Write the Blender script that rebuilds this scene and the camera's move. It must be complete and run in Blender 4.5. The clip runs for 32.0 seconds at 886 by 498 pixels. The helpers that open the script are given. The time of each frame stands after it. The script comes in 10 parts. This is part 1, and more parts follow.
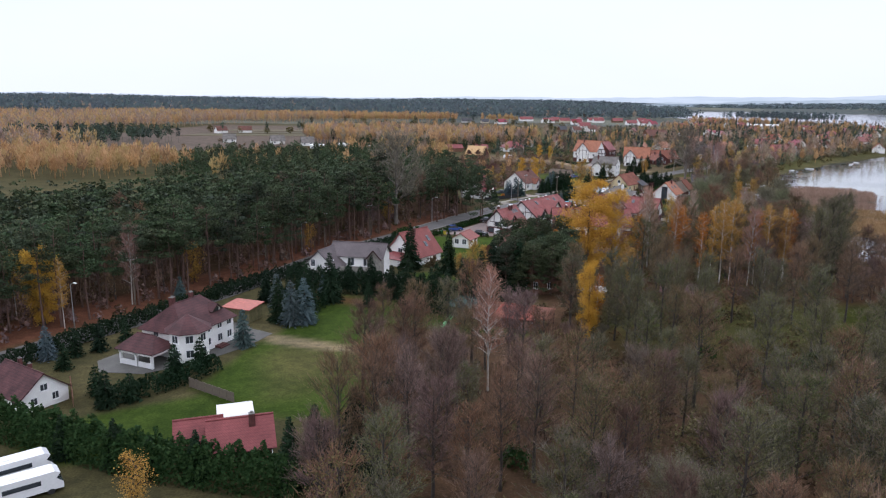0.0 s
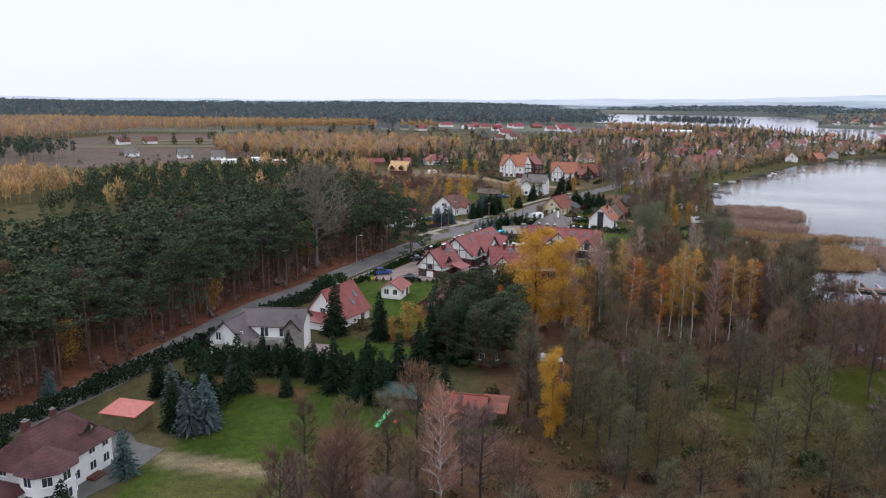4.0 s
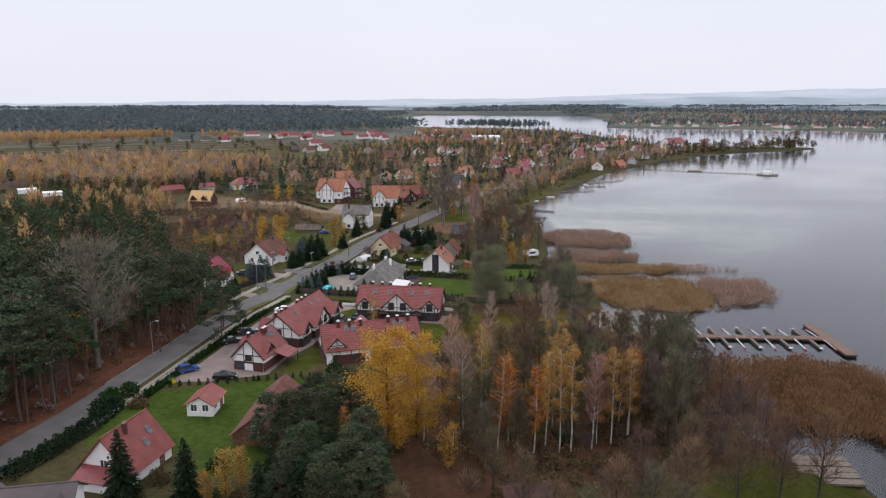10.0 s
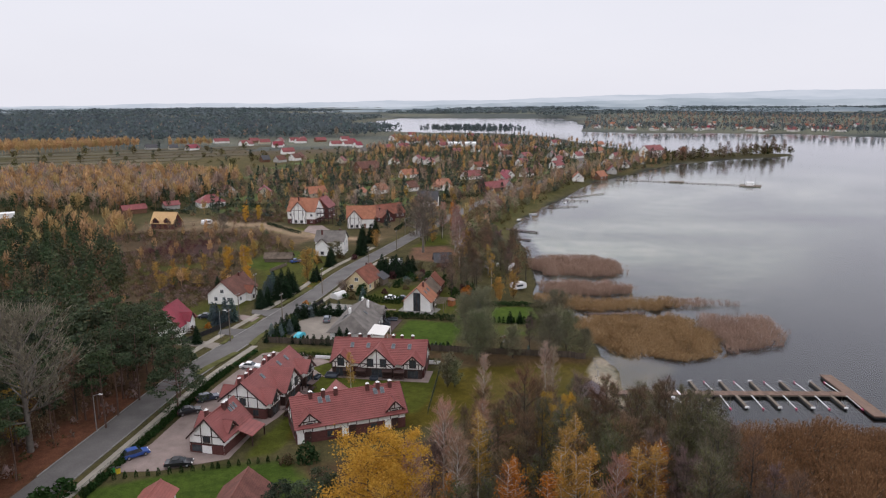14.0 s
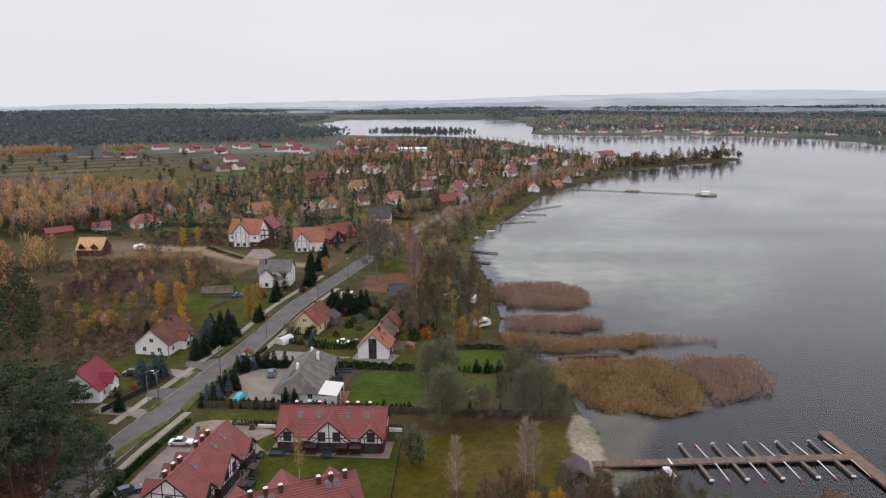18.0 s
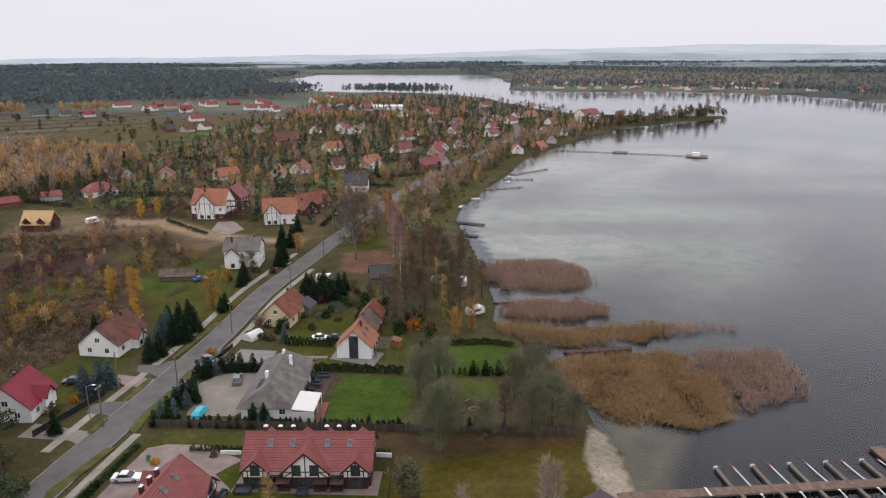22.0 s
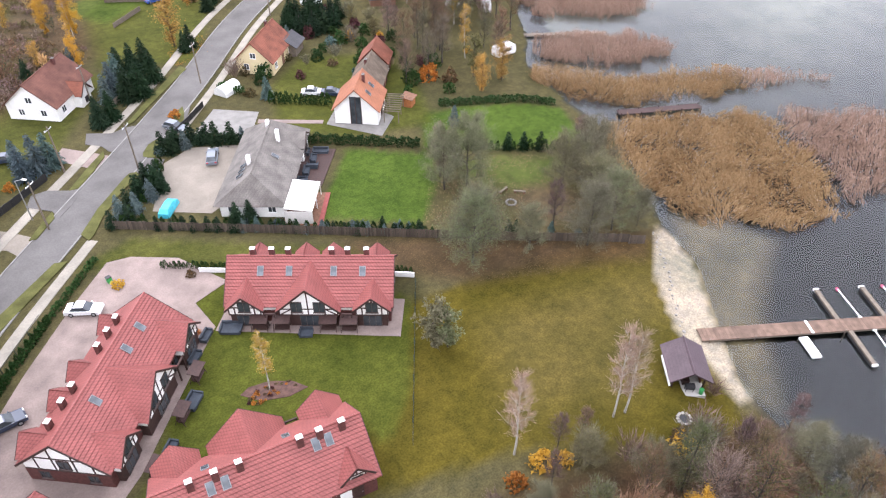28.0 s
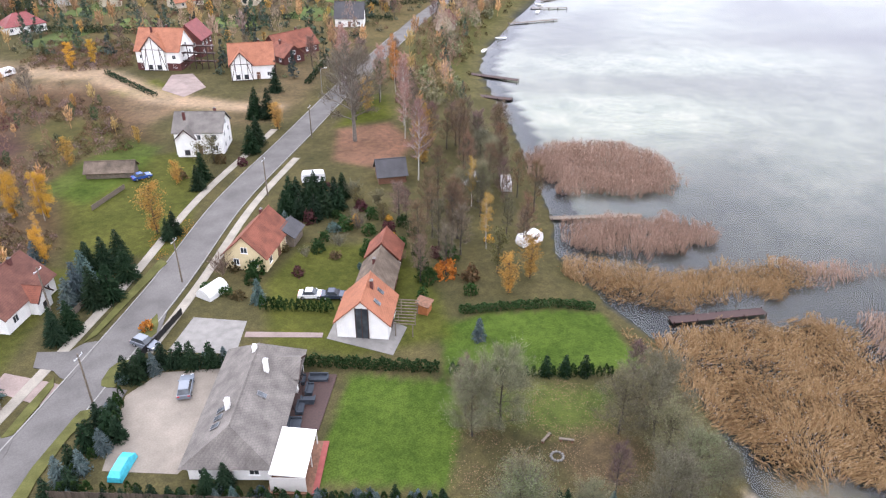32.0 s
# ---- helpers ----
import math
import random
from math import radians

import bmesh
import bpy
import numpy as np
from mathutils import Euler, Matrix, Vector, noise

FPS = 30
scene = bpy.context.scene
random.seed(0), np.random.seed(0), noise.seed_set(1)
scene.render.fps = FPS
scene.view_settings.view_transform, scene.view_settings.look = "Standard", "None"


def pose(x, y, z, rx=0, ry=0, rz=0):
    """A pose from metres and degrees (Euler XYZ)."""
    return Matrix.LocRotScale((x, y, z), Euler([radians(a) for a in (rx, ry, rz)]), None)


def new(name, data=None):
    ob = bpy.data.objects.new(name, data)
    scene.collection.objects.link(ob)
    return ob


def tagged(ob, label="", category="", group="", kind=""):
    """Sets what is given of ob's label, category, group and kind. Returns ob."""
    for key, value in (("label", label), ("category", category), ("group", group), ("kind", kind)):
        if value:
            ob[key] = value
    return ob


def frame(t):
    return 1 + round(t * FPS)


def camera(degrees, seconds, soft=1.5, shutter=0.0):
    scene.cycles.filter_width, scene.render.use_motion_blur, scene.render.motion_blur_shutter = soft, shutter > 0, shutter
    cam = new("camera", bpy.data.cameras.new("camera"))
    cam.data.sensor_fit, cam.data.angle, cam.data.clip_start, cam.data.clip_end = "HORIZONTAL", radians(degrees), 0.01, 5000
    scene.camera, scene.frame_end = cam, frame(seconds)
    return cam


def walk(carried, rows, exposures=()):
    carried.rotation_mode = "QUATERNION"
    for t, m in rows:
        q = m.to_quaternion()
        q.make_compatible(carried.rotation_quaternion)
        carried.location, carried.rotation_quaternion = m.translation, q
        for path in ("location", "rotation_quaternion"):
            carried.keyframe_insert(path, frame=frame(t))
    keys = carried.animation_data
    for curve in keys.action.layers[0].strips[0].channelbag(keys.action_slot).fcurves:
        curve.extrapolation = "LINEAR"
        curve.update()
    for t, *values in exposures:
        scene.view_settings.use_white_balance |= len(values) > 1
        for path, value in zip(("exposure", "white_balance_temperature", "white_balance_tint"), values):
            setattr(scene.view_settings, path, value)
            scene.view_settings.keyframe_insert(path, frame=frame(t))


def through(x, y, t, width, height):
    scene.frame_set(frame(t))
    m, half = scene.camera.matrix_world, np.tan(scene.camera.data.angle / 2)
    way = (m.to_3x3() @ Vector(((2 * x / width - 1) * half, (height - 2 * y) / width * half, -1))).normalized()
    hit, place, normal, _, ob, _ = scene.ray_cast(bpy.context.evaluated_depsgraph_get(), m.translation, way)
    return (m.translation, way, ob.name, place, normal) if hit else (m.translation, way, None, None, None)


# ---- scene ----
cam = camera(63.5, 32.0, soft=1.2)
# seconds, x, y, z, then the turn about x, y and z in degrees
ROWS = [
    (0.0, -0.067, 2.745, 37.138, 78.018, -0.548, -0.399),
    (0.5, -0.215, 5.357, 37.974, 78.028, -0.531, -0.464),
    (1.0, -0.382, 7.965, 38.792, 78.029, -0.524, -0.527),
    (1.5, -0.548, 10.507, 39.661, 78.03, -0.548, -0.593),
    (2.0, -0.752, 13.097, 40.483, 78.04, -0.551, -0.654),
    (2.5, -0.9, 15.64, 41.353, 78.052, -0.567, -0.824),
    (3.0, -1.029, 18.262, 42.149, 78.064, -0.566, -1.785),
    (3.5, -1.177, 20.84, 42.916, 78.113, -0.553, -4.333),
    (5.5, -1.344, 30.746, 46.298, 78.177, -0.332, -13.924),
    (6.0, -1.307, 33.289, 47.167, 78.163, -0.279, -16.634),
    (6.5, -1.233, 35.828, 48.019, 78.149, -0.243, -18.188),
    (7.0, -0.965, 38.191, 48.873, 78.165, -0.168, -19.628),
    (7.5, -0.7, 40.544, 49.775, 78.156, -0.123, -20.822),
    (8.0, -0.368, 42.922, 50.619, 78.153, -0.071, -21.575),
    (8.5, 0.011, 45.33, 51.423, 78.169, -0.031, -21.813),
    (9.0, 0.453, 47.652, 52.266, 78.17, -0.017, -21.871),
    (9.5, 1.031, 49.915, 53.177, 78.16, 0.011, -21.908),
    (10.0, 1.632, 52.382, 53.971, 78.151, 0.037, -21.964),
    (10.5, 2.274, 54.674, 54.819, 78.142, 0.057, -22.006),
    (11.0, 2.9, 57.025, 55.655, 78.147, 0.064, -22.117),
    (11.5, 3.618, 59.32, 56.485, 78.149, 0.094, -22.436),
    (12.0, 4.262, 61.638, 57.313, 78.151, 0.129, -22.999),
    (12.5, 4.919, 63.962, 58.146, 78.151, 0.136, -23.549),
    (13.0, 5.585, 66.273, 58.974, 78.163, 0.149, -23.635),
    (13.5, 6.275, 68.565, 59.839, 78.185, 0.145, -23.742),
    (14.0, 6.955, 70.813, 60.709, 78.194, 0.171, -24.061),
    (14.5, 7.628, 73.074, 61.604, 78.188, 0.159, -24.679),
    (16.5, 10.759, 82.535, 65.156, 78.149, 0.205, -26.164),
    (17.0, 11.73, 85.193, 65.952, 78.144, 0.203, -26.21),
    (17.5, 12.744, 87.883, 66.605, 78.13, 0.2, -26.277),
    (18.0, 13.836, 90.613, 67.15, 78.108, 0.213, -28.149),
    (18.5, 14.727, 93.503, 67.713, 78.086, 0.231, -29.739),
    (19.0, 15.764, 96.408, 68.065, 78.076, 0.202, -29.896),
    (19.5, 16.816, 99.303, 68.266, 78.075, 0.154, -29.959),
    (20.0, 17.957, 102.255, 68.286, 78.071, 0.168, -30.004),
    (20.5, 19.038, 105.133, 68.395, 78.048, 0.144, -30.073),
    (21.0, 20.227, 108.138, 68.381, 78.032, 0.142, -30.117),
    (21.5, 21.339, 111.057, 68.211, 77.346, 0.149, -30.164),
    (22.0, 22.393, 113.885, 68.227, 74.62, 0.146, -30.21),
    (22.5, 23.463, 116.75, 68.231, 71.864, 0.135, -30.246),
    (23.0, 24.606, 119.58, 68.237, 69.31, 0.182, -30.293),
    (23.5, 25.749, 122.444, 68.322, 66.791, 0.199, -30.334),
    (24.0, 26.687, 125.127, 68.281, 64.505, 0.143, -30.41),
    (24.5, 27.883, 127.942, 68.268, 62.398, 0.152, -30.422),
    (25.0, 28.944, 130.763, 68.306, 61.163, 0.151, -30.489),
    (25.5, 29.961, 133.617, 68.166, 60.154, 0.053, -30.535),
    (27.5, 34.519, 144.988, 67.723, 51.988, -0.097, -30.578),
    (28.0, 35.632, 147.876, 67.585, 49.833, -0.156, -30.59),
    (28.5, 36.827, 150.828, 67.57, 48.691, -0.224, -30.601),
    (29.0, 37.97, 153.759, 67.446, 48.786, -0.314, -30.619),
    (29.5, 39.246, 156.869, 67.498, 49.34, -0.331, -30.657),
    (30.0, 40.56, 159.99, 67.605, 51.022, -0.324, -30.678),
    (30.5, 41.836, 163.078, 67.643, 53.154, -0.347, -30.694),
    (31.0, 43.131, 166.199, 67.749, 55.335, -0.339, -30.706),
    (31.5, 44.482, 169.261, 67.66, 57.612, -0.304, -30.681),
    (32.0, 45.795, 172.414, 67.647, 59.824, -0.298, -30.702),
]
# seconds, stops, white balance and tint: the camera opens up as it looks down
EXPOSURES = [(0, 0.36, 5700, 15), (3.5, 0.32, 5780, 15), (6, 0.24, 5950, 15), (9, 0.15, 6020, 16), (13, 0.09, 6180, 16), (19, 0.02, 6320, 16), (21.3, 0.0, 6300, 16), (22, 0.08, 6280, 16), (23, 0.62, 6240, 16), (24, 0.92, 6200, 17), (25, 1.16, 6150, 17), (28, 1.46, 6000, 18), (30, 1.5, 5950, 18), (32, 1.32, 5930, 18)]
walk(cam, [(t, pose(*row)) for t, *row in ROWS], EXPOSURES)

ZENITH = 1.85  # an overcast sky is brighter overhead than at the horizon

# ---- daylight: a closed overcast sky with a weak, very soft sun behind it ----
world = bpy.data.worlds.new("overcast")
scene.world = world
world.use_nodes = True
wn, wl = world.node_tree.nodes, world.node_tree.links
wn.clear()
sky = wn.new("ShaderNodeTexSky")
sky.sky_type, sky.sun_disc = "NISHITA", False
sky.sun_elevation, sky.sun_rotation = radians(32), radians(200)
sky.air_density, sky.dust_density = 1.0, 3.0
sky_level = wn.new("ShaderNodeVectorMath")
sky_level.operation = "SCALE"
sky_level.inputs["Scale"].default_value = 0.06
coords = wn.new("ShaderNodeTexCoord")
cloud = wn.new("ShaderNodeTexNoise")
cloud.inputs["Scale"].default_value, cloud.inputs["Detail"].default_value = 2.2, 5
cloud_map = wn.new("ShaderNodeMapping")
cloud_map.inputs["Scale"].default_value = (1, 1, 3.5)
cloud_ramp = wn.new("ShaderNodeValToRGB")
cloud_ramp.color_ramp.elements[0].position, cloud_ramp.color_ramp.elements[0].color = 0.3, (0.828, 0.831, 0.843, 1)
cloud_ramp.color_ramp.elements[1].position, cloud_ramp.color_ramp.elements[1].color = 0.7, (0.870, 0.871, 0.879, 1)
cloud_mix = wn.new("ShaderNodeMix")
cloud_mix.data_type = "RGBA"
cloud_mix.inputs["Factor"].default_value = 0.9
background, world_out = wn.new("ShaderNodeBackground"), wn.new("ShaderNodeOutputWorld")
wl.new(coords.outputs["Generated"], cloud_map.inputs["Vector"])
wl.new(cloud_map.outputs["Vector"], cloud.inputs["Vector"])
wl.new(cloud.outputs["Fac"], cloud_ramp.inputs["Fac"])
wl.new(sky.outputs["Color"], sky_level.inputs[0])
wl.new(sky_level.outputs["Vector"], cloud_mix.inputs["A"])
wl.new(cloud_ramp.outputs["Color"], cloud_mix.inputs["B"])
sep_sky, lift = wn.new("ShaderNodeSeparateXYZ"), wn.new("ShaderNodeMapRange")
wl.new(coords.outputs["Generated"], sep_sky.inputs["Vector"])
wl.new(sep_sky.outputs["Z"], lift.inputs["Value"])
lift.inputs["From Min"].default_value, lift.inputs["From Max"].default_value = 0.12, 0.9
lift.inputs["To Min"].default_value, lift.inputs["To Max"].default_value = 1.0, ZENITH
zenith = wn.new("ShaderNodeVectorMath")
zenith.operation = "SCALE"
wl.new(cloud_mix.outputs["Result"], zenith.inputs[0])
wl.new(lift.outputs["Result"], zenith.inputs["Scale"])
wl.new(zenith.outputs["Vector"], background.inputs["Color"])
wl.new(background.outputs["Background"], world_out.inputs["Surface"])
background.inputs["Strength"].default_value = 1.0
sun_data = bpy.data.lights.new("sun", "SUN")
sun_data.energy, sun_data.angle, sun_data.color = 0.7, radians(25), (1.0, 0.97, 0.92)
sun = new("sun", sun_data)
sun.matrix_basis = pose(0, 0, 100, 50, 0, 200)


# ---- materials ----
def nodes_of(name):
    m = bpy.data.materials.new(name)
    m.use_nodes = True
    nt = m.node_tree
    return m, nt, nt.nodes["Principled BSDF"]


def ramp_node(nt, stops):
    r = nt.nodes.new("ShaderNodeValToRGB")
    while len(r.color_ramp.elements) < len(stops):
        r.color_ramp.elements.new(0.5)
    for e, (p, c) in zip(r.color_ramp.elements, stops):
        e.position, e.color = p, (*c, 1)
    return r


def noise_node(nt, scale, detail=4, coord="Object", stretch=None):
    tc, n = nt.nodes.new("ShaderNodeTexCoord"), nt.nodes.new("ShaderNodeTexNoise")
    n.inputs["Scale"].default_value, n.inputs["Detail"].default_value = scale, detail
    source = tc.outputs[coord]
    if stretch:
        mp = nt.nodes.new("ShaderNodeMapping")
        mp.inputs["Scale"].default_value = stretch
        nt.links.new(source, mp.inputs["Vector"])
        source = mp.outputs["Vector"]
    nt.links.new(source, n.inputs["Vector"])
    return n


def mix_node(nt, a, b, fac, blend="MIX"):
    m = nt.nodes.new("ShaderNodeMix")
    m.data_type, m.blend_type = "RGBA", blend
    for key, v in (("Factor", fac), ("A", a), ("B", b)):
        if isinstance(v, (int, float)):
            m.inputs[key].default_value = v
        elif isinstance(v, tuple):
            m.inputs[key].default_value = (*v, 1)
        else:
            nt.links.new(v, m.inputs[key])
    return m.outputs["Result"]


def bump_node(nt, bsdf, height, strength=0.3, distance=0.05):
    b = nt.nodes.new("ShaderNodeBump")
    b.inputs["Strength"].default_value, b.inputs["Distance"].default_value = strength, distance
    nt.links.new(height, b.inputs["Height"])
    nt.links.new(b.outputs["Normal"], bsdf.inputs["Normal"])


def plain(name, colour, rough=0.7, metal=0.0, vary=0.25, scale=1.5, fine=25, bump=0.15, spec=0.4, random_tint=0.0):
    """A solid surface with stains at one scale and grain at another."""
    m, nt, p = nodes_of(name)
    big, small = noise_node(nt, scale, 5), noise_node(nt, fine, 3)
    dark, light = tuple(c * (1 - vary) for c in colour), tuple(min(1, c * (1 + vary * 0.6)) for c in colour)
    r = ramp_node(nt, [(0.3, dark), (0.7, light)])
    nt.links.new(big.outputs["Fac"], r.inputs["Fac"])
    r2 = ramp_node(nt, [(0.35, (0.86,) * 3), (0.65, (1.08,) * 3)])
    nt.links.new(small.outputs["Fac"], r2.inputs["Fac"])
    out = mix_node(nt, r.outputs["Color"], r2.outputs["Color"], 0.8, "MULTIPLY")
    if random_tint:
        info = nt.nodes.new("ShaderNodeObjectInfo")
        rr = ramp_node(nt, [(0, (1 - random_tint,) * 3), (1, (1 + random_tint,) * 3)])
        nt.links.new(info.outputs["Random"], rr.inputs["Fac"])
        out = mix_node(nt, out, rr.outputs["Color"], 1.0, "MULTIPLY")
    nt.links.new(out, p.inputs["Base Color"])
    p.inputs["Roughness"].default_value, p.inputs["Metallic"].default_value = rough, metal
    p.inputs["Specular IOR Level"].default_value = spec
    if bump:
        bump_node(nt, p, small.outputs["Fac"], bump, 0.02)
    return m


def foliage(name, stops, rough=0.75, through=0.25, obj_tint=0.25):
    """Leaves, needles or twigs: the hue differs from clump to clump and from tree to tree."""
    m, nt, p = nodes_of(name)
    geo, info = nt.nodes.new("ShaderNodeNewGeometry"), nt.nodes.new("ShaderNodeObjectInfo")
    middle = stops[len(stops) // 2][1]
    r = ramp_node(nt, [(at, tuple(m0 + (c0 - m0) * 0.7 for c0, m0 in zip(col, middle))) for at, col in stops])
    nt.links.new(geo.outputs["Random Per Island"], r.inputs["Fac"])
    t = ramp_node(nt, [(0, (1 - obj_tint, 1 - obj_tint * 1.05, 1 - obj_tint * 0.7)), (0.3, (1 + obj_tint * 0.4, 1, 1 - obj_tint * 0.3)), (0.55, (1 - obj_tint * 0.2, 1 + obj_tint * 0.25, 1 - obj_tint * 0.3)), (0.8, (1 + obj_tint * 0.5, 1 + obj_tint * 0.3, 1 + obj_tint * 0.5)), (1, (1 + obj_tint, 1 + obj_tint * 0.85, 1 + obj_tint * 0.5))])
    own, add, wrap = nt.nodes.new("ShaderNodeAttribute"), nt.nodes.new("ShaderNodeMath"), nt.nodes.new("ShaderNodeMath")
    own.attribute_name, wrap.operation = "tree", "FRACT"
    nt.links.new(info.outputs["Random"], add.inputs[0])
    nt.links.new(own.outputs["Fac"], add.inputs[1])
    nt.links.new(add.outputs[0], wrap.inputs[0])
    nt.links.new(wrap.outputs[0], t.inputs["Fac"])
    c = mix_node(nt, r.outputs["Color"], t.outputs["Color"], 1.0, "MULTIPLY")
    nt.links.new(c, p.inputs["Base Color"])
    p.inputs["Roughness"].default_value, p.inputs["Specular IOR Level"].default_value = rough, 0.05
    if through:
        tr, mx = nt.nodes.new("ShaderNodeBsdfTranslucent"), nt.nodes.new("ShaderNodeMixShader")
        nt.links.new(c, tr.inputs["Color"])
        mx.inputs["Fac"].default_value = through
        nt.links.new(p.outputs["BSDF"], mx.inputs[1])
        nt.links.new(tr.outputs["BSDF"], mx.inputs[2])
        nt.links.new(mx.outputs["Shader"], nt.nodes["Material Output"].inputs["Surface"])
    return m


def tiled(name, colour, rough=0.55, course=0.34, pitch=0.22, depth=0.6, vary=0.22):
    """Roof tiles: courses down the slope, rolls along it, weathering over all."""
    m, nt, p = nodes_of(name)
    tc = nt.nodes.new("ShaderNodeTexCoord")
    sep = nt.nodes.new("ShaderNodeSeparateXYZ")
    nt.links.new(tc.outputs["Object"], sep.inputs["Vector"])

    def saw(source, period):
        d, fr = nt.nodes.new("ShaderNodeMath"), nt.nodes.new("ShaderNodeMath")
        d.operation, fr.operation = "DIVIDE", "FRACT"
        d.inputs[1].default_value = period
        nt.links.new(source, d.inputs[0])
        nt.links.new(d.outputs[0], fr.inputs[0])
        return fr.outputs[0]

    rows, add = saw(sep.outputs["Z"], course * 0.64), nt.nodes.new("ShaderNodeMath")
    nt.links.new(sep.outputs["X"], add.inputs[0])
    nt.links.new(sep.outputs["Y"], add.inputs[1])
    cols = saw(add.outputs[0], pitch)
    big, small = noise_node(nt, 0.5, 5), noise_node(nt, 6, 4)
    r = ramp_node(nt, [(0.25, tuple(c * (1 - vary) for c in colour)), (0.75, tuple(c * (1 + vary) for c in colour))])
    nt.links.new(big.outputs["Fac"], r.inputs["Fac"])
    r2 = ramp_node(nt, [(0.3, (0.8, 0.8, 0.8)), (0.7, (1.1, 1.1, 1.1))])
    nt.links.new(small.outputs["Fac"], r2.inputs["Fac"])
    c = mix_node(nt, r.outputs["Color"], r2.outputs["Color"], 1.0, "MULTIPLY")
    lap = ramp_node(nt, [(0.0, (0.6,) * 3), (0.3, (1,) * 3), (1.0, (1.08,) * 3)])
    nt.links.new(rows, lap.inputs["Fac"])
    c = mix_node(nt, c, lap.outputs["Color"], depth, "MULTIPLY")
    roll = ramp_node(nt, [(0.0, (0.5,) * 3), (0.3, (1,) * 3), (0.7, (1.12,) * 3), (1.0, (0.6,) * 3)])
    nt.links.new(cols, roll.inputs["Fac"])
    c = mix_node(nt, c, roll.outputs["Color"], depth * 0.7, "MULTIPLY")
    nt.links.new(c, p.inputs["Base Color"])
    p.inputs["Roughness"].default_value = rough
    p.inputs["Specular IOR Level"].default_value = 0.22
    bump_node(nt, p, rows, 0.4, 0.05)
    return m


ROOF_RED = tiled("red_metal_tile", (0.215, 0.058, 0.056), 0.5)
ROOF_TERRACE = tiled("dull_red_metal_tile_courses", (0.235, 0.074, 0.066), 0.5, course=0.42, pitch=0.42, depth=0.75, vary=0.16)
ROOF_ORANGE = tiled("orange_clay_tile", (0.31, 0.125, 0.07), 0.65)
ROOF_BROWN = tiled("brown_clay_tile", (0.125, 0.053, 0.038), 0.7, vary=0.4)
ROOF_WINE = tiled("wine_red_tile", (0.075, 0.03, 0.03), 0.6, course=0.5, depth=0.9, vary=0.5)
ROOF_CRIMSON = tiled("crimson_tile", (0.22, 0.025, 0.04), 0.5)
ROOF_RUST = tiled("weathered_red_tile", (0.19, 0.068, 0.043), 0.75, vary=0.4)
ROOF_GREY = tiled("grey_shingle", (0.15, 0.135, 0.122), 0.85, course=0.3, pitch=0.5, depth=0.3, vary=0.38)
ROOF_SLATE = tiled("dark_shingle", (0.07, 0.068, 0.072), 0.7, course=0.3, pitch=0.5, depth=0.35)
ROOF_MOSS = tiled("mossy_old_tile", (0.13, 0.10, 0.075), 0.85, vary=0.5)
ROOFS = [ROOF_RED, ROOF_ORANGE, ROOF_BROWN, ROOF_CRIMSON, ROOF_RUST, ROOF_GREY]
PLASTER = plain("white_plaster", (0.83, 0.82, 0.79), 0.85, vary=0.08, scale=0.6)
CREAM = plain("cream_plaster", (0.66, 0.55, 0.33), 0.85, vary=0.1, scale=0.6)
GREY_WALL = plain("grey_plaster", (0.45, 0.44, 0.42), 0.85, vary=0.15, scale=0.6)
OCHRE = plain("raw_yellow_boarding", (0.52, 0.34, 0.16), 0.8, vary=0.15, scale=2)
BRICK = plain("dark_red_brickwork", (0.10, 0.035, 0.03), 0.85, vary=0.3, scale=3)
TIMBER = plain("dark_stained_timber", (0.045, 0.022, 0.018), 0.7, vary=0.3, scale=4)
WOOD = plain("grey_weathered_wood", (0.16, 0.13, 0.10), 0.85, vary=0.35, scale=2)
BROWN_WOOD = plain("brown_boards", (0.17, 0.085, 0.05), 0.8, vary=0.35, scale=2.5)
DECK_WOOD = plain("reddish_deck_boards", (0.15, 0.097, 0.07), 0.85, vary=0.3, scale=1.2, random_tint=0.15)
WHITE = plain("white_paint", (0.8, 0.8, 0.79), 0.5, vary=0.06)
FRAME_DARK = plain("dark_window_frame", (0.05, 0.03, 0.025), 0.5)
METAL = plain("galvanised_metal", (0.42, 0.43, 0.44), 0.4, metal=0.8, vary=0.15)
BLACK = plain("black_plastic", (0.02, 0.02, 0.022), 0.5)
CONCRETE = plain("concrete", (0.19, 0.18, 0.165), 0.9, vary=0.2, scale=0.8)
STONE = plain("grey_fieldstone", (0.27, 0.25, 0.22), 0.9, vary=0.35, scale=2)
ROAD_ASPHALT = plain("road_asphalt", (0.118, 0.11, 0.104), 0.9, vary=0.25, scale=0.22, fine=5, spec=0.2)
DARK_SETTS = plain("dark_grey_setts", (0.10, 0.095, 0.085), 0.9, vary=0.25, scale=0.4, fine=5)
PAVING = plain("pinkish_paving_setts", (0.215, 0.165, 0.145), 0.9, vary=0.28, scale=0.35, fine=5)
PAVING_PALE = plain("pale_gravel_paving", (0.20, 0.172, 0.14), 0.9, vary=0.22, scale=0.3, fine=5)
SIDEWALK = plain("concrete_slab_pavement", (0.25, 0.225, 0.185), 0.9, vary=0.22, scale=0.4, fine=4)
KERB = plain("concrete_kerb", (0.22, 0.21, 0.195), 0.9, vary=0.2)
VERGE = plain("verge_grass", (0.085, 0.085, 0.028), 0.95, vary=0.35, scale=0.5, fine=6, spec=0.1)
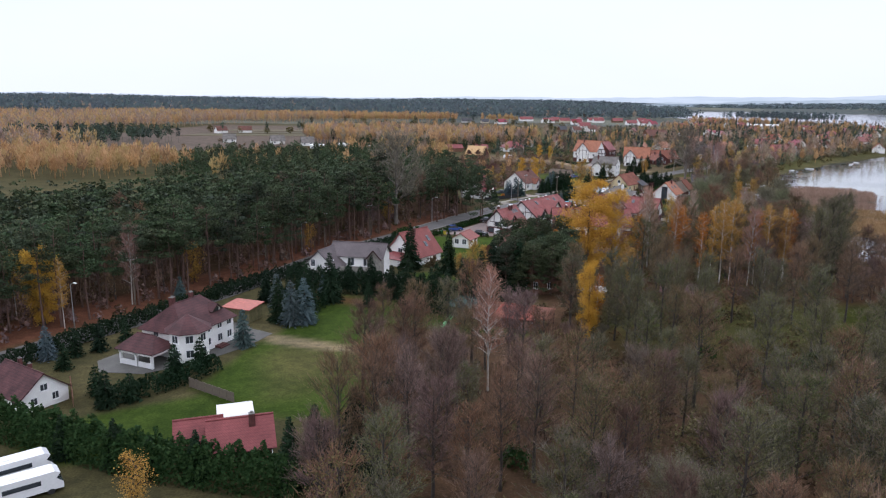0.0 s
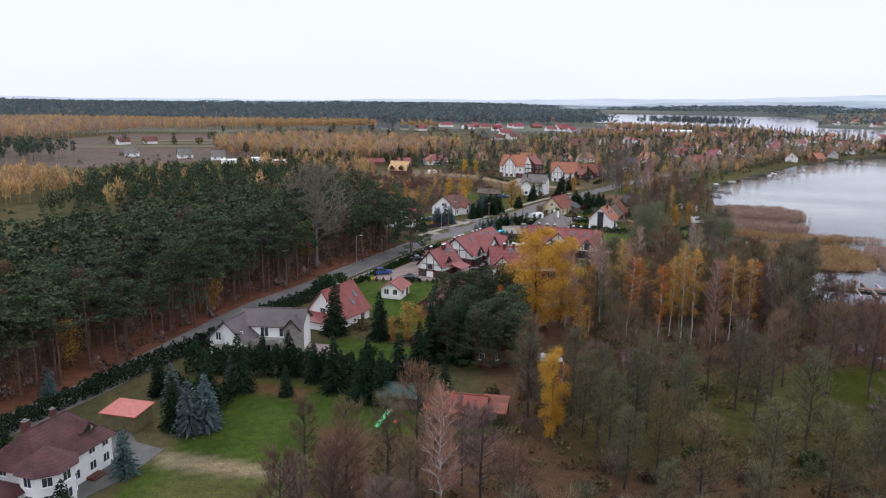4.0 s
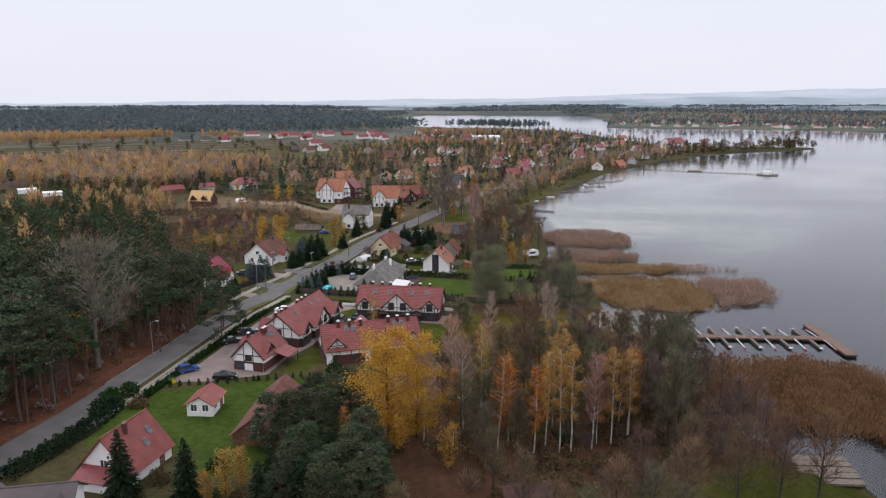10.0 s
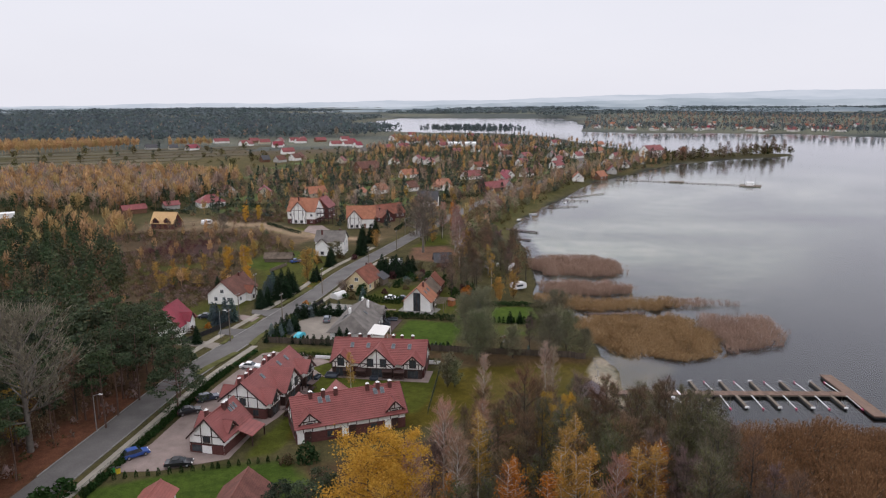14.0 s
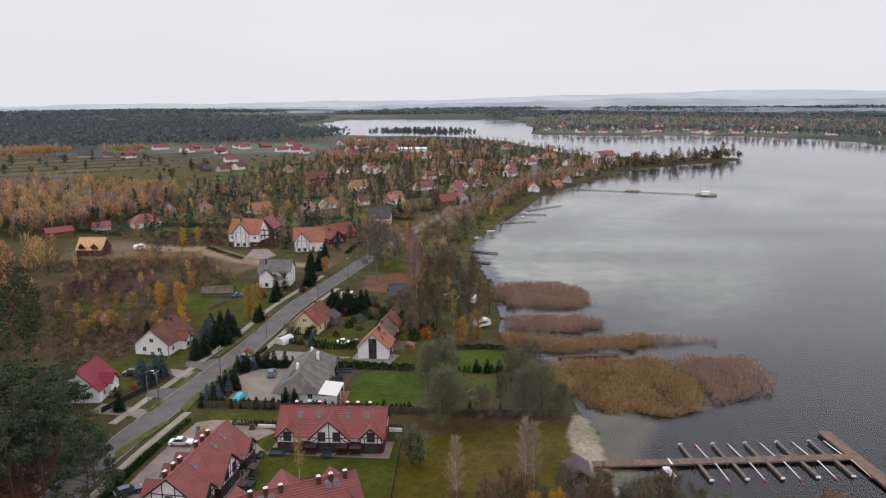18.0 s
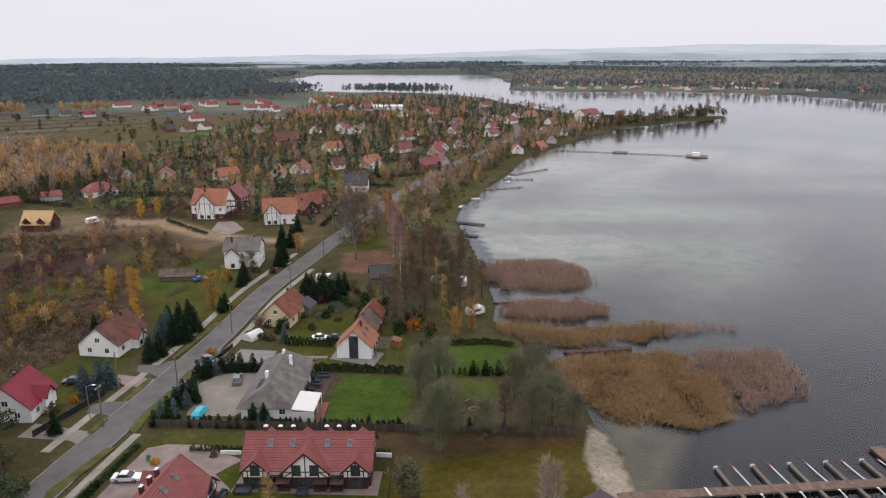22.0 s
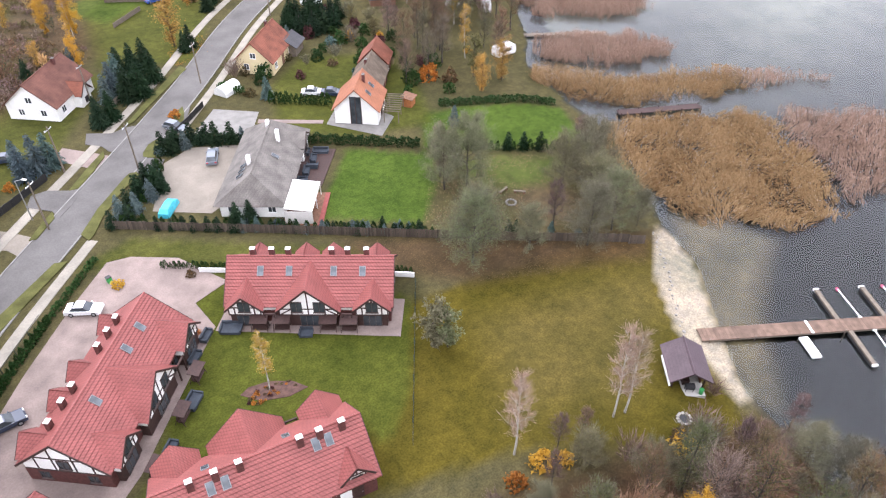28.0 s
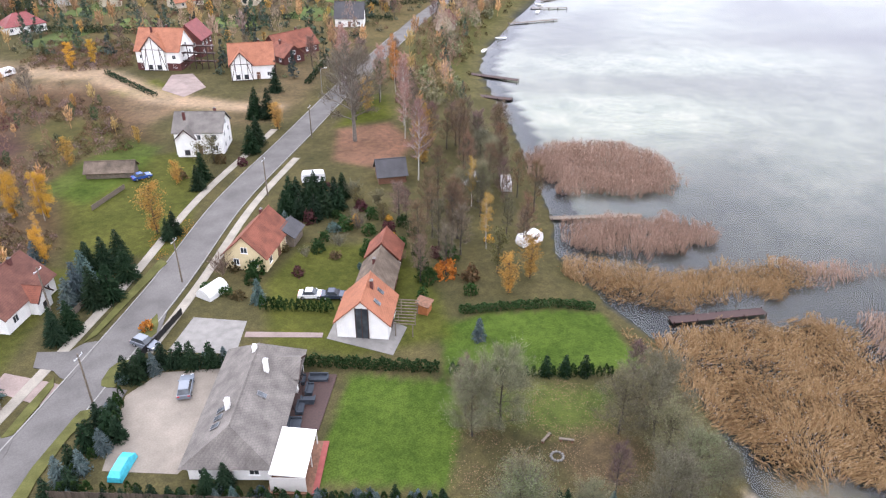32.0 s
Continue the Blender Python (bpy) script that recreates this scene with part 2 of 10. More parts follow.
BARK = plain("brown_bark", (0.055, 0.045, 0.038), 0.9, vary=0.35, scale=3)
BARK_OAK = plain("pale_grey_bark", (0.16, 0.14, 0.12), 0.9, vary=0.35, scale=2)
BARK_PINE = plain("reddish_pine_bark", (0.115, 0.068, 0.052), 0.9, vary=0.35, scale=1.0)
BARK_BIRCH = plain("white_birch_bark", (0.47, 0.44, 0.40), 0.8, vary=0.5, scale=3)
CAN_BLUE = plain("turquoise_tarpaulin", (0.06, 0.42, 0.52), 0.5)
GREY_RATTAN = plain("grey_garden_cushions", (0.034, 0.042, 0.054), 0.8)
PVC_WHITE = plain("white_awning_cloth", (0.62, 0.60, 0.56), 0.6, vary=0.04)
RED_PLASTIC = plain("red_plastic", (0.45, 0.03, 0.04), 0.4)
PINK_PLASTIC = plain("faded_pink_plastic", (0.5, 0.08, 0.16), 0.5)
GREEN_PLASTIC = plain("green_plastic", (0.05, 0.35, 0.10), 0.4)
YELLOW_PLASTIC = plain("yellow_plastic", (0.6, 0.45, 0.03), 0.4)
TYRE = plain("black_tyre", (0.02, 0.02, 0.02), 0.85)


def paint_of(name, colour):
    m, nt, p = nodes_of(name)
    n = noise_node(nt, 3, 3)
    r = ramp_node(nt, [(0.3, tuple(c * 0.92 for c in colour)), (0.7, colour)])
    nt.links.new(n.outputs["Fac"], r.inputs["Fac"])
    nt.links.new(r.outputs["Color"], p.inputs["Base Color"])
    p.inputs["Roughness"].default_value, p.inputs["Coat Weight"].default_value = 0.32, 0.6
    return m


def pane_of(name, colour=(0.03, 0.035, 0.04)):
    m, nt, p = nodes_of(name)
    n = noise_node(nt, 0.8, 2)
    r = ramp_node(nt, [(0.35, colour), (0.7, tuple(c * 2.2 for c in colour))])
    nt.links.new(n.outputs["Fac"], r.inputs["Fac"])
    nt.links.new(r.outputs["Color"], p.inputs["Base Color"])
    p.inputs["Roughness"].default_value, p.inputs["IOR"].default_value = 0.06, 1.5
    return m


GLASS = pane_of("window_glass")
SKYLIGHT = pane_of("skylight_glass", (0.05, 0.056, 0.062))
ZINC = plain("grey_zinc_flashing", (0.20, 0.20, 0.205), 0.6, metal=0.2, vary=0.15)
CAR_BLUE, CAR_BLACK, CAR_WHITE = paint_of("blue_car_paint", (0.02, 0.07, 0.28)), paint_of("black_car_paint", (0.012, 0.012, 0.016)), paint_of("white_car_paint", (0.75, 0.75, 0.75))
CAR_GREY, CAR_NAVY = paint_of("grey_car_paint", (0.14, 0.16, 0.19)), paint_of("navy_car_paint", (0.02, 0.03, 0.06))
LEAF_PINE = foliage("pine_needles", [(0, (0.02, 0.032, 0.019)), (0.6, (0.045, 0.063, 0.034)), (1, (0.088, 0.106, 0.056))], through=0.05, obj_tint=0.35)
# paler, bluer needles for the middle distance, with haze mixed into the colour
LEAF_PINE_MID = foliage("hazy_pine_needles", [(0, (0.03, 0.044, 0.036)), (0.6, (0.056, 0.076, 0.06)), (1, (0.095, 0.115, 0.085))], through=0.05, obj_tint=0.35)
LEAF_SPRUCE = foliage("spruce_needles", [(0, (0.007, 0.016, 0.009)), (0.7, (0.016, 0.031, 0.016)), (1, (0.032, 0.05, 0.025))], through=0.05)
LEAF_BLUE = foliage("blue_spruce_needles", [(0, (0.04, 0.065, 0.07)), (0.7, (0.09, 0.125, 0.13)), (1, (0.15, 0.19, 0.19))])
LEAF_THUJA = foliage("thuja_sprays", [(0, (0.013, 0.034, 0.011)), (0.7, (0.03, 0.06, 0.019)), (1, (0.05, 0.085, 0.028))])
LEAF_YELLOW = foliage("yellow_birch_leaves", [(0, (0.30, 0.17, 0.025)), (0.5, (0.53, 0.31, 0.045)), (1, (0.70, 0.46, 0.09))], through=0.4, obj_tint=0.15)
LEAF_ORANGE = foliage("orange_leaves", [(0, (0.22, 0.075, 0.02)), (0.6, (0.38, 0.15, 0.03)), (1, (0.48, 0.24, 0.05))], through=0.35)
LEAF_LARCH = foliage("gold_larch_needles", [(0, (0.27, 0.175, 0.09)), (0.6, (0.42, 0.275, 0.14)), (1, (0.54, 0.38, 0.20))], obj_tint=0.3)
LEAF_AMBER = foliage("amber_birch_leaves", [(0, (0.22, 0.12, 0.032)), (0.5, (0.40, 0.24, 0.06)), (1, (0.54, 0.35, 0.10))], through=0.35, obj_tint=0.2)
LEAF_ROSE = foliage("rusty_bare_birch_wood", [(0, (0.20, 0.145, 0.11)), (0.6, (0.32, 0.24, 0.19)), (1, (0.42, 0.33, 0.265))], obj_tint=0.25)
LEAF_OLIVE = foliage("olive_alder_leaves", [(0, (0.055, 0.05, 0.023)), (0.6, (0.107, 0.096, 0.044)), (1, (0.155, 0.138, 0.064))], obj_tint=0.3)
LEAF_GREEN = foliage("dull_green_leaves", [(0, (0.05, 0.056, 0.025)), (0.6, (0.096, 0.1, 0.043)), (1, (0.15, 0.15, 0.068))], obj_tint=0.3)
TWIG_BROWN = foliage("brown_bare_twigs", [(0, (0.08, 0.05, 0.034)), (0.6, (0.168, 0.108, 0.073)), (1, (0.28, 0.19, 0.135))], through=0.1, obj_tint=0.3)
TWIG_GREY = foliage("grey_mauve_twigs", [(0, (0.085, 0.06, 0.049)), (0.6, (0.175, 0.128, 0.106)), (1, (0.285, 0.215, 0.182))], through=0.1, obj_tint=0.3)
TWIG_PINK = foliage("pinkish_birch_twigs", [(0, (0.2, 0.112, 0.086)), (0.6, (0.33, 0.2, 0.16)), (1, (0.47, 0.335, 0.28))], through=0.1)
LEAF_SHRUB = foliage("mixed_shrub_leaves", [(0, (0.034, 0.028, 0.018)), (0.4, (0.068, 0.052, 0.03)), (0.75, (0.105, 0.074, 0.04)), (1, (0.15, 0.098, 0.05))], obj_tint=0.4)
LEAF_RED = foliage("dark_red_shrub_leaves", [(0, (0.04, 0.016, 0.018)), (1, (0.10, 0.042, 0.045))])
REED = foliage("dry_reed_stems", [(0, (0.10, 0.055, 0.03)), (0.6, (0.21, 0.115, 0.058)), (1, (0.30, 0.18, 0.09))], obj_tint=0.0)
REED_PINK = foliage("mauve_reed_plumes", [(0, (0.19, 0.125, 0.098)), (0.6, (0.33, 0.225, 0.17)), (1, (0.45, 0.32, 0.245))], obj_tint=0.0)
REED_GOLD = foliage("golden_sedge", [(0, (0.15, 0.09, 0.044)), (0.5, (0.295, 0.188, 0.094)), (1, (0.44, 0.315, 0.17))], obj_tint=0.0)


# ---- mesh helpers ----
class Shape:
    """A growing list of corners and faces, in the thing's own coordinates."""

    def __init__(self):
        self.v, self.f = [], []

    def add(self, verts, faces):
        n = len(self.v)
        self.v += [tuple(p) for p in verts]
        self.f += [tuple(i + n for i in f) for f in faces]
        return self

    def box(self, x0, y0, z0, x1, y1, z1):
        return self.add([(x0, y0, z0), (x1, y0, z0), (x1, y1, z0), (x0, y1, z0), (x0, y0, z1), (x1, y0, z1), (x1, y1, z1), (x0, y1, z1)],
                        [(3, 2, 1, 0), (4, 5, 6, 7), (0, 1, 5, 4), (1, 2, 6, 5), (2, 3, 7, 6), (3, 0, 4, 7)])

    def at(self, cx, cy, z0, sx, sy, sz):
        return self.box(cx - sx / 2, cy - sy / 2, z0, cx + sx / 2, cy + sy / 2, z0 + sz)

    def tube(self, p, q, r0, r1, n=6, cap=True):
        p, q = Vector(p), Vector(q)
        w = (q - p).normalized()
        u = w.orthogonal().normalized()
        s = w.cross(u)
        k = [(math.cos(6.2832 * i / n), math.sin(6.2832 * i / n)) for i in range(n)]
        verts = [p + r0 * (a * u + b * s) for a, b in k] + [q + r1 * (a * u + b * s) for a, b in k]
        faces = [(i, (i + 1) % n, n + (i + 1) % n, n + i) for i in range(n)]
        if cap:
            faces += [tuple(range(n - 1, -1, -1)), tuple(range(n, 2 * n))]
        return self.add(verts, faces)

    def beam(self, p, q, w, h, up=(0, 0, 1)):
        """A squared bar from p to q, w wide and h deep."""
        p, q = Vector(p), Vector(q)
        d = (q - p).normalized()
        s = d.cross(Vector(up))
        s = (s if s.length > 1e-4 else d.orthogonal()).normalized()
        t = s.cross(d)
        c = [(-w / 2, -h / 2), (w / 2, -h / 2), (w / 2, h / 2), (-w / 2, h / 2)]
        verts = [e + a * s + b * t for e in (p, q) for a, b in c]
        return self.add(verts, [(3, 2, 1, 0), (4, 5, 6, 7), (0, 1, 5, 4), (1, 2, 6, 5), (2, 3, 7, 6), (3, 0, 4, 7)])

    def slab(self, pts, thick):
        """A plate under a planar outline given from above."""
        n = len(pts)
        a, b, c = (Vector(p) for p in pts[:3])
        nrm = (b - a).cross(c - a).normalized() * thick
        verts = [Vector(p) for p in pts] + [Vector(p) - nrm for p in pts]
        return self.add(verts, [tuple(range(n)), tuple(range(2 * n - 1, n - 1, -1))] + [(i, n + i, n + (i + 1) % n, (i + 1) % n) for i in range(n)])

    def loft(self, rings):
        """Skin over rings of equal count."""
        n = len(rings[0])
        base = len(self.v)
        self.v += [tuple(p) for r in rings for p in r]
        for k in range(len(rings) - 1):
            for i in range(n):
                j = (i + 1) % n
                self.f.append((base + k * n + i, base + k * n + j, base + (k + 1) * n + j, base + (k + 1) * n + i))
        self.f.append(tuple(base + i for i in range(n - 1, -1, -1)))
        self.f.append(tuple(base + (len(rings) - 1) * n + i for i in range(n)))
        return self


def mesh_of(name, verts, faces, material, smooth=False):
    me = bpy.data.meshes.new(name)
    me.from_pydata(verts, [], faces)
    me.materials.append(material)
    if smooth:
        me.shade_smooth()
    me.update()
    return me


def part(name, shape, material, parent=None, label="", smooth=False):
    ob = new(name, mesh_of(name, shape.v, shape.f, material, smooth))
    ob.parent = parent
    if label:
        ob["label"] = label
    return ob


def thing(name, x, y, z=None, turn=0.0, label="", category="", group="", kind=""):
    ob = new(name)
    ob.empty_display_size = 0.5
    ob.matrix_basis = pose(x, y, ground(x, y) if z is None else z, 0, 0, turn)
    return tagged(ob, label, category, group, kind)


def soup(name, tris, material, parent=None, tree=None):
    """A mesh from an array of loose triangles, (n, 3, 3)."""
    n = len(tris)
    me = bpy.data.meshes.new(name)
    me.vertices.add(3 * n)
    me.vertices.foreach_set("co", np.ascontiguousarray(tris, dtype=np.float32).ravel())
    me.loops.add(3 * n)
    me.loops.foreach_set("vertex_index", np.arange(3 * n, dtype=np.int32))
    me.polygons.add(n)
    me.polygons.foreach_set("loop_start", np.arange(0, 3 * n, 3, dtype=np.int32))
    if tree is not None:
        a = me.attributes.new("tree", "FLOAT", "POINT")
        a.data.foreach_set("value", np.repeat(tree, 3).astype(np.float32))
    me.materials.append(material)
    me.update(calc_edges=True)
    return me


# ---- the lie of the land ----
SHORE = [(150, -60), (112, 30), (100, 75), (92, 100), (89.6, 110), (91.3, 115), (95, 121), (90, 125), (88, 136), (91, 152), (93, 168), (94.1, 176.3),
         (98.8, 184.2), (106.1, 195.2), (108.1, 204.5), (113, 214), (119, 228), (120, 244), (122.9, 260.8), (130, 270), (140, 290), (154, 318), (166, 346), (176, 368),
         (196, 392), (220, 413), (264, 453.5), (328, 512), (390, 546), (473, 596), (582, 620)]
CAPE = [(645, 618), (690, 637), (682, 655), (610, 690), (575, 740), (560, 800), (590, 870), (610, 960), (650, 1080), (625, 1240), (520, 1330), (455, 1480), (560, 1850), (870, 2340)]
FAR_SHORE = [(1300, 2020), (1010, 1500), (800, 1215), (860, 1120), (1037, 1020), (1110, 840), (1018, 642), (1300, 330), (1500, -300)]
LAKE = SHORE + CAPE + FAR_SHORE
CANAL = [(66.5, 102.5), (72.4, 110.3), (80, 108), (93, 104.5), (93, 97), (79, 98.5)]


def inside(poly, X, Y):
    c = np.zeros(X.shape, bool)
    for (x0, y0), (x1, y1) in zip(poly, poly[1:] + poly[:1]):
        if y0 != y1:
            c ^= ((y0 > Y) != (y1 > Y)) & (X < (x1 - x0) * (Y - y0) / (y1 - y0) + x0)
    return c


def reach(poly, X, Y, closed=True):
    """Distance to an outline."""
    d = np.full(X.shape, 1e9)
    for (x0, y0), (x1, y1) in zip(poly, poly[1:] + (poly[:1] if closed else [])):
        ex, ey = x1 - x0, y1 - y0
        s = np.clip(((X - x0) * ex + (Y - y0) * ey) / (ex * ex + ey * ey), 0, 1)
        d = np.minimum(d, np.hypot(X - x0 - s * ex, Y - y0 - s * ey))
    return d


def step(a):
    a = np.clip(a, 0, 1)
    return a * a * (3 - 2 * a)


LEVEL = 1.6


def relief(X, Y):
    X, Y = np.asarray(X, float), np.asarray(Y, float)
    out = reach(LAKE, X, Y) * np.where(inside(LAKE, X, Y), -1, 1)
    canal = reach(CANAL, X, Y) * np.where(inside(CANAL, X, Y), -1, 1)
    d = np.minimum(out, canal * 3)
    z = np.where(d > 0, LEVEL * step(d / 11), -1.6 * step(-d / 16))
    far = np.hypot(X, Y)
    rise = step((far - 500) / 2500) * np.where(d > 0, step(d / 250), 0)
    z = z + rise * (8 + 6 * np.sin(X / 310 + 1) * np.sin(Y / 370) + 3 * np.sin(X / 140 + Y / 190))
    z = z + 9 * np.exp(-(((X + 800) / 420) ** 2) - (((Y - 1750) / 380) ** 2)) * (d > 0)
    return z


def ground(x, y):
    return float(relief(np.array([x]), np.array([y]))[0])


ROAD_LINE = [(-150, -30), (-105, 25), (-80, 62), (-58.9, 95.8), (-39.5, 129.3), (-22.8, 166.8), (-14, 180.3), (0.2, 203.8), (13.7, 226), (28.6, 245.6), (42, 262.3),
             (58.3, 283.3), (76.3, 308.8), (100.6, 336.4), (125.4, 364.8), (164, 406.8), (199, 443.6), (243, 484), (283, 517), (335, 560), (392, 620), (440, 700), (470, 800)]


def curve_through(pts, spacing):
    out = []
    for i in range(len(pts) - 1):
        p0, p1, p2, p3 = (Vector(pts[max(0, min(len(pts) - 1, k))]) for k in (i - 1, i, i + 1, i + 2))
        n = max(1, int((p2 - p1).length / spacing))
        for k in range(n):
            t = k / n
            out.append(0.5 * (2 * p1 + (p2 - p0) * t + (2 * p0 - 5 * p1 + 4 * p2 - p3) * t * t + (3 * p1 - 3 * p2 + p3 - p0) * t ** 3))
    return out + [Vector(pts[-1])]


ROAD = curve_through(ROAD_LINE, 4.0)


def along(line, off, y0=-1e9, y1=1e9):
    """A line moved sideways, positive to its right, kept between two y."""
    out = []
    for i, p in enumerate(line):
        d = (line[min(i + 1, len(line) - 1)] - line[max(i - 1, 0)]).normalized()
        q = p + Vector((d.y, -d.x)) * off
        if y0 <= p.y <= y1:
            out.append(q)
    return out


def ribbon(left, right, lift, thick):
    s = Shape()
    rings = []
    for a, b in zip(left, right):
        za, zb = ground(*a) + lift, ground(*b) + lift
        rings.append([(a.x, a.y, za), (b.x, b.y, zb), (b.x, b.y, zb - thick), (a.x, a.y, za - thick)])
    return s.loft(rings)


def sheet(name, outline, material, lift, label, category, kind="structure", thick=0.12):
    s = Shape()
    pts = [(x, y, ground(x, y) + lift) for x, y in outline]
    area = sum(a[0] * b[1] - b[0] * a[1] for a, b in zip(pts, pts[1:] + pts[:1]))
    if area < 0:
        pts.reverse()
    n = len(pts)
    s.add(pts + [(x, y, z - thick) for x, y, z in pts], [tuple(range(n))] + [(i, n + i, n + (i + 1) % n, (i + 1) % n) for i in range(n)])
    return tagged(part(name, s, material), label, category, kind=kind)


def grown(a, b, fine, limit0, limit1):
    v = list(np.arange(a, b + 0.01, fine))
    stepper = fine
    while v[-1] < limit1:
        stepper *= 1.055
        v.append(v[-1] + stepper)
    stepper = fine
    while v[0] > limit0:
        stepper *= 1.055
        v.insert(0, v[0] - stepper)
    return np.array(v)


gx, gy = grown(-62, 128, 1.3, -4200, 4300), grown(60, 345, 1.3, -900, 4700)
GX, GY = np.meshgrid(gx, gy)
GZ = relief(GX, GY)
nx, ny = len(gx), len(gy)

# Colours of the soil: mown lawn, rough meadow, leaf litter, ploughland, sand, lake bed.
LAWN, MEADOW, DRY = np.array((0.053, 0.061, 0.011)), np.array((0.060, 0.054, 0.025)), np.array((0.115, 0.09, 0.042))
LEAFY, RUST, PLOUGH, BED_DIM = np.array((0.066, 0.041, 0.024)), np.array((0.115, 0.052, 0.031)), np.array((0.10, 0.078, 0.062)), np.array((0.010, 0.0115, 0.012))
PALE_LAWN, SANDY = np.array((0.062, 0.051, 0.009)), np.array((0.265, 0.232, 0.18))
BRIGHT, SANDY_SOIL = np.array((0.046, 0.073, 0.013)), np.array((0.27, 0.20, 0.135))
soil = np.broadcast_to(MEADOW, (*GX.shape, 3)).copy()


def lay(colour, poly, soft=1.0, amount=1.0):
    d = reach(poly, GX, GY) * np.where(inside(poly, GX, GY), 1, -1)
    a = (step((d + soft * 0.5) / soft) * amount)[..., None]
    soil[:] = soil * (1 - a) + colour * a


FOREST = [(-170, 20), (-97, 46), (-78, 78), (-61, 104), (-44, 130), (-37, 143), (-30, 158), (-18.5, 182), (-10.5, 195), (-2, 210), (9, 226), (13, 244), (4, 262), (-20, 280), (-42, 294), (-66, 250), (-92, 214), (-118, 172), (-200, 110)]
lay(LEAFY, [(-9, 30), (-9.5, 112), (18, 122), (20, 160), (30, 178), (62, 178), (92, 172), (92, 120), (110, 30)], 6)
lay(MEADOW, [(30, 105), (76, 100), (92, 108), (92, 122), (70, 126), (36, 126)], 6)
lay(LAWN * 0.7, [(66, 112), (88, 109), (91, 120), (84, 125), (70, 122)], 2)
lay(LAWN * 0.7, [(26, 100), (60, 88), (92, 96), (90, 118), (84, 126), (40, 126), (24, 116)], 8, 0.55)
lay(RUST * 0.62, [(20, 128), (60, 122), (88, 128), (86, 150), (70, 160), (40, 162), (20, 150)], 6, 0.35)
lay(LEAFY, FOREST, 5)
lay(RUST, [(-100, 40), (-80, 72), (-62, 98), (-43, 128), (-26, 164), (-17.5, 180), (-4, 202), (8, 222), (2, 226), (-12, 208), (-32, 178), (-46, 145), (-66, 113), (-90, 75)], 4)
lay(BRIGHT * 0.75, [(-30, 86), (-23, 79), (-4, 75), (-6, 95), (-8, 121), (-23, 122), (-24, 108), (-27, 100)], 1.5)
lay(DRY, [(-25, 97), (-20, 104), (-14, 102), (-16, 84), (-20, 83)], 6, 0.3)
lay(BRIGHT * 0.75, [(-45, 74), (-36, 80), (-28, 84), (-23, 80), (-24, 70), (-40, 66)], 2)
lay(BRIGHT * 0.75, [(-30, 128), (-22, 118), (10, 106), (18, 108), (16, 120), (-8, 126), (-24, 132)], 2)
lay(RUST, [(-24, 131), (-24, 126), (-10, 121), (-8, 124)], 3, 0.7)
lay(BRIGHT * 0.8, [(-6, 134), (6, 130), (12, 138), (-2, 147), (-8, 145)], 2)
lay(BRIGHT * 0.9, [(4, 150), (30, 150), (30, 164), (4, 164)], 3)
lay(BRIGHT * 0.9, [(-5, 186), (-12, 168), (-2, 160), (8, 160), (22, 162), (30, 172), (28, 182), (16, 185)], 1.5)
lay(PALE_LAWN, [(29, 190), (45, 186), (66, 182), (80, 174), (90, 172), (99, 190), (106, 202), (90, 206), (66, 208), (48, 222), (40, 214)], 1.5)
lay(DRY, [(68, 186), (80, 182), (96, 190), (100, 198), (84, 200), (72, 200)], 9, 0.25)
lay(LAWN, [(33, 203), (30, 196), (31, 195.5), (51, 194.5), (54, 190), (60, 196), (67, 209), (48, 223), (42.4, 226), (40, 216)], 1.0)
lay(LAWN, [(21.5, 186), (26, 193), (33, 201), (32, 196), (28.5, 187), (25, 185)], 1.0)
lay(LEAFY, [(62, 219), (76, 207), (100, 199), (106, 204), (100, 206), (80, 216), (64, 224)], 4, 0.75)
lay(LAWN, [(30, 237), (44, 226), (66, 212), (64, 222), (38, 240)], 1.5, 0.7)
lay(BRIGHT, [(62.5, 231), (76, 221.5), (84, 230), (87, 237), (75, 246.5), (70, 240)], 1.0)
lay(MEADOW, [(78, 222), (98, 209), (110, 224), (98, 232), (88, 237)], 3)
lay(BRIGHT * 1.2, [(87, 229), (93, 222), (100, 220), (105, 225), (97, 231), (90, 233)], 4, 0.6)
lay(np.array((0.085, 0.06, 0.038)), [(90, 214), (96, 211), (101, 216), (97, 221), (91, 220)], 5, 0.6)
lay(BRIGHT, [(86, 239), (98, 233), (112, 226), (117, 241), (100, 249), (92, 250)], 1.0)
lay(LAWN, [(67, 258), (76, 250), (92, 246), (96, 258), (98, 276), (82, 284), (72, 275)], 3, 0.8)
lay(np.array((0.135, 0.078, 0.052)), [(103, 318), (112, 306), (124, 318), (126, 334), (112, 336)], 3)
lay(np.array((0.12, 0.085, 0.055)), [(36, 352), (60, 356), (82, 372), (76, 392), (66, 410), (40, 424), (20, 400)], 8, 0.85)
lay(np.array((0.105, 0.078, 0.045)), [(80, 352), (102, 350), (112, 362), (126, 380), (150, 410), (130, 420), (110, 384)], 8, 0.7)
lay(LAWN, [(112, 338), (128, 336), (140, 352), (132, 358)], 3)
lay(LAWN, [(44, 300), (62, 292), (74, 322), (78, 340), (58, 344), (46, 330)], 3, 0.75)
lay(LAWN, [(14, 262), (28, 262), (36, 278), (46, 296), (34, 302), (18, 284)], 3, 0.7)
lay(LEAFY, [(-12, 300), (20, 284), (44, 306), (46, 336), (70, 352), (66, 400), (30, 420), (-20, 430)], 10, 0.8)
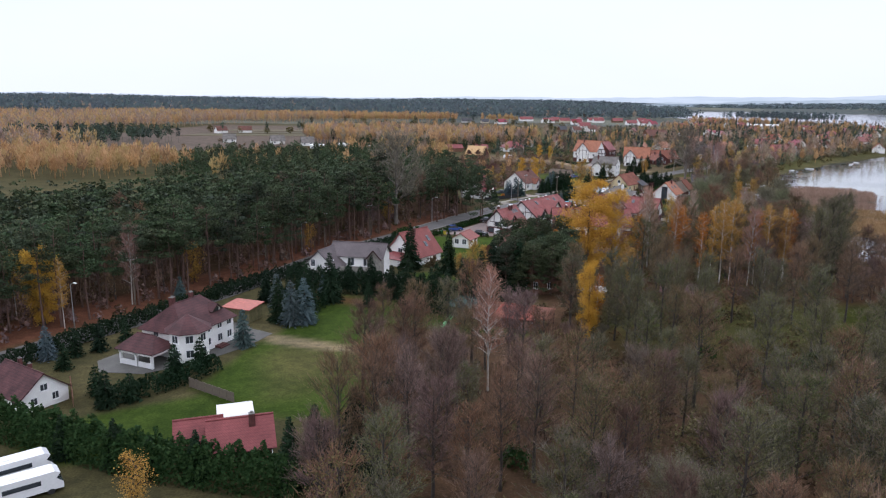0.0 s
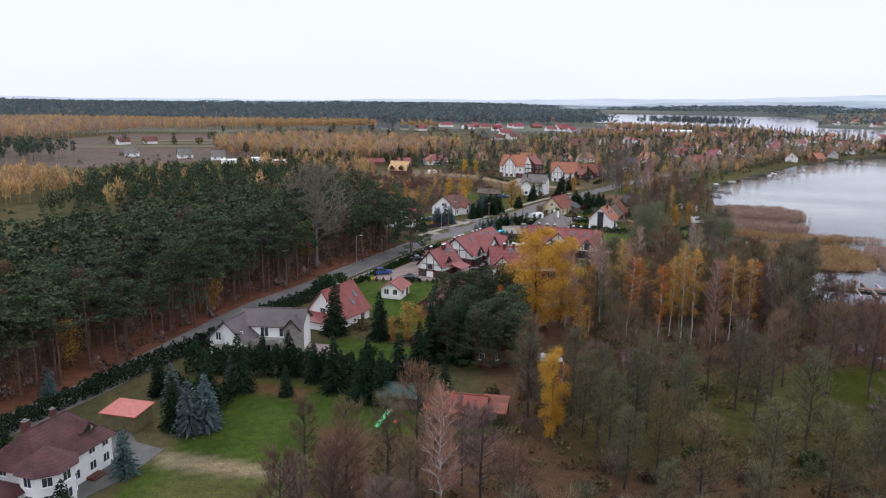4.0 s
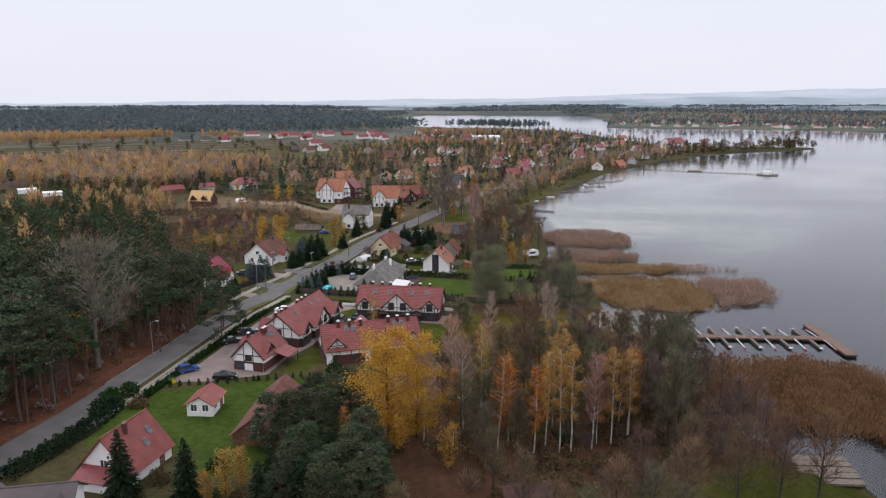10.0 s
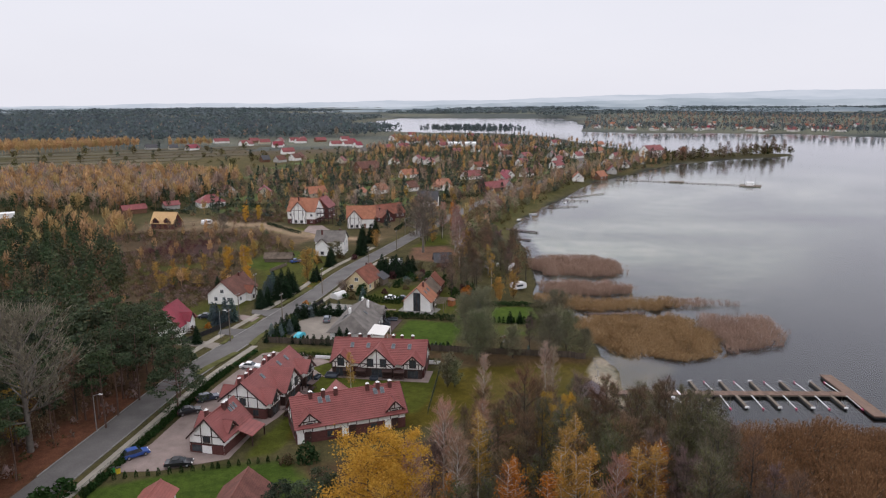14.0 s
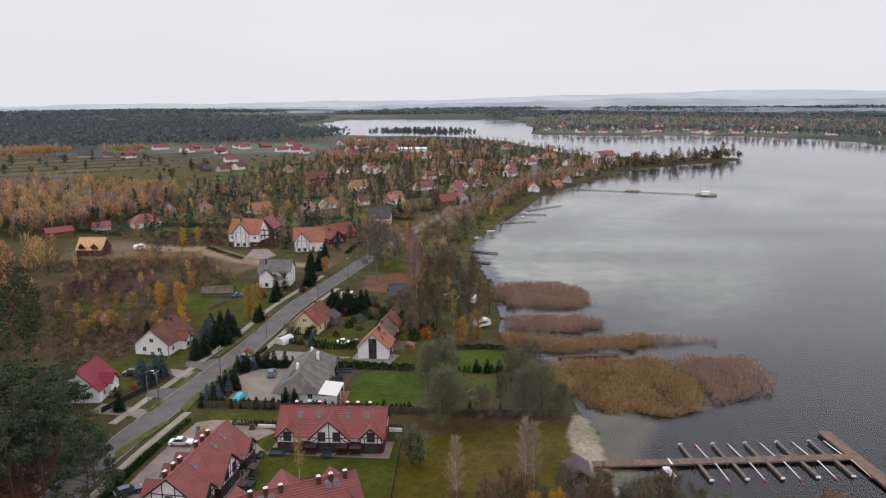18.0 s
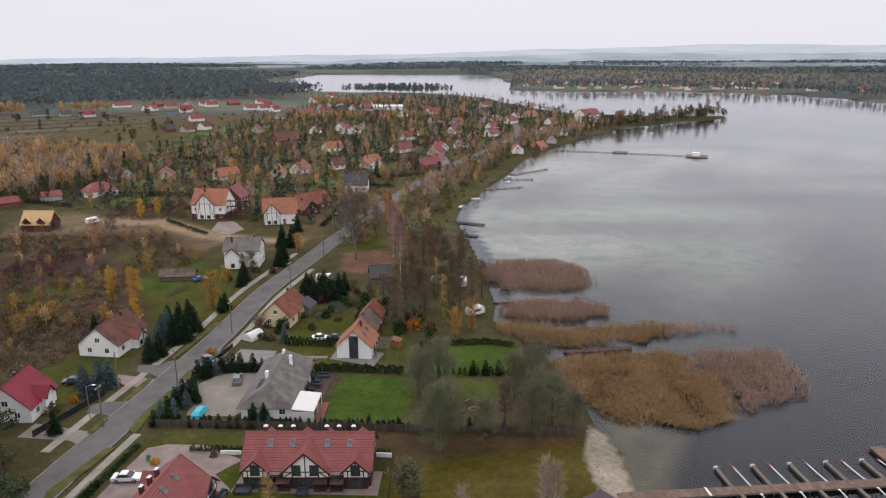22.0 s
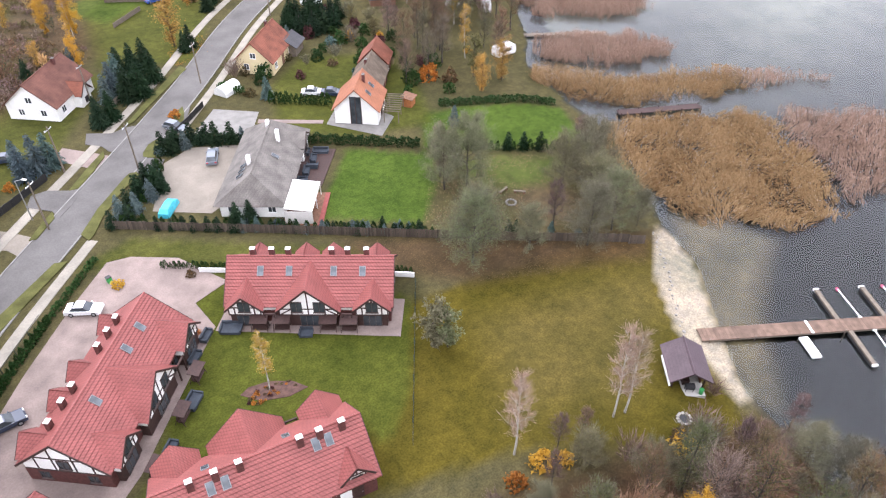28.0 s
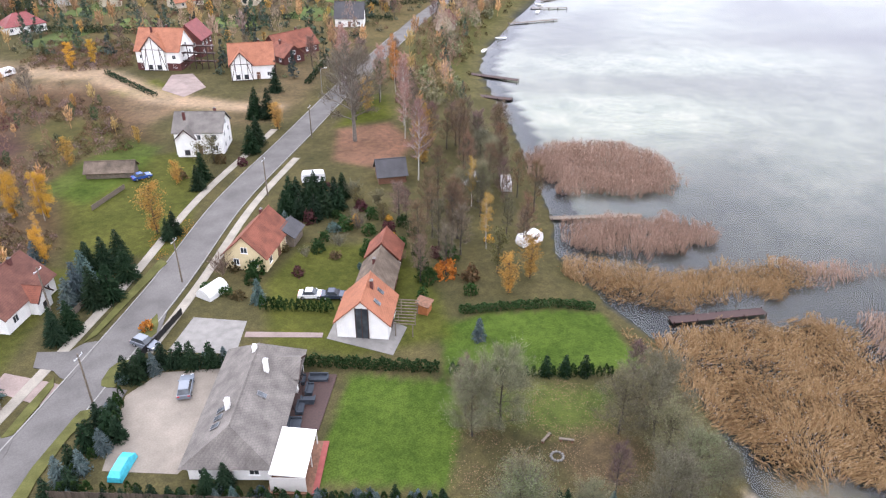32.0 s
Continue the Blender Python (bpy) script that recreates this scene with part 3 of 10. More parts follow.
lay(np.array((0.075, 0.055, 0.034)), [(-10, 302), (20, 288), (40, 308), (42, 338), (62, 352), (60, 380), (36, 410), (0, 410)], 8)
lay(MEADOW * 1.4, [(126, 330), (150, 330), (224, 418), (262, 456), (250, 480), (206, 440), (160, 394), (134, 352)], 6, 0.8)
lay(LAWN, [(150, 336), (180, 380), (224, 424), (262, 460), (322, 516), (384, 552), (372, 568), (306, 532), (246, 476), (208, 440), (164, 394), (140, 346)], 8, 0.4)
lay(LAWN, [(66, 396), (76, 384), (86, 388), (80, 404)], 2)
lay(LEAFY, [(45, 440), (60, 424), (76, 422), (84, 444), (80, 456), (58, 468)], 6, 0.9)
lay(BRIGHT, [(42, 334), (50, 322), (60, 330), (70, 346), (64, 356), (52, 346)], 4, 0.7)
# the sandy building site and the worn track to it, the trodden garden path
lay(SANDY_SOIL, [(36, 436), (46, 424), (62, 414), (68, 398), (74, 382), (84, 370), (98, 360), (104, 357), (107, 361), (96, 370), (84, 384), (78, 398), (74, 414), (66, 428), (48, 438)], 5, 0.8)
lay(SANDY_SOIL * 0.7, [(10, 426), (26, 414), (40, 420), (50, 440), (34, 456), (14, 444)], 10, 0.6)
lay(LAWN, [(0, 318), (22, 322), (34, 344), (14, 350), (-4, 336)], 8, 0.7)
lay(LAWN, [(46, 344), (60, 352), (64, 372), (50, 384), (40, 366)], 8, 0.5)
lay(np.array((0.045, 0.024, 0.026)), [(8, 362), (30, 352), (44, 362), (36, 382), (12, 384)], 10, 0.8)
lay(SANDY_SOIL, [(-27, 107), (-24, 102.6), (-18, 100.6), (-10, 98.6), (-5, 97), (-5, 98.4), (-12, 101.4), (-23, 106)], 1.6, 0.6)
lay(DRY, [(-22, 100), (-10, 97), (-7, 92), (-14, 88), (-20, 92)], 7, 0.3)
lay(DRY * 0.85, [(60, 470), (130, 400), (230, 440), (300, 510), (400, 560), (500, 615), (560, 760), (600, 1060), (380, 1100), (200, 800), (90, 620)], 20, 0.6)
lay(LAWN, [(-170, 420), (-20, 380), (-10, 450), (-150, 520)], 20, 0.5)
lay(PLOUGH, [(-330, 480), (-150, 470), (-70, 560), (-90, 830), (-260, 880)], 15)
lay(MEADOW * 0.8 + DRY * 0.3, [(-60, 620), (250, 800), (320, 900), (200, 1030), (-100, 1000)], 30)
lay(PLOUGH * 0.9, [(-20, 850), (300, 850), (310, 920), (10, 960)], 15, 0.6)
lay(LAWN, [(640, 1020), (1500, 700), (2200, 1500), (1500, 1900)], 120, 0.5)
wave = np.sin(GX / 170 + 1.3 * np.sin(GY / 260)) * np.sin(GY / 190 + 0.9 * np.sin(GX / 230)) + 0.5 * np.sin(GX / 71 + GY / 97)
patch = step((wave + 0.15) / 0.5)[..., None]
# far woods and fields carry bluish distance haze in their soil colour
hazed_soil = np.array((0.068, 0.086, 0.094)) * (1 - patch) + np.array((0.135, 0.142, 0.12)) * patch
soil[:] = np.where((np.hypot(GX, GY) > 950)[..., None], soil * 0.35 + hazed_soil * 0.75, soil)
lay(SANDY, [(93.6, 174), (98, 183.5), (105, 194.5), (109, 203), (106.5, 204.5), (98.3, 196), (94, 188), (93, 181), (92.4, 175)], 0.8)
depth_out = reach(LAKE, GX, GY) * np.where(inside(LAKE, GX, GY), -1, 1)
# the bed darkens offshore: light lost in deeper water is painted into it
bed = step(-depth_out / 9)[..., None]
soil = np.where((depth_out < 0)[..., None], BED_DIM * 3 * (1 - bed) + BED_DIM * bed, soil)
# brown sand under the shallow water off the beach
dry_soil = soil.copy()
lay(np.array((0.16, 0.128, 0.078)), [(111, 205), (100, 188), (93.5, 175.4), (95.5, 172.5), (101, 178.5), (105.5, 183.5), (112, 188.5), (122, 195), (120, 201)], 5, 0.95)
lay(np.array((0.09, 0.078, 0.05)), [(106, 190), (112, 192), (117, 197), (112, 199)], 4, 0.5)
soil = np.where((depth_out < 0)[..., None], soil, dry_soil)
# pale marl shows in the bay's shallow middle, brightened further as painted sky sheen
marl_sheen = 0.24 * step((GY - 190) / 120) + np.exp(-(((GX - 215) / 75) ** 2) - (((GY - 330) / 75) ** 2)) + 0.8 * np.exp(-(((GX - 330) / 130) ** 2) - (((GY - 470) / 70) ** 2)) + 0.5 * np.exp(-(((GX - 480) / 170) ** 2) - (((GY - 420) / 120) ** 2))
marl_sheen = np.clip(marl_sheen * (0.75 + 0.35 * np.sin(GX / 19 + 2 * np.sin(GY / 27)) * np.sin(GY / 23)), 0, 1)[..., None]
soil = np.where((depth_out < -6)[..., None], soil * (1 - marl_sheen) + np.array((0.42, 0.42, 0.36)) * marl_sheen, soil)
soil = np.where(inside(CANAL, GX, GY)[..., None], BED_DIM, soil)

gm = bpy.data.meshes.new("ground")
gm.vertices.add(nx * ny)
gm.vertices.foreach_set("co", np.stack([GX, GY, GZ], -1).astype(np.float32).ravel())
q = (np.arange(ny - 1)[:, None] * nx + np.arange(nx - 1)).ravel()
quads = np.stack([q, q + 1, q + nx + 1, q + nx], 1)
gm.loops.add(quads.size)
gm.loops.foreach_set("vertex_index", quads.ravel().astype(np.int32))
gm.polygons.add(len(quads))
gm.polygons.foreach_set("loop_start", np.arange(0, quads.size, 4, dtype=np.int32))
gm.update(calc_edges=True)
gm.shade_smooth()
layer = gm.color_attributes.new("soil", "FLOAT_COLOR", "POINT")
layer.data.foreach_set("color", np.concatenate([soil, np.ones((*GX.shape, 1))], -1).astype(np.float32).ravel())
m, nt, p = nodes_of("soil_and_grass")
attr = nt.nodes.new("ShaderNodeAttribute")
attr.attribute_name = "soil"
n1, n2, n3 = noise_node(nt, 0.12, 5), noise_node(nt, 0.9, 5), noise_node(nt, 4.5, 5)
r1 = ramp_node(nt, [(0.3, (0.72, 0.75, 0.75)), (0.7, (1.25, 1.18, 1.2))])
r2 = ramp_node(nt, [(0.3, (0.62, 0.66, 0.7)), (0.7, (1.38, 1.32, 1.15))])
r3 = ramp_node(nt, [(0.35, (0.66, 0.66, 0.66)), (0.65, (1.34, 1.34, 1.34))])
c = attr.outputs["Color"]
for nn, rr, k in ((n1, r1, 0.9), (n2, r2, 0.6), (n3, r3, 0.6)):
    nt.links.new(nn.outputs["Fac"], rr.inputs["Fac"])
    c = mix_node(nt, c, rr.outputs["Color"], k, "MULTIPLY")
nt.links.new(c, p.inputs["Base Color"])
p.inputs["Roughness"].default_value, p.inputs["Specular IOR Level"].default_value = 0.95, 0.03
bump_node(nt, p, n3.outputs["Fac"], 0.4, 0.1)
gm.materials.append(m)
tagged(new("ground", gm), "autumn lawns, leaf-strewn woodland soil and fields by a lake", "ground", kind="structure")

# The lake: one still sheet through which the shallows show.
m, nt, p = nodes_of("lake_water")
nt.nodes.remove(p)
fres, clear, gloss, mx = (nt.nodes.new("ShaderNode" + k) for k in ("Fresnel", "BsdfTransparent", "BsdfGlossy", "MixShader"))
fres.inputs["IOR"].default_value = 1.4
clear.inputs["Color"].default_value = (0.84, 0.88, 0.84, 1)
gloss.inputs["Roughness"].default_value, gloss.inputs["Color"].default_value = 0.09, (0.93, 0.93, 0.97, 1)
ripple, swell = noise_node(nt, 0.22, 2, stretch=(1, 0.6, 1)), noise_node(nt, 0.02, 3)
bn = nt.nodes.new("ShaderNodeBump")
bn.inputs["Strength"].default_value, bn.inputs["Distance"].default_value = 0.003, 0.03
nt.links.new(ripple.outputs["Fac"], bn.inputs["Height"])
for node in (fres, gloss):
    nt.links.new(bn.outputs["Normal"], node.inputs["Normal"])
rough = nt.nodes.new("ShaderNodeMapRange")
rough.inputs["To Min"].default_value, rough.inputs["To Max"].default_value = 0.03, 0.16
nt.links.new(swell.outputs["Fac"], rough.inputs["Value"])
nt.links.new(rough.outputs["Result"], gloss.inputs["Roughness"])
nt.links.new(fres.outputs["Fac"], mx.inputs["Fac"])
nt.links.new(clear.outputs["BSDF"], mx.inputs[1])
nt.links.new(gloss.outputs["BSDF"], mx.inputs[2])
nt.links.new(mx.outputs["Shader"], nt.nodes["Material Output"].inputs["Surface"])
WATER = m
s = Shape().add([(40, -700, 0), (4200, -700, 0), (4200, 3000, 0), (40, 3000, 0)], [(0, 1, 2, 3)])
tagged(part("water", s, WATER), "still grey lake reflecting an overcast sky", "lake", kind="structure")

# Road, kerbs, pavements, verges.
tagged(part("road", ribbon(along(ROAD, -3.1), along(ROAD, 3.1), 0.07, 0.2), ROAD_ASPHALT), "worn grey asphalt village road with patched edges", "road", kind="structure")
for side in (-1, 1):
    l1, l2 = sorted((side * 3.1, side * 3.3))
    tagged(part("kerb", ribbon(along(ROAD, l1, 188, 420), along(ROAD, l2, 188, 420), 0.16, 0.3), KERB), "grey concrete kerb along the village road", "kerb", kind="structure")
tagged(part("pavement", ribbon(along(ROAD, 4.6, 176, 248), along(ROAD, 6.2, 176, 248), 0.09, 0.2), SIDEWALK), "pale concrete slab pavement beside the road", "pavement", kind="structure")
tagged(part("pavement", ribbon(along(ROAD, -8.0, 238, 340), along(ROAD, -6.3, 238, 340), 0.09, 0.2), SIDEWALK), "pale concrete slab pavement beside the road", "pavement", kind="structure")
tagged(part("pavement", ribbon(along(ROAD, 4.4, 268, 330), along(ROAD, 6.0, 268, 330), 0.09, 0.2), SIDEWALK), "pale concrete slab pavement beside the road", "pavement", kind="structure")


# ---- parts of houses ----
def lattice(xs, zs, sill=0.09, deep=0.11):
    """A frame with its bars, and a sloping sill if it has one, all of one piece."""
    s, at = Shape(), {}

    def corner(i, k, y):
        if (i, k, y) not in at:
            at[i, k, y] = len(s.v)
            s.v.append((xs[i], 0.05 - deep - (sill if k == 0 else 0) if y == 0 else 0.05, zs[k]))
        return at[i, k, y]

    n, m = len(xs) - 1, len(zs) - 1

    def solid(i, k):
        if not (0 <= i < n and 0 <= k < m):
            return False
        return k == 0 or (0 < i < n - 1 and (k in (1, m - 1) or i % 2 == 1))

    for i in range(n):
        for k in range(m):
            if solid(i, k):
                s.f.append((corner(i, k, 0), corner(i + 1, k, 0), corner(i + 1, k + 1, 0), corner(i, k + 1, 0)))
                s.f.append((corner(i, k + 1, 1), corner(i + 1, k + 1, 1), corner(i + 1, k, 1), corner(i, k, 1)))
                for (a, b), (c, d), nb in (((i, k), (i + 1, k), (i, k - 1)), ((i + 1, k), (i + 1, k + 1), (i + 1, k)), ((i + 1, k + 1), (i, k + 1), (i, k + 1)), ((i, k + 1), (i, k), (i - 1, k))):
                    if not solid(*nb):
                        s.f.append((corner(a, b, 0), corner(a, b, 1), corner(c, d, 1), corner(c, d, 0)))
    return s


WINDOWS = {}


def add_window(parent, x, y, z, face, w, h, frame_mat=None, bars=1):
    """A window that looks out along -y turned by face; z is its sill."""
    fm = frame_mat or WHITE
    key = (round(w, 2), round(h, 2), fm.name, bars)
    if key not in WINDOWS:
        g, b = Shape(), 0.07
        cuts = [-w / 2 - 0.08, -w / 2, -w / 2 + b]
        for k in range(bars):
            u = -w / 2 + w * (k + 1) / (bars + 1)
            cuts += [u - 0.03, u + 0.03]
        f = lattice(cuts + [w / 2 - b, w / 2, w / 2 + 0.08], [-0.06, 0, b, h - b, h])
        g.box(-w / 2 + b, -0.02, b, w / 2 - b, 0.03, h - b)
        WINDOWS[key] = (mesh_of("window", f.v, f.f, fm), mesh_of("pane", g.v, g.f, GLASS))
    a, b = WINDOWS[key]
    ob, pn = new("window", a), new("pane", b)
    ob.parent, pn.parent = parent, ob
    ob.matrix_basis = pose(x, y, z, 0, 0, face)
    return ob


DOORS = {}


def add_door(parent, x, y, face, w=1.0, h=2.1, mat=None, z=0.0, name="door"):
    mat = mat or BROWN_WOOD
    key = (round(w, 2), round(h, 2), mat.name)
    if key not in DOORS:
        f, g = Shape(), Shape()
        f.box(-w / 2 - 0.08, -0.07, 0, -w / 2, 0.04, h + 0.08).box(w / 2, -0.07, 0, w / 2 + 0.08, 0.04, h + 0.08).box(-w / 2, -0.07, h, w / 2, 0.04, h + 0.08)
        for k in range(3):
            f.box(-w / 2 + 0.02, -0.04, 0.05 + k * h / 3, w / 2 - 0.02, 0.03, h / 3 * (k + 1) - 0.02)
        g.box(w / 2 - 0.16, -0.1, 1.0, w / 2 - 0.06, -0.04, 1.04)
        DOORS[key] = (mesh_of(name, f.v, f.f, mat), mesh_of("handle", g.v, g.f, METAL))
    a, b = DOORS[key]
    ob, hd = new(name, a), new("handle", b)
    ob.parent, hd.parent = parent, ob
    ob.matrix_basis = pose(x, y, z, 0, 0, face)
    return ob


def gable_wall(parent, L, W, eave, rise, mat, m, hip=0.0, z0=-0.4):
    s = Shape()
    l, w = L / 2, W / 2
    if hip:
        s.box(-l, -w, z0, l, w, eave)
    else:
        a = [(-l, -w, z0), (-l, w, z0), (-l, w, eave), (-l, 0, eave + rise), (-l, -w, eave)]
        b = [(l, y, z) for _, y, z in a]
        s.add(a + b, [(0, 1, 2, 3, 4)[::-1], (5, 6, 7, 8, 9), (0, 5, 9, 4)[::-1][::-1], (1, 2, 7, 6), (2, 3, 8, 7), (3, 4, 9, 8), (0, 1, 6, 5)])
    ob = part("wall", s, mat, parent)
    ob.matrix_basis = m
    return ob


def pitched_roof(parent, L, W, eave, rise, mat, m, over=0.5, gover=0.5, hip=0.0, thick=0.16, cap=True):
    """Two (or four) plates that meet in a ridge, with a ridge cap."""
    k = rise / (W / 2)
    l, w, ze, zr = L / 2 + gover, W / 2 + over, eave - over * k + 0.16, eave + rise + 0.16
    r = l - hip if hip else l
    out = []
    for sgn in (-1, 1):
        pts = [(-l, sgn * w, ze), (l, sgn * w, ze), (r, 0, zr), (-r, 0, zr)]
        out.append(part("roof", Shape().slab(pts if sgn < 0 else pts[::-1], thick), mat, parent))
    if hip:
        for sgn in (-1, 1):
            pts = [(sgn * l, -w, ze), (sgn * l, w, ze), (sgn * r, 0, zr)]
            out.append(part("roof", Shape().slab(pts if sgn > 0 else pts[::-1], thick), mat, parent))
    if cap:
        out.append(part("ridge_cap", Shape().tube((-r, 0, zr - 0.02), (r, 0, zr - 0.02), 0.13, 0.13, 6), mat, parent))
    for o in out:
        o.matrix_basis = m
    return out


def add_chimney(parent, x, y, z0, z1, mat, cap=None, w=0.6, m=None):
    ob = part("chimney", Shape().at(x, y, z0, w, w * 0.8, z1 - z0), mat, parent)
    cp = part("chimney_cap", Shape().at(x, y, z1, w + 0.02, w * 0.8 + 0.02, 0.07).at(x, y, z1 + 0.07, w * 0.45, w * 0.35, 0.18), cap or CONCRETE, ob)
    if m is not None:
        ob.matrix_basis = m
    return ob


def add_skylight(parent, u, v, eave, rise, W, side=-1, m=None, w=0.8, h=1.3):
    """A roof window at u along the ridge, v of the way up the slope."""
    k = math.atan2(rise, W / 2)
    y, z = side * (W / 2) * (1 - v), eave + rise * v + 0.2
    t = pose(u, y, z, math.degrees(k) if side < 0 else -math.degrees(k))
    f = part("skylight", Shape().box(-w / 2, -h / 2, 0, w / 2, h / 2, 0.1), ZINC, parent)
    g = part("pane", Shape().box(-w / 2 + 0.08, -h / 2 + 0.08, 0.1, w / 2 - 0.08, h / 2 - 0.08, 0.12), SKYLIGHT, f)
    f.matrix_basis = (m or Matrix()) @ t
    return f


def cross_gable(parent, u, w, out, eave, rise, W, H, roof_mat, wall_mat, side=-1, beams=True, window=(1.6, 1.3), main_rise=None, main_eave=None, zbase=None, over=0.35):
    """A gable that stands out of a roof slope: u along the ridge, w wide, out metres proud of the wall line."""
    k = main_rise / (W / 2)
    yf = W / 2 + out
    back = max(0.0, W / 2 - (eave + rise - main_eave) / k)
    sg = side
    zb = main_eave - 0.3 if zbase is None else zbase
    outline = [(-w / 2, zb), (w / 2, zb), (w / 2, eave), (0, eave + rise), (-w / 2, eave)]
    s = Shape()
    a = [(u + x, sg * yf, z) for x, z in outline]
    b = [(u + x, sg * (back + 0.2), z) for x, z in outline]
    s.add(a + b, [(0, 1, 2, 3, 4), (9, 8, 7, 6, 5)] + [(i, i + 5, (i + 1) % 5 + 5, (i + 1) % 5) for i in range(5)])
    part("gable_wall", s, wall_mat, parent)
    kk = rise / (w / 2)
    for e in (-1, 1):
        ze = eave - over * kk
        # the plate runs back until it dives into the main slope
        def y_back(z):
            return max(0.0, W / 2 - (z - main_eave) / k) - 0.1
        p = [(u + e * (w / 2 + over), sg * (yf + 0.45), ze + 0.14), (u, sg * (yf + 0.45), eave + rise + 0.14),
             (u, sg * y_back(eave + rise), eave + rise + 0.14), (u + e * (w / 2 + over), sg * min(yf, y_back(ze)), ze + 0.14)]
        if e * sg < 0:
            p = p[::-1]
        part("gable_roof", Shape().slab(p, 0.14), roof_mat, parent)
        part("verge_board", Shape().beam((u + e * (w / 2 + over), sg * (yf + 0.47), ze), (u, sg * (yf + 0.47), eave + rise), 0.24, 0.06, up=(0, 1, 0)), TIMBER, parent)
    if beams:
        y = sg * (yf + 0.02)
        t = 0.17
        segs = [((-w / 2, eave), (w / 2, eave)), ((-w / 2, eave), (0, eave + rise)), ((w / 2, eave), (0, eave + rise)), ((-w / 2 + 0.08, zb), (-w / 2 + 0.08, eave)), ((w / 2 - 0.08, zb), (w / 2 - 0.08, eave)), ((-w / 2, zb + 0.1), (w / 2, zb + 0.1))]
        if w > 4.5:
            segs += [((0, zb), (0, eave + rise)), ((-w * 0.28, zb), (-w * 0.28, eave + rise * 0.44)), ((w * 0.28, zb), (w * 0.28, eave + rise * 0.44)), ((-w / 2, zb), (-w * 0.28, eave)), ((w / 2, zb), (w * 0.28, eave))]
        else:
            segs += [((-w * 0.3, zb), (-w * 0.3, eave)), ((w * 0.3, zb), (w * 0.3, eave)), ((0, eave), (0, eave + rise))]
        for (x0, z0), (x1, z1) in segs:
            part("timber_beam", Shape().beam((u + x0, y, z0), (u + x1, y, z1), t, 0.06, up=(0, 1, 0)), TIMBER, parent)
    if window:
        face = 0 if sg < 0 else 180
        n = 2 if w > 4.5 else 1
        for i in range(n):
            add_window(parent, u + (i - (n - 1) / 2) * w * 0.38, sg * (yf + 0.04), zb + 0.55, face, window[0] if n == 1 else window[0] * 0.95, window[1], FRAME_DARK, 1)


HOUSE_SPOTS = []


def house(name, x, y, turn, L, W, eave, rise, roof, wall, label, category="house", group="", over=0.5, hip=0.0, few=False, chimneys=((0.2, 0.1),), rows=1, wins=True, frame_mat=None, chim_mat=None, gable_wins=True, z=None, door=True, sky=()):
    t = thing(name, x, y, z, turn, label, category, group)
    HOUSE_SPOTS.append((x, y, max(L, W) * 0.6))
    m = Matrix()
    gable_wall(t, L, W, eave, rise, wall, m, hip)
    pitched_roof(t, L, W, eave, rise, roof, m, over, over * 0.9, hip, cap=y < 640)
    for u, v in chimneys:
        add_chimney(t, u * L, v * W, eave + rise * 0.5, eave + rise + 0.7, chim_mat or BRICK)
    for u, v, sd in sky:
        add_skylight(t, u * L, v, eave, rise, W, sd)
    if wins:
        n = 2 if few else max(2, int(L / 3.2))
        for r in range(rows):
            zs = 0.9 + r * 2.7
            for i in range(n):
                u = -L / 2 + L * (i + 0.5) / n
                for sd, face in ((-1, 0), (1, 180)):
                    if door and r == 0 and i == n // 2 and sd < 0:
                        add_door(t, u, sd * W / 2, face)
                    elif zs + 1.2 < eave:
                        add_window(t, u, sd * (W / 2 + 0.0), zs, face, 1.2, 1.25, frame_mat)
            for e, face in ((1, 90), (-1, 270)):
                for k in (() if few else (-0.22, 0.22)):
                    if zs + 1.2 < eave + rise * 0.45:
                        add_window(t, e * L / 2, k * W, zs, face, 1.1, 1.25, frame_mat)
        if gable_wins and not hip and rise > 2.2:
            for e, face in ((1, 90), (-1, 270)):
                add_window(t, e * L / 2, 0, eave + 0.35, face, 1.2, 1.15, frame_mat)
    return t


def lapped_roof(parent, L, W, eave, rise, mat, over=0.5, gover=0.5, course=0.42):
    """Two slopes of sheet tiles, each course lapped over the one below, with verge boards and a ridge cap."""
    k = rise / (W / 2)
    l, w, ze, zr = L / 2 + gover, W / 2 + over, eave - over * k + 0.14, eave + rise + 0.14
    n = int(math.hypot(w, zr - ze) / course)
    for sgn in (-1, 1):
        teeth = []
        for i in range(n):
            a, b = i / n, (i + 1) / n
            teeth += [(sgn * w * (1 - a), ze + (zr - ze) * a + 0.07), (sgn * w * (1 - b), ze + (zr - ze) * b)]
        outline = teeth + [(0, zr - 0.12), (sgn * w, ze - 0.08)]
        s = Shape().loft([[(-l, y, z) for y, z in outline], [(l, y, z) for y, z in outline]])
        part("roof", s, mat, parent)
        for e in (-1, 1):
            part("verge_board", Shape().beam((e * (l + 0.03), sgn * w, ze - 0.08), (e * (l + 0.03), 0, zr - 0.08), 0.26, 0.06, up=(1, 0, 0)), TIMBER, parent)
    part("ridge_cap", Shape().tube((-l, 0, zr + 0.02), (l, 0, zr + 0.02), 0.13, 0.13, 6), mat, parent)


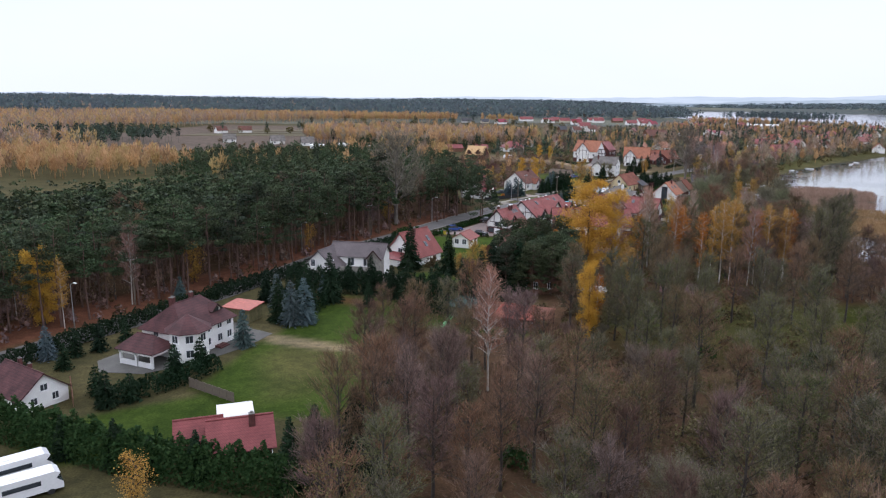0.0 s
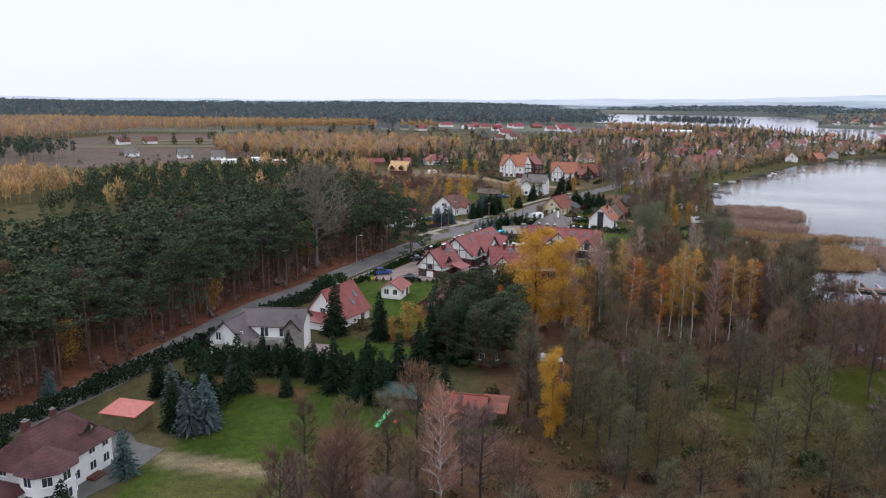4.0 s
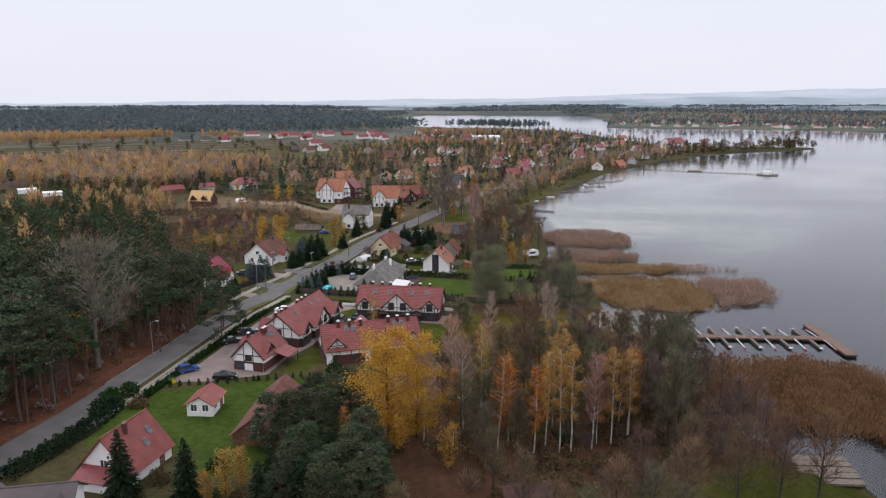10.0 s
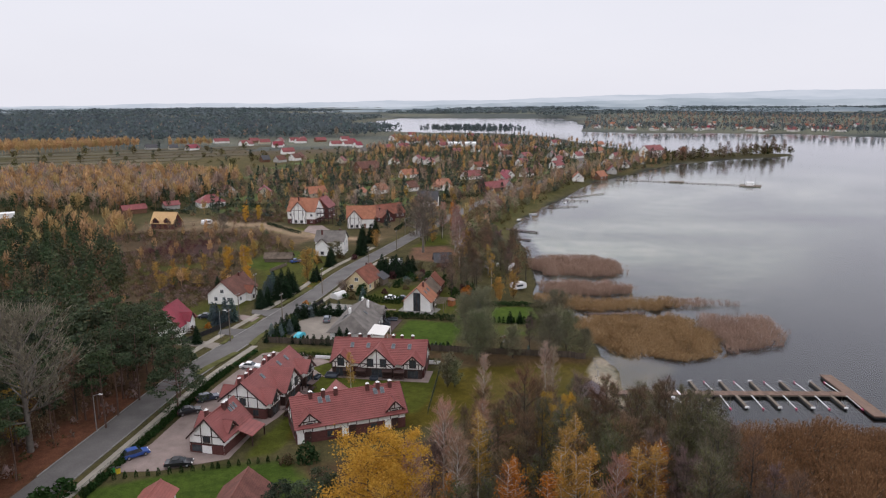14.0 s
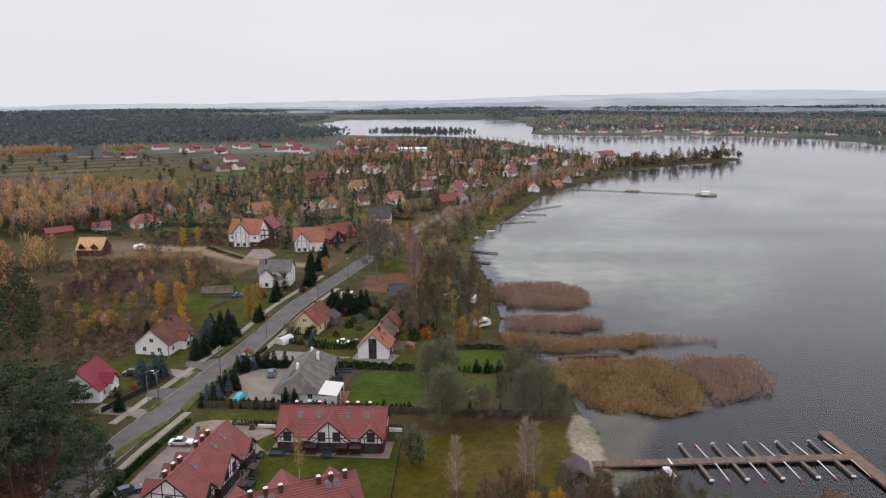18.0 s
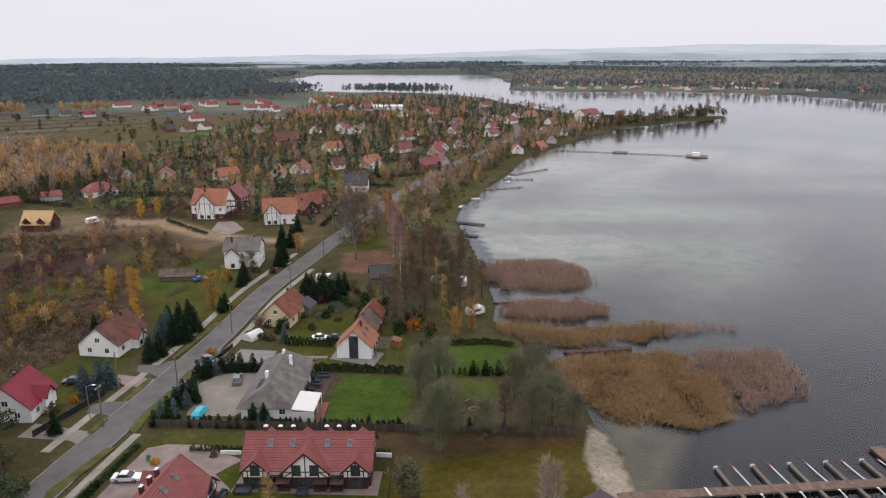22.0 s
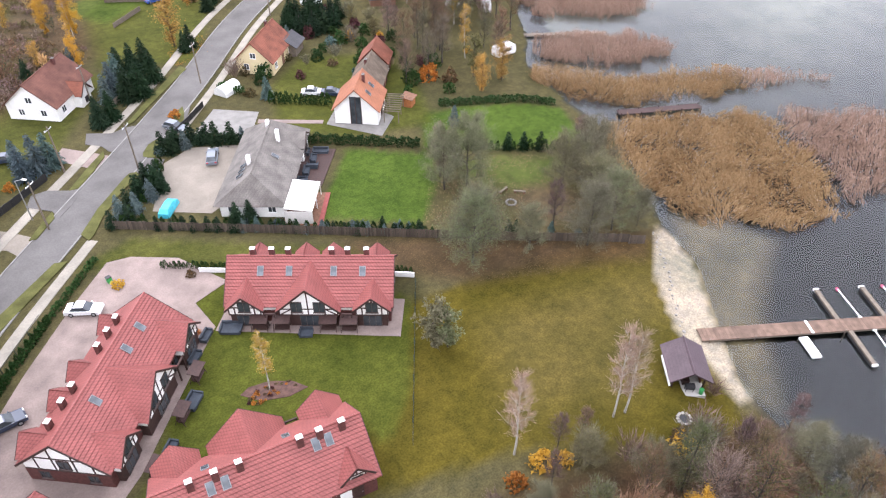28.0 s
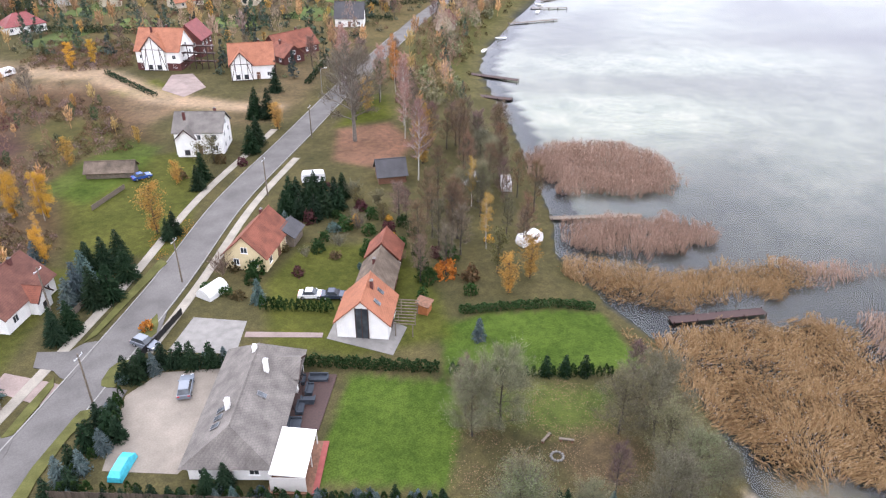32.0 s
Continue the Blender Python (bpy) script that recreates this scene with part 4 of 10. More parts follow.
def rowhouse(x, y, turn, L, label, fronts, rears, chims, skys, rear_sky=(), lower_front=True):
    """A terrace of holiday homes: half-timbered cross gables on the garden side, dormers and capped chimneys behind."""
    W, eave, rise = 9.0, 3.25, 3.65
    t = thing("terraced_house", x, y, None, turn, label, "house", "half-timbered terraced houses")
    gable_wall(t, L, W, eave, rise, PLASTER, Matrix())
    lapped_roof(t, L, W, eave, rise, ROOF_TERRACE, 0.55, 0.45)
    for sg in (-1, 1):
        part("plinth_cladding", Shape().box(-L / 2 - 0.05, sg * (W / 2 + 0.02) - 0.05, -0.3, L / 2 + 0.05, sg * (W / 2 + 0.02) + 0.05, 1.95), BRICK, t, "dark brown-red brick cladding of the ground floor")
    for e in (-1, 1):
        part("plinth_cladding", Shape().box(e * (L / 2 + 0.02) - 0.05, -W / 2 + 0.05, -0.3, e * (L / 2 + 0.02) + 0.05, W / 2 - 0.05, 1.95), BRICK, t, "dark brown-red brick cladding of the ground floor")
        xx = e * (L / 2 + 0.03)
        for p, q in [((-W / 2, 2.05), (W / 2, 2.05)), ((-W / 2, eave), (0, eave + rise)), ((W / 2, eave), (0, eave + rise)), ((-1.1, 2.05), (-1.1, eave + 2.7)), ((1.1, 2.05), (1.1, eave + 2.7)), ((-3.0, 2.05), (-3.0, eave + 1.2)), ((3.0, 2.05), (3.0, eave + 1.2)), ((-3.0, 4.1), (3.0, 4.1))]:
            part("timber_beam", Shape().beam((xx, p[0], p[1]), (xx, q[0], q[1]), 0.15, 0.06, up=(1, 0, 0)), TIMBER, t)
        add_window(t, e * (L / 2 + 0.05), 0, 2.5, 90 if e > 0 else 270, 1.3, 1.4, FRAME_DARK)
        for k in (-1.3, 1.3):
            add_window(t, e * (L / 2 + 0.06), k * 2, 0.6, 90 if e > 0 else 270, 1.2, 1.2, FRAME_DARK)
    for u, w, out in fronts:
        cross_gable(t, u, w, out, 3.3 if w < 4.5 else 3.1, w * 0.47, W, 0, ROOF_TERRACE, PLASTER, -1, True, (1.5, 1.75), rise, eave, 2.0)
        part("gable_ground_floor", Shape().box(u - w / 2 + 0.15, -W / 2 - out + 0.12, -0.3, u + w / 2 - 0.15, -W / 2, 2.0), TIMBER, t)
        add_window(t, u, -W / 2 - out + 0.1, 0.05, 0, min(2.4, w - 1), 1.9, FRAME_DARK, 2)
    for u, w in rears:
        cross_gable(t, u, w, -0.1, 3.9, w * 0.5, W, 0, ROOF_TERRACE, PLASTER, 1, True, (1.2, 1.0), rise, eave, 2.1)
    n = int(L / 3.4)
    for i in range(n):
        u = -L / 2 + L * (i + 0.5) / n
        add_window(t, u, W / 2 + 0.08, 0.6, 180, 1.2, 1.2, FRAME_DARK) if i % 2 else add_door(t, u, W / 2 + 0.08, 180, 1.0, 2.05, TIMBER)
        part("white_wall_panel", Shape().box(u + 0.7, W / 2 + 0.05, 0.05, u + 1.9, W / 2 + 0.1, 1.96), PLASTER, t, "white rendered panel between dark beams") if i % 2 == 0 else None
        for uu in (u - 0.8, u + 0.8):
            part("timber_beam", Shape().box(uu - 0.07, W / 2, 1.95, uu + 0.07, W / 2 + 0.06, eave - 0.25), TIMBER, t)
        if all(abs(u - f[0]) > f[1] / 2 + 0.6 for f in fronts):
            add_window(t, u, -W / 2 - 0.08, 0.05, 0, 1.9, 1.85, FRAME_DARK, 1)
    for u, v in chims:
        add_chimney(t, u, v * W / 2, eave + rise * (1 - abs(v)) - 0.5, eave + rise * (1 - abs(v)) + 1.35, BRICK, WHITE, 0.66)
    for u, v in skys:
        add_skylight(t, u, v, eave, rise, W, -1)
    for u, v in rear_sky:
        add_skylight(t, u, v, eave, rise, W, 1)
    # porch roofs on posts between the gables
    for a, b in zip(sorted(fronts), sorted(fronts)[1:]):
        u0, u1 = a[0] + a[1] / 2 + 0.5, b[0] - b[1] / 2 - 0.5
        if u1 - u0 > 1.0:
            for uu in (u0, u1):
                part("porch_post", Shape().at(uu, -W / 2 - 1.3, -0.1, 0.16, 0.16, 2.5), TIMBER, t)
            part("porch_beam", Shape().box(u0 - 0.1, -W / 2 - 1.4, 2.4, u1 + 0.1, -W / 2 - 1.2, 2.58), TIMBER, t)
    return t


# ---- the four half-timbered terraces and their garden court ----
rowhouse(56.2, 215.2, -30.6, 20.2, "long red-roofed half-timbered terraced house beside the back lawn", [(-7.9, 4.1, 1.0), (0, 7.4, 1.0), (7.9, 4.1, 1.0)], [(-7.6, 2.6), (-1.4, 2.6), (2.2, 2.6), (8.0, 2.6)], [(-7.4, 0.16), (-5.0, 0.16), (-2.9, 0.16), (2.6, 0.16), (4.6, 0.16), (7.0, 0.16)], [(-6.2, 0.66), (-2.6, 0.66), (3.0, 0.66), (6.6, 0.66)])
rowhouse(30.1, 210.4, 53.0, 20.6, "red-roofed half-timbered terraced house along the paved yard", [(-7.7, 4.0, 0.9), (-0.4, 7.4, 1.2), (8.0, 4.2, 1.2)], [(-8.6, 3.2), (-3.0, 2.6), (1.0, 2.6), (8.2, 2.8)], [(-7.8, 0.42), (-5.2, 0.42), (-3.1, 0.42), (2.5, 0.42), (4.8, 0.42), (6.9, 0.42)], [(-4.4, 0.72), (2.8, 0.72), (6.2, 0.72)])
rowhouse(40.8, 190.8, 176.6, 19.8, "red-roofed half-timbered terraced house with paired chimneys", [(-7.6, 4.2, 1.2), (0.4, 7.4, 1.4), (7.6, 4.2, 1.2)], [(-8.0, 3.0), (7.6, 3.2)], [(6.6, 0.12), (4.3, 0.12), (2.0, 0.12), (-3.9, 0.12), (-5.9, 0.12), (-8.2, 0.12)], [(-3.0, 0.6), (5.0, 0.6)], [(5.0, 0.76), (3.6, 0.76), (-5.3, 0.78), (-6.6, 0.78)])
# the small house before the yard: ridge, two dormers and a lean-to porch on posts
L4, W4, E4, K4 = 9.2, 6.4, 3.0, 3.35
e = thing("terraced_house", 18.75, 193.7, None, 53, "small half-timbered gabled house with a red tiled lean-to porch", "house", "half-timbered terraced houses")
gable_wall(e, L4, W4, E4, K4, PLASTER, Matrix())
lapped_roof(e, L4, W4, E4, K4, ROOF_TERRACE, 0.45, 0.45)
for sg in (-1, 1):
    part("plinth_cladding", Shape().box(-L4 / 2 - 0.05, sg * 3.22 - 0.05, -0.3, L4 / 2 + 0.05, sg * 3.22 + 0.05, 1.7), BRICK, e)
    part("plinth_cladding", Shape().box(sg * (L4 / 2 + 0.02) - 0.05, -3.1, -0.3, sg * (L4 / 2 + 0.02) + 0.05, 3.1, 1.7), BRICK, e)
    xx = sg * (L4 / 2 + 0.05)
    for p, q in [((-3.2, 1.8), (3.2, 1.8)), ((-3.2, 3.1), (0, 6.3)), ((3.2, 3.1), (0, 6.3)), ((-1.0, 1.8), (-1.0, 5.3)), ((1.0, 1.8), (1.0, 5.3)), ((-2.3, 3.2), (2.3, 3.2))]:
        part("timber_beam", Shape().beam((xx, p[0], p[1]), (xx, q[0], q[1]), 0.15, 0.06, up=(1, 0, 0)), TIMBER, e)
    add_window(e, sg * (L4 / 2 + 0.04), 0, 2.1, 90 if sg > 0 else 270, 1.4, 1.1, FRAME_DARK)
    part("garage_panel", Shape().box(xx - 0.05, -0.9, 0.1, xx + 0.05, 0.9, 1.5), WHITE, e, "white garage panel")
    part("garage_opening", Shape().box(xx - 0.04, 1.0, 0.3, xx + 0.04, 2.8, 1.5), GLASS, e, "dark glazed opening")
cross_gable(e, -1.6, 2.6, -0.2, 3.7, 1.3, W4, 0, ROOF_TERRACE, PLASTER, -1, True, (1.0, 0.9), K4, E4, 2.6)
cross_gable(e, 0.2, 4.0, 0.3, 3.3, 1.9, W4, 0, ROOF_TERRACE, PLASTER, 1, True, (1.1, 1.0), K4, E4, 2.0)
for u, v in ((-3.0, 0.7), (0.6, -0.5), (1.5, -0.5)):
    add_chimney(e, u, v, 5.0, 7.2, BRICK, WHITE, 0.65)
for u in (1.6, 2.5, 3.4):
    add_skylight(e, u, 0.7, E4, K4, W4, -1, w=0.6, h=1.2)
part("porch_roof", Shape().slab([(-0.6, -6.4, 2.0), (4.3, -6.4, 2.0), (4.3, -3.0, 3.0), (-0.6, -3.0, 3.0)], 0.14), ROOF_TERRACE, e)
for u in (-0.4, 4.1):
    part("porch_post", Shape().at(u, -6.2, -0.1, 0.18, 0.18, 2.1), TIMBER, e)


# ---- trees: built once a kind, then planted ----
def blades(P, D, length, width, rng, sag=0.0):
    """Slim triangles from points P along D."""
    n = len(P)
    D = D / (np.linalg.norm(D, axis=1, keepdims=True) + 1e-9)
    R = rng.normal(size=(n, 3))
    S = np.cross(D, R)
    S /= np.linalg.norm(S, axis=1, keepdims=True) + 1e-9
    length, width = np.broadcast_to(length, n)[:, None], np.broadcast_to(width, n)[:, None]
    tip = P + D * length
    tip[:, 2] -= sag * length[:, 0]
    return np.stack([P - S * width / 2, P + S * width / 2, tip], 1)


def flakes(P, size, rng, flat=0.0):
    """Loose leaf clumps: triangles in any direction about points P."""
    n = len(P)
    A, B = rng.normal(size=(n, 3)), rng.normal(size=(n, 3))
    A[:, 2] *= 1 - flat
    B[:, 2] *= 1 - flat
    A /= np.linalg.norm(A, axis=1, keepdims=True)
    B -= A * np.sum(A * B, 1, keepdims=True)
    B /= np.linalg.norm(B, axis=1, keepdims=True) + 1e-9
    s = np.broadcast_to(size, n)[:, None]
    return np.stack([P - A * s * 0.5 - B * s * 0.35, P + A * s * 0.5 - B * s * 0.35, P + B * s * 0.6], 1)


def in_ball(n, rng, shell=0.5):
    v = rng.normal(size=(n, 3))
    v /= np.linalg.norm(v, axis=1, keepdims=True)
    return v * (rng.uniform(shell ** 3, 1, (n, 1)) ** (1 / 3))


def bent_trunk(s, rng, h, r, lean=0.03, n=5, sides=6):
    pts, p = [], Vector((0, 0, -0.3))
    for k in range(n + 1):
        pts.append(p.copy())
        p = p + Vector((rng.normal() * lean * h / n, rng.normal() * lean * h / n, (h + 0.3) / n))
    for k in range(n):
        a, b = r * (1 - k / n * 0.85), r * (1 - (k + 1) / n * 0.85)
        s.tube(pts[k], pts[k + 1], a, b, sides, cap=False)
    return pts


def on(pts, f):
    k = min(int(f * (len(pts) - 1)), len(pts) - 2)
    return pts[k].lerp(pts[k + 1], f * (len(pts) - 1) - k)


def make_pine(seed, clumps=15, reach=1.0, low=0.55, n=120, size=(0.18, 0.45)):
    rng = np.random.default_rng(seed)
    h = 17 + rng.uniform(-2, 2)
    s = Shape()
    pts = bent_trunk(s, rng, h, 0.22, 0.02)
    cl = []
    for k in range(clumps):
        f = rng.uniform(low, 1.0)
        b = on(pts, f)
        a = rng.uniform(0, 6.283)
        ln = ((1.05 - f) * 3.6 + 0.9) * reach
        c = b + Vector((math.cos(a) * ln, math.sin(a) * ln, rng.uniform(0.1, 0.9)))
        s.tube(b, c, 0.05, 0.02, 4, cap=False)
        r = rng.uniform(0.8, 1.35)
        P = in_ball(n, rng, 0.3) * np.array((r * 1.25, r * 1.25, r * 0.55)) + np.array(c)
        cl.append(flakes(P, rng.uniform(*size, n), rng, 0.45))
    for k in range(6):
        b, a = on(pts, rng.uniform(0.25, 0.55)), rng.uniform(0, 6.283)
        s.tube(b, b + Vector((math.cos(a) * 1.2, math.sin(a) * 1.2, 0.1)), 0.03, 0.01, 3, cap=False)
    return s, np.concatenate(cl)


def make_spruce(seed, h=11, spread=0.24, dense=1.0):
    rng = np.random.default_rng(seed)
    s = Shape().tube((0, 0, -0.2), (0, 0, h * 0.96), h * 0.014, 0.02, 6)
    out = []
    tiers = int(h * 2.0)
    for k in range(tiers):
        f = k / tiers
        z = h * (0.05 + 0.93 * f)
        r = h * spread * (1 - f) ** 0.85 + 0.12
        n = max(5, int((15 * (1 - f) + 6) * dense))
        a = rng.uniform(0, 6.283, n)
        rr = r * rng.uniform(0.65, 1.12, n)
        D = np.stack([np.cos(a), np.sin(a), rng.uniform(-0.45, -0.1, n)], 1)
        P = np.stack([np.zeros(n), np.zeros(n), np.full(n, z)], 1) + D * (rr * 0.15)[:, None]
        out.append(blades(P, D, rr, 0.22 + rr * 0.2, rng, 0.08))
        m = n * 2
        a = rng.uniform(0, 6.283, m)
        rr = r * rng.uniform(0.55, 1.05, m)
        P = np.stack([np.cos(a) * rr, np.sin(a) * rr, z - rr * 0.28 + rng.normal(size=m) * 0.1], 1)
        out.append(flakes(P, rng.uniform(0.2, 0.5, m) * (0.6 + 0.4 * h / 11), rng, 0.4))
    return s, np.concatenate(out)


def make_bare(seed, h=15, spread=3.6, twigs=1100, leaf=0, wide=1.0, low=0.28, upright=1.0, size=(0.08, 0.17), stem=0.0125, stout=1.0):
    """A leafless crown: rising limbs that fork, and a haze of fine twigs that turn upwards."""
    rng = np.random.default_rng(seed)
    s = Shape()
    pts = bent_trunk(s, rng, h * 0.95, h * stem + 0.03, 0.03)
    P, D, LP, LN = [], [], [], []
    limbs = 30
    for k in range(limbs):
        f = low + (0.98 - low) * (k + rng.uniform(0, 1)) / limbs
        b = np.array(on(pts, f))
        a = 2.4 * k + rng.uniform(-0.5, 0.5)
        g = (f - low) / (1 - low)
        ln = spread * (0.42 + 0.62 * math.sin(math.pi * min(1, 0.25 + 0.72 * g))) * rng.uniform(0.8, 1.12)
        d = np.array((math.cos(a), math.sin(a), (0.45 + 0.9 * g + rng.uniform(0, 0.35)) * upright))
        d /= np.linalg.norm(d)
        s.tube(b, b + d * ln, 0.06 * (1.2 - 0.6 * g) * stout, 0.015 * stout, 3, cap=False)
        for q in range(4):
            e = d + rng.normal(size=3) * 0.55 + np.array((0, 0, 0.35 * upright))
            e /= np.linalg.norm(e)
            o, le = b + d * ln * rng.uniform(0.25, 0.8), ln * rng.uniform(0.35, 0.6)
            s.tube(o, o + e * le, 0.028 * stout, 0.008 * stout, 3, cap=False)
            n = twigs // limbs // 4
            t = rng.uniform(0.05, 1.1, n)
            side = rng.normal(size=(n, 3)) * 0.17 * le * (0.5 + 0.6 * t[:, None])
            P.append(o + e * le * t[:, None] + side)
            D.append(e * 0.6 + side / (0.2 * le) * 0.3 + rng.normal(size=(n, 3)) * 0.3 + np.array((0, 0, 0.55 * upright)))
            if leaf:
                n2 = leaf // limbs // 4
                t = rng.uniform(0.1, 1.15, n2)
                LP.append(o + e * le * t[:, None] + rng.normal(size=(n2, 3)) * 0.24 * le)
    P, D = np.concatenate(P), np.concatenate(D)
    tw = blades(P, D, rng.uniform(0.45, 1.25, len(P)), rng.uniform(0.025, 0.055, len(P)) * wide, rng)
    if leaf:
        LP = np.concatenate(LP)
        return s, tw, flakes(LP, rng.uniform(*size, len(LP)), rng)
    return s, tw


def make_leafy(seed, h=15, spread=3.2, leaves=1500, low=0.25, size=(0.25, 0.6), droop=0.0, stem=0.011):
    """A crown in full autumn colour: leaf clumps strung along the limbs."""
    rng = np.random.default_rng(seed)
    s = Shape()
    pts = bent_trunk(s, rng, h * 0.97, h * stem + 0.03, 0.04)
    P = []
    limbs = 34
    for k in range(limbs):
        f = low + (0.98 - low) * (k + rng.uniform(0, 1)) / limbs
        b = np.array(on(pts, f))
        a = rng.uniform(0, 6.283)
        ln = spread * (0.3 + 0.7 * math.sin(math.pi * min(1, (1 - f) * 1.0 + 0.1))) * rng.uniform(0.7, 1.15)
        d = np.array((math.cos(a), math.sin(a), rng.uniform(0.3, 0.9)))
        d /= np.linalg.norm(d)
        s.tube(b, b + d * ln, 0.05, 0.012, 3, cap=False)
        n = leaves // limbs
        t = rng.uniform(0.1, 1.05, n)
        q = b + d * ln * t[:, None] + rng.normal(size=(n, 3)) * np.array((0.34, 0.34, 0.42)) * (0.4 + 0.22 * ln)
        q[:, 2] -= droop * t * ln
        P.append(q)
    P = np.concatenate(P)
    return s, flakes(P, rng.uniform(*size, len(P)), rng)


def make_shrub(seed, r=1.0, h=1.6, n=240, size=(0.15, 0.4)):
    rng = np.random.default_rng(seed)
    P = in_ball(n, rng, 0.55)
    P[:, 2] = np.abs(P[:, 2])
    P *= np.array((r, r, h)) * (1 + 0.15 * np.sin(P[:, :1] * 5 + seed) + rng.normal(size=(n, 1)) * 0.08)
    return flakes(P, rng.uniform(*size, n), rng)


def make_thuja(seed, r=0.42, h=1.9, n=170):
    rng = np.random.default_rng(seed)
    f = rng.uniform(0, 1, n)
    a = rng.uniform(0, 6.283, n)
    rr = r * (1 - f ** 2.2) * rng.uniform(0.75, 1.08, n) + 0.03
    P = np.stack([np.cos(a) * rr, np.sin(a) * rr, f * h], 1)
    D = np.stack([np.cos(a) * 0.45, np.sin(a) * 0.45, np.ones(n)], 1)
    return blades(P, D, rng.uniform(0.2, 0.42, n), rng.uniform(0.12, 0.24, n), rng)


def proto(trunk, bark, crown, leaf, more=None, more_leaf=None):
    out = [("trunk", mesh_of("trunk", trunk.v, trunk.f, bark, True)), ("crown", soup("crown", crown, leaf))]
    if more is not None:
        out.append(("leaves", soup("leaves", more, more_leaf)))
    return out


LEAF_SAGE = foliage("sage_leaves", [(0, (0.095, 0.098, 0.056)), (0.6, (0.168, 0.168, 0.1)), (1, (0.245, 0.238, 0.15))], obj_tint=0.3)
TWIG_OLIVE = foliage("olive_grey_twigs", [(0, (0.08, 0.072, 0.055)), (0.6, (0.15, 0.135, 0.105)), (1, (0.24, 0.22, 0.175))], through=0.1)
TWIG_MAUVE = foliage("mauve_twigs", [(0, (0.09, 0.06, 0.053)), (0.6, (0.172, 0.122, 0.108)), (1, (0.27, 0.20, 0.184))], through=0.1)
KINDS = {}
KINDS["pine"] = [proto(s, BARK_PINE, c, LEAF_PINE) for s, c in (make_pine(k) for k in range(10, 15))]
KINDS["spruce"] = [proto(s, BARK, c, LEAF_SPRUCE) for s, c in (make_spruce(k, 11, 0.27, 1.25) for k in (20, 21, 22))]
KINDS["blue_spruce"] = [proto(s, BARK, c, LEAF_BLUE) for s, c in (make_spruce(k, 7, 0.31, 1.2) for k in (24, 25))]
KINDS["young_spruce"] = [proto(s, BARK, c, LEAF_SPRUCE) for s, c in (make_spruce(k, 4.5, 0.32, 1.2) for k in (27, 28))]
KINDS["bare"] = [proto(s, BARK, c, TWIG_BROWN) for s, c in (make_bare(k, 15, 3.1, 3000) for k in (30, 31, 32))]
KINDS["bare_grey"] = [proto(s, BARK, c, TWIG_GREY) for s, c in (make_bare(k, 14, 3.2, 3000) for k in (33, 34, 35))]
KINDS["alder"] = [proto(s, BARK, c, TWIG_BROWN, l, LEAF_OLIVE) for s, c, l in (make_bare(k, 15, 3.0, 2000, 2600) for k in (36, 37, 38))]
KINDS["bare_birch"] = [proto(s, BARK_BIRCH, c, TWIG_PINK) for s, c in (make_bare(k, 14, 2.2, 2400, low=0.3, stem=0.007) for k in (40, 41))]
KINDS["birch"] = [proto(s, BARK_BIRCH, c, LEAF_AMBER) for s, c in (make_leafy(k, 16, 1.9, 3400, 0.33, (0.09, 0.2), 0.35, 0.0062) for k in (43, 44, 45))]
KINDS["orange_birch"] = [proto(s, BARK_BIRCH, c, LEAF_ORANGE) for s, c in (make_leafy(k, 14, 1.8, 3000, 0.28, (0.09, 0.2), 0.3, 0.0062) for k in (46, 47))]
KINDS["golden"] = [proto(s, BARK, c, LEAF_YELLOW) for s, c in (make_leafy(k, 18, 5.4, 19000, 0.08, (0.11, 0.25), 0.45) for k in (48, 49))]
KINDS["oak"] = [proto(s, BARK_OAK, c, TWIG_OLIVE) for s, c in (make_bare(k, 17, 6.4, 5200, low=0.25, wide=2.0, upright=0.8, stem=0.024, stout=2.4) for k in (51, 52))]
KINDS["grove"] = [proto(s, BARK, c, TWIG_OLIVE, l, LEAF_SAGE) for s, c, l in (make_bare(k, 12.5, 4.8, 3200, 20000, low=0.12, upright=0.75, size=(0.07, 0.17)) for k in (62, 63, 64))]
KINDS["round"] = [proto(s, BARK, c, LEAF_SAGE) for s, c in (make_leafy(k, 8, 2.6, 1700, 0.15, (0.2, 0.45)) for k in (65,))]
KINDS["willow"] = [proto(s, BARK, c, LEAF_OLIVE) for s, c in (make_leafy(k, 9, 3.0, 1300, 0.2, (0.15, 0.4)) for k in (54, 55))]
KINDS["larch"] = [proto(s, BARK, c, LEAF_LARCH) for s, c in (make_spruce(k, 11, 0.2, 0.55) for k in (57, 58))]
KINDS["small_yellow"] = [proto(s, BARK, c, LEAF_AMBER) for s, c in (make_leafy(k, 6, 1.8, 2600, 0.12, (0.08, 0.19)) for k in (60, 61))]
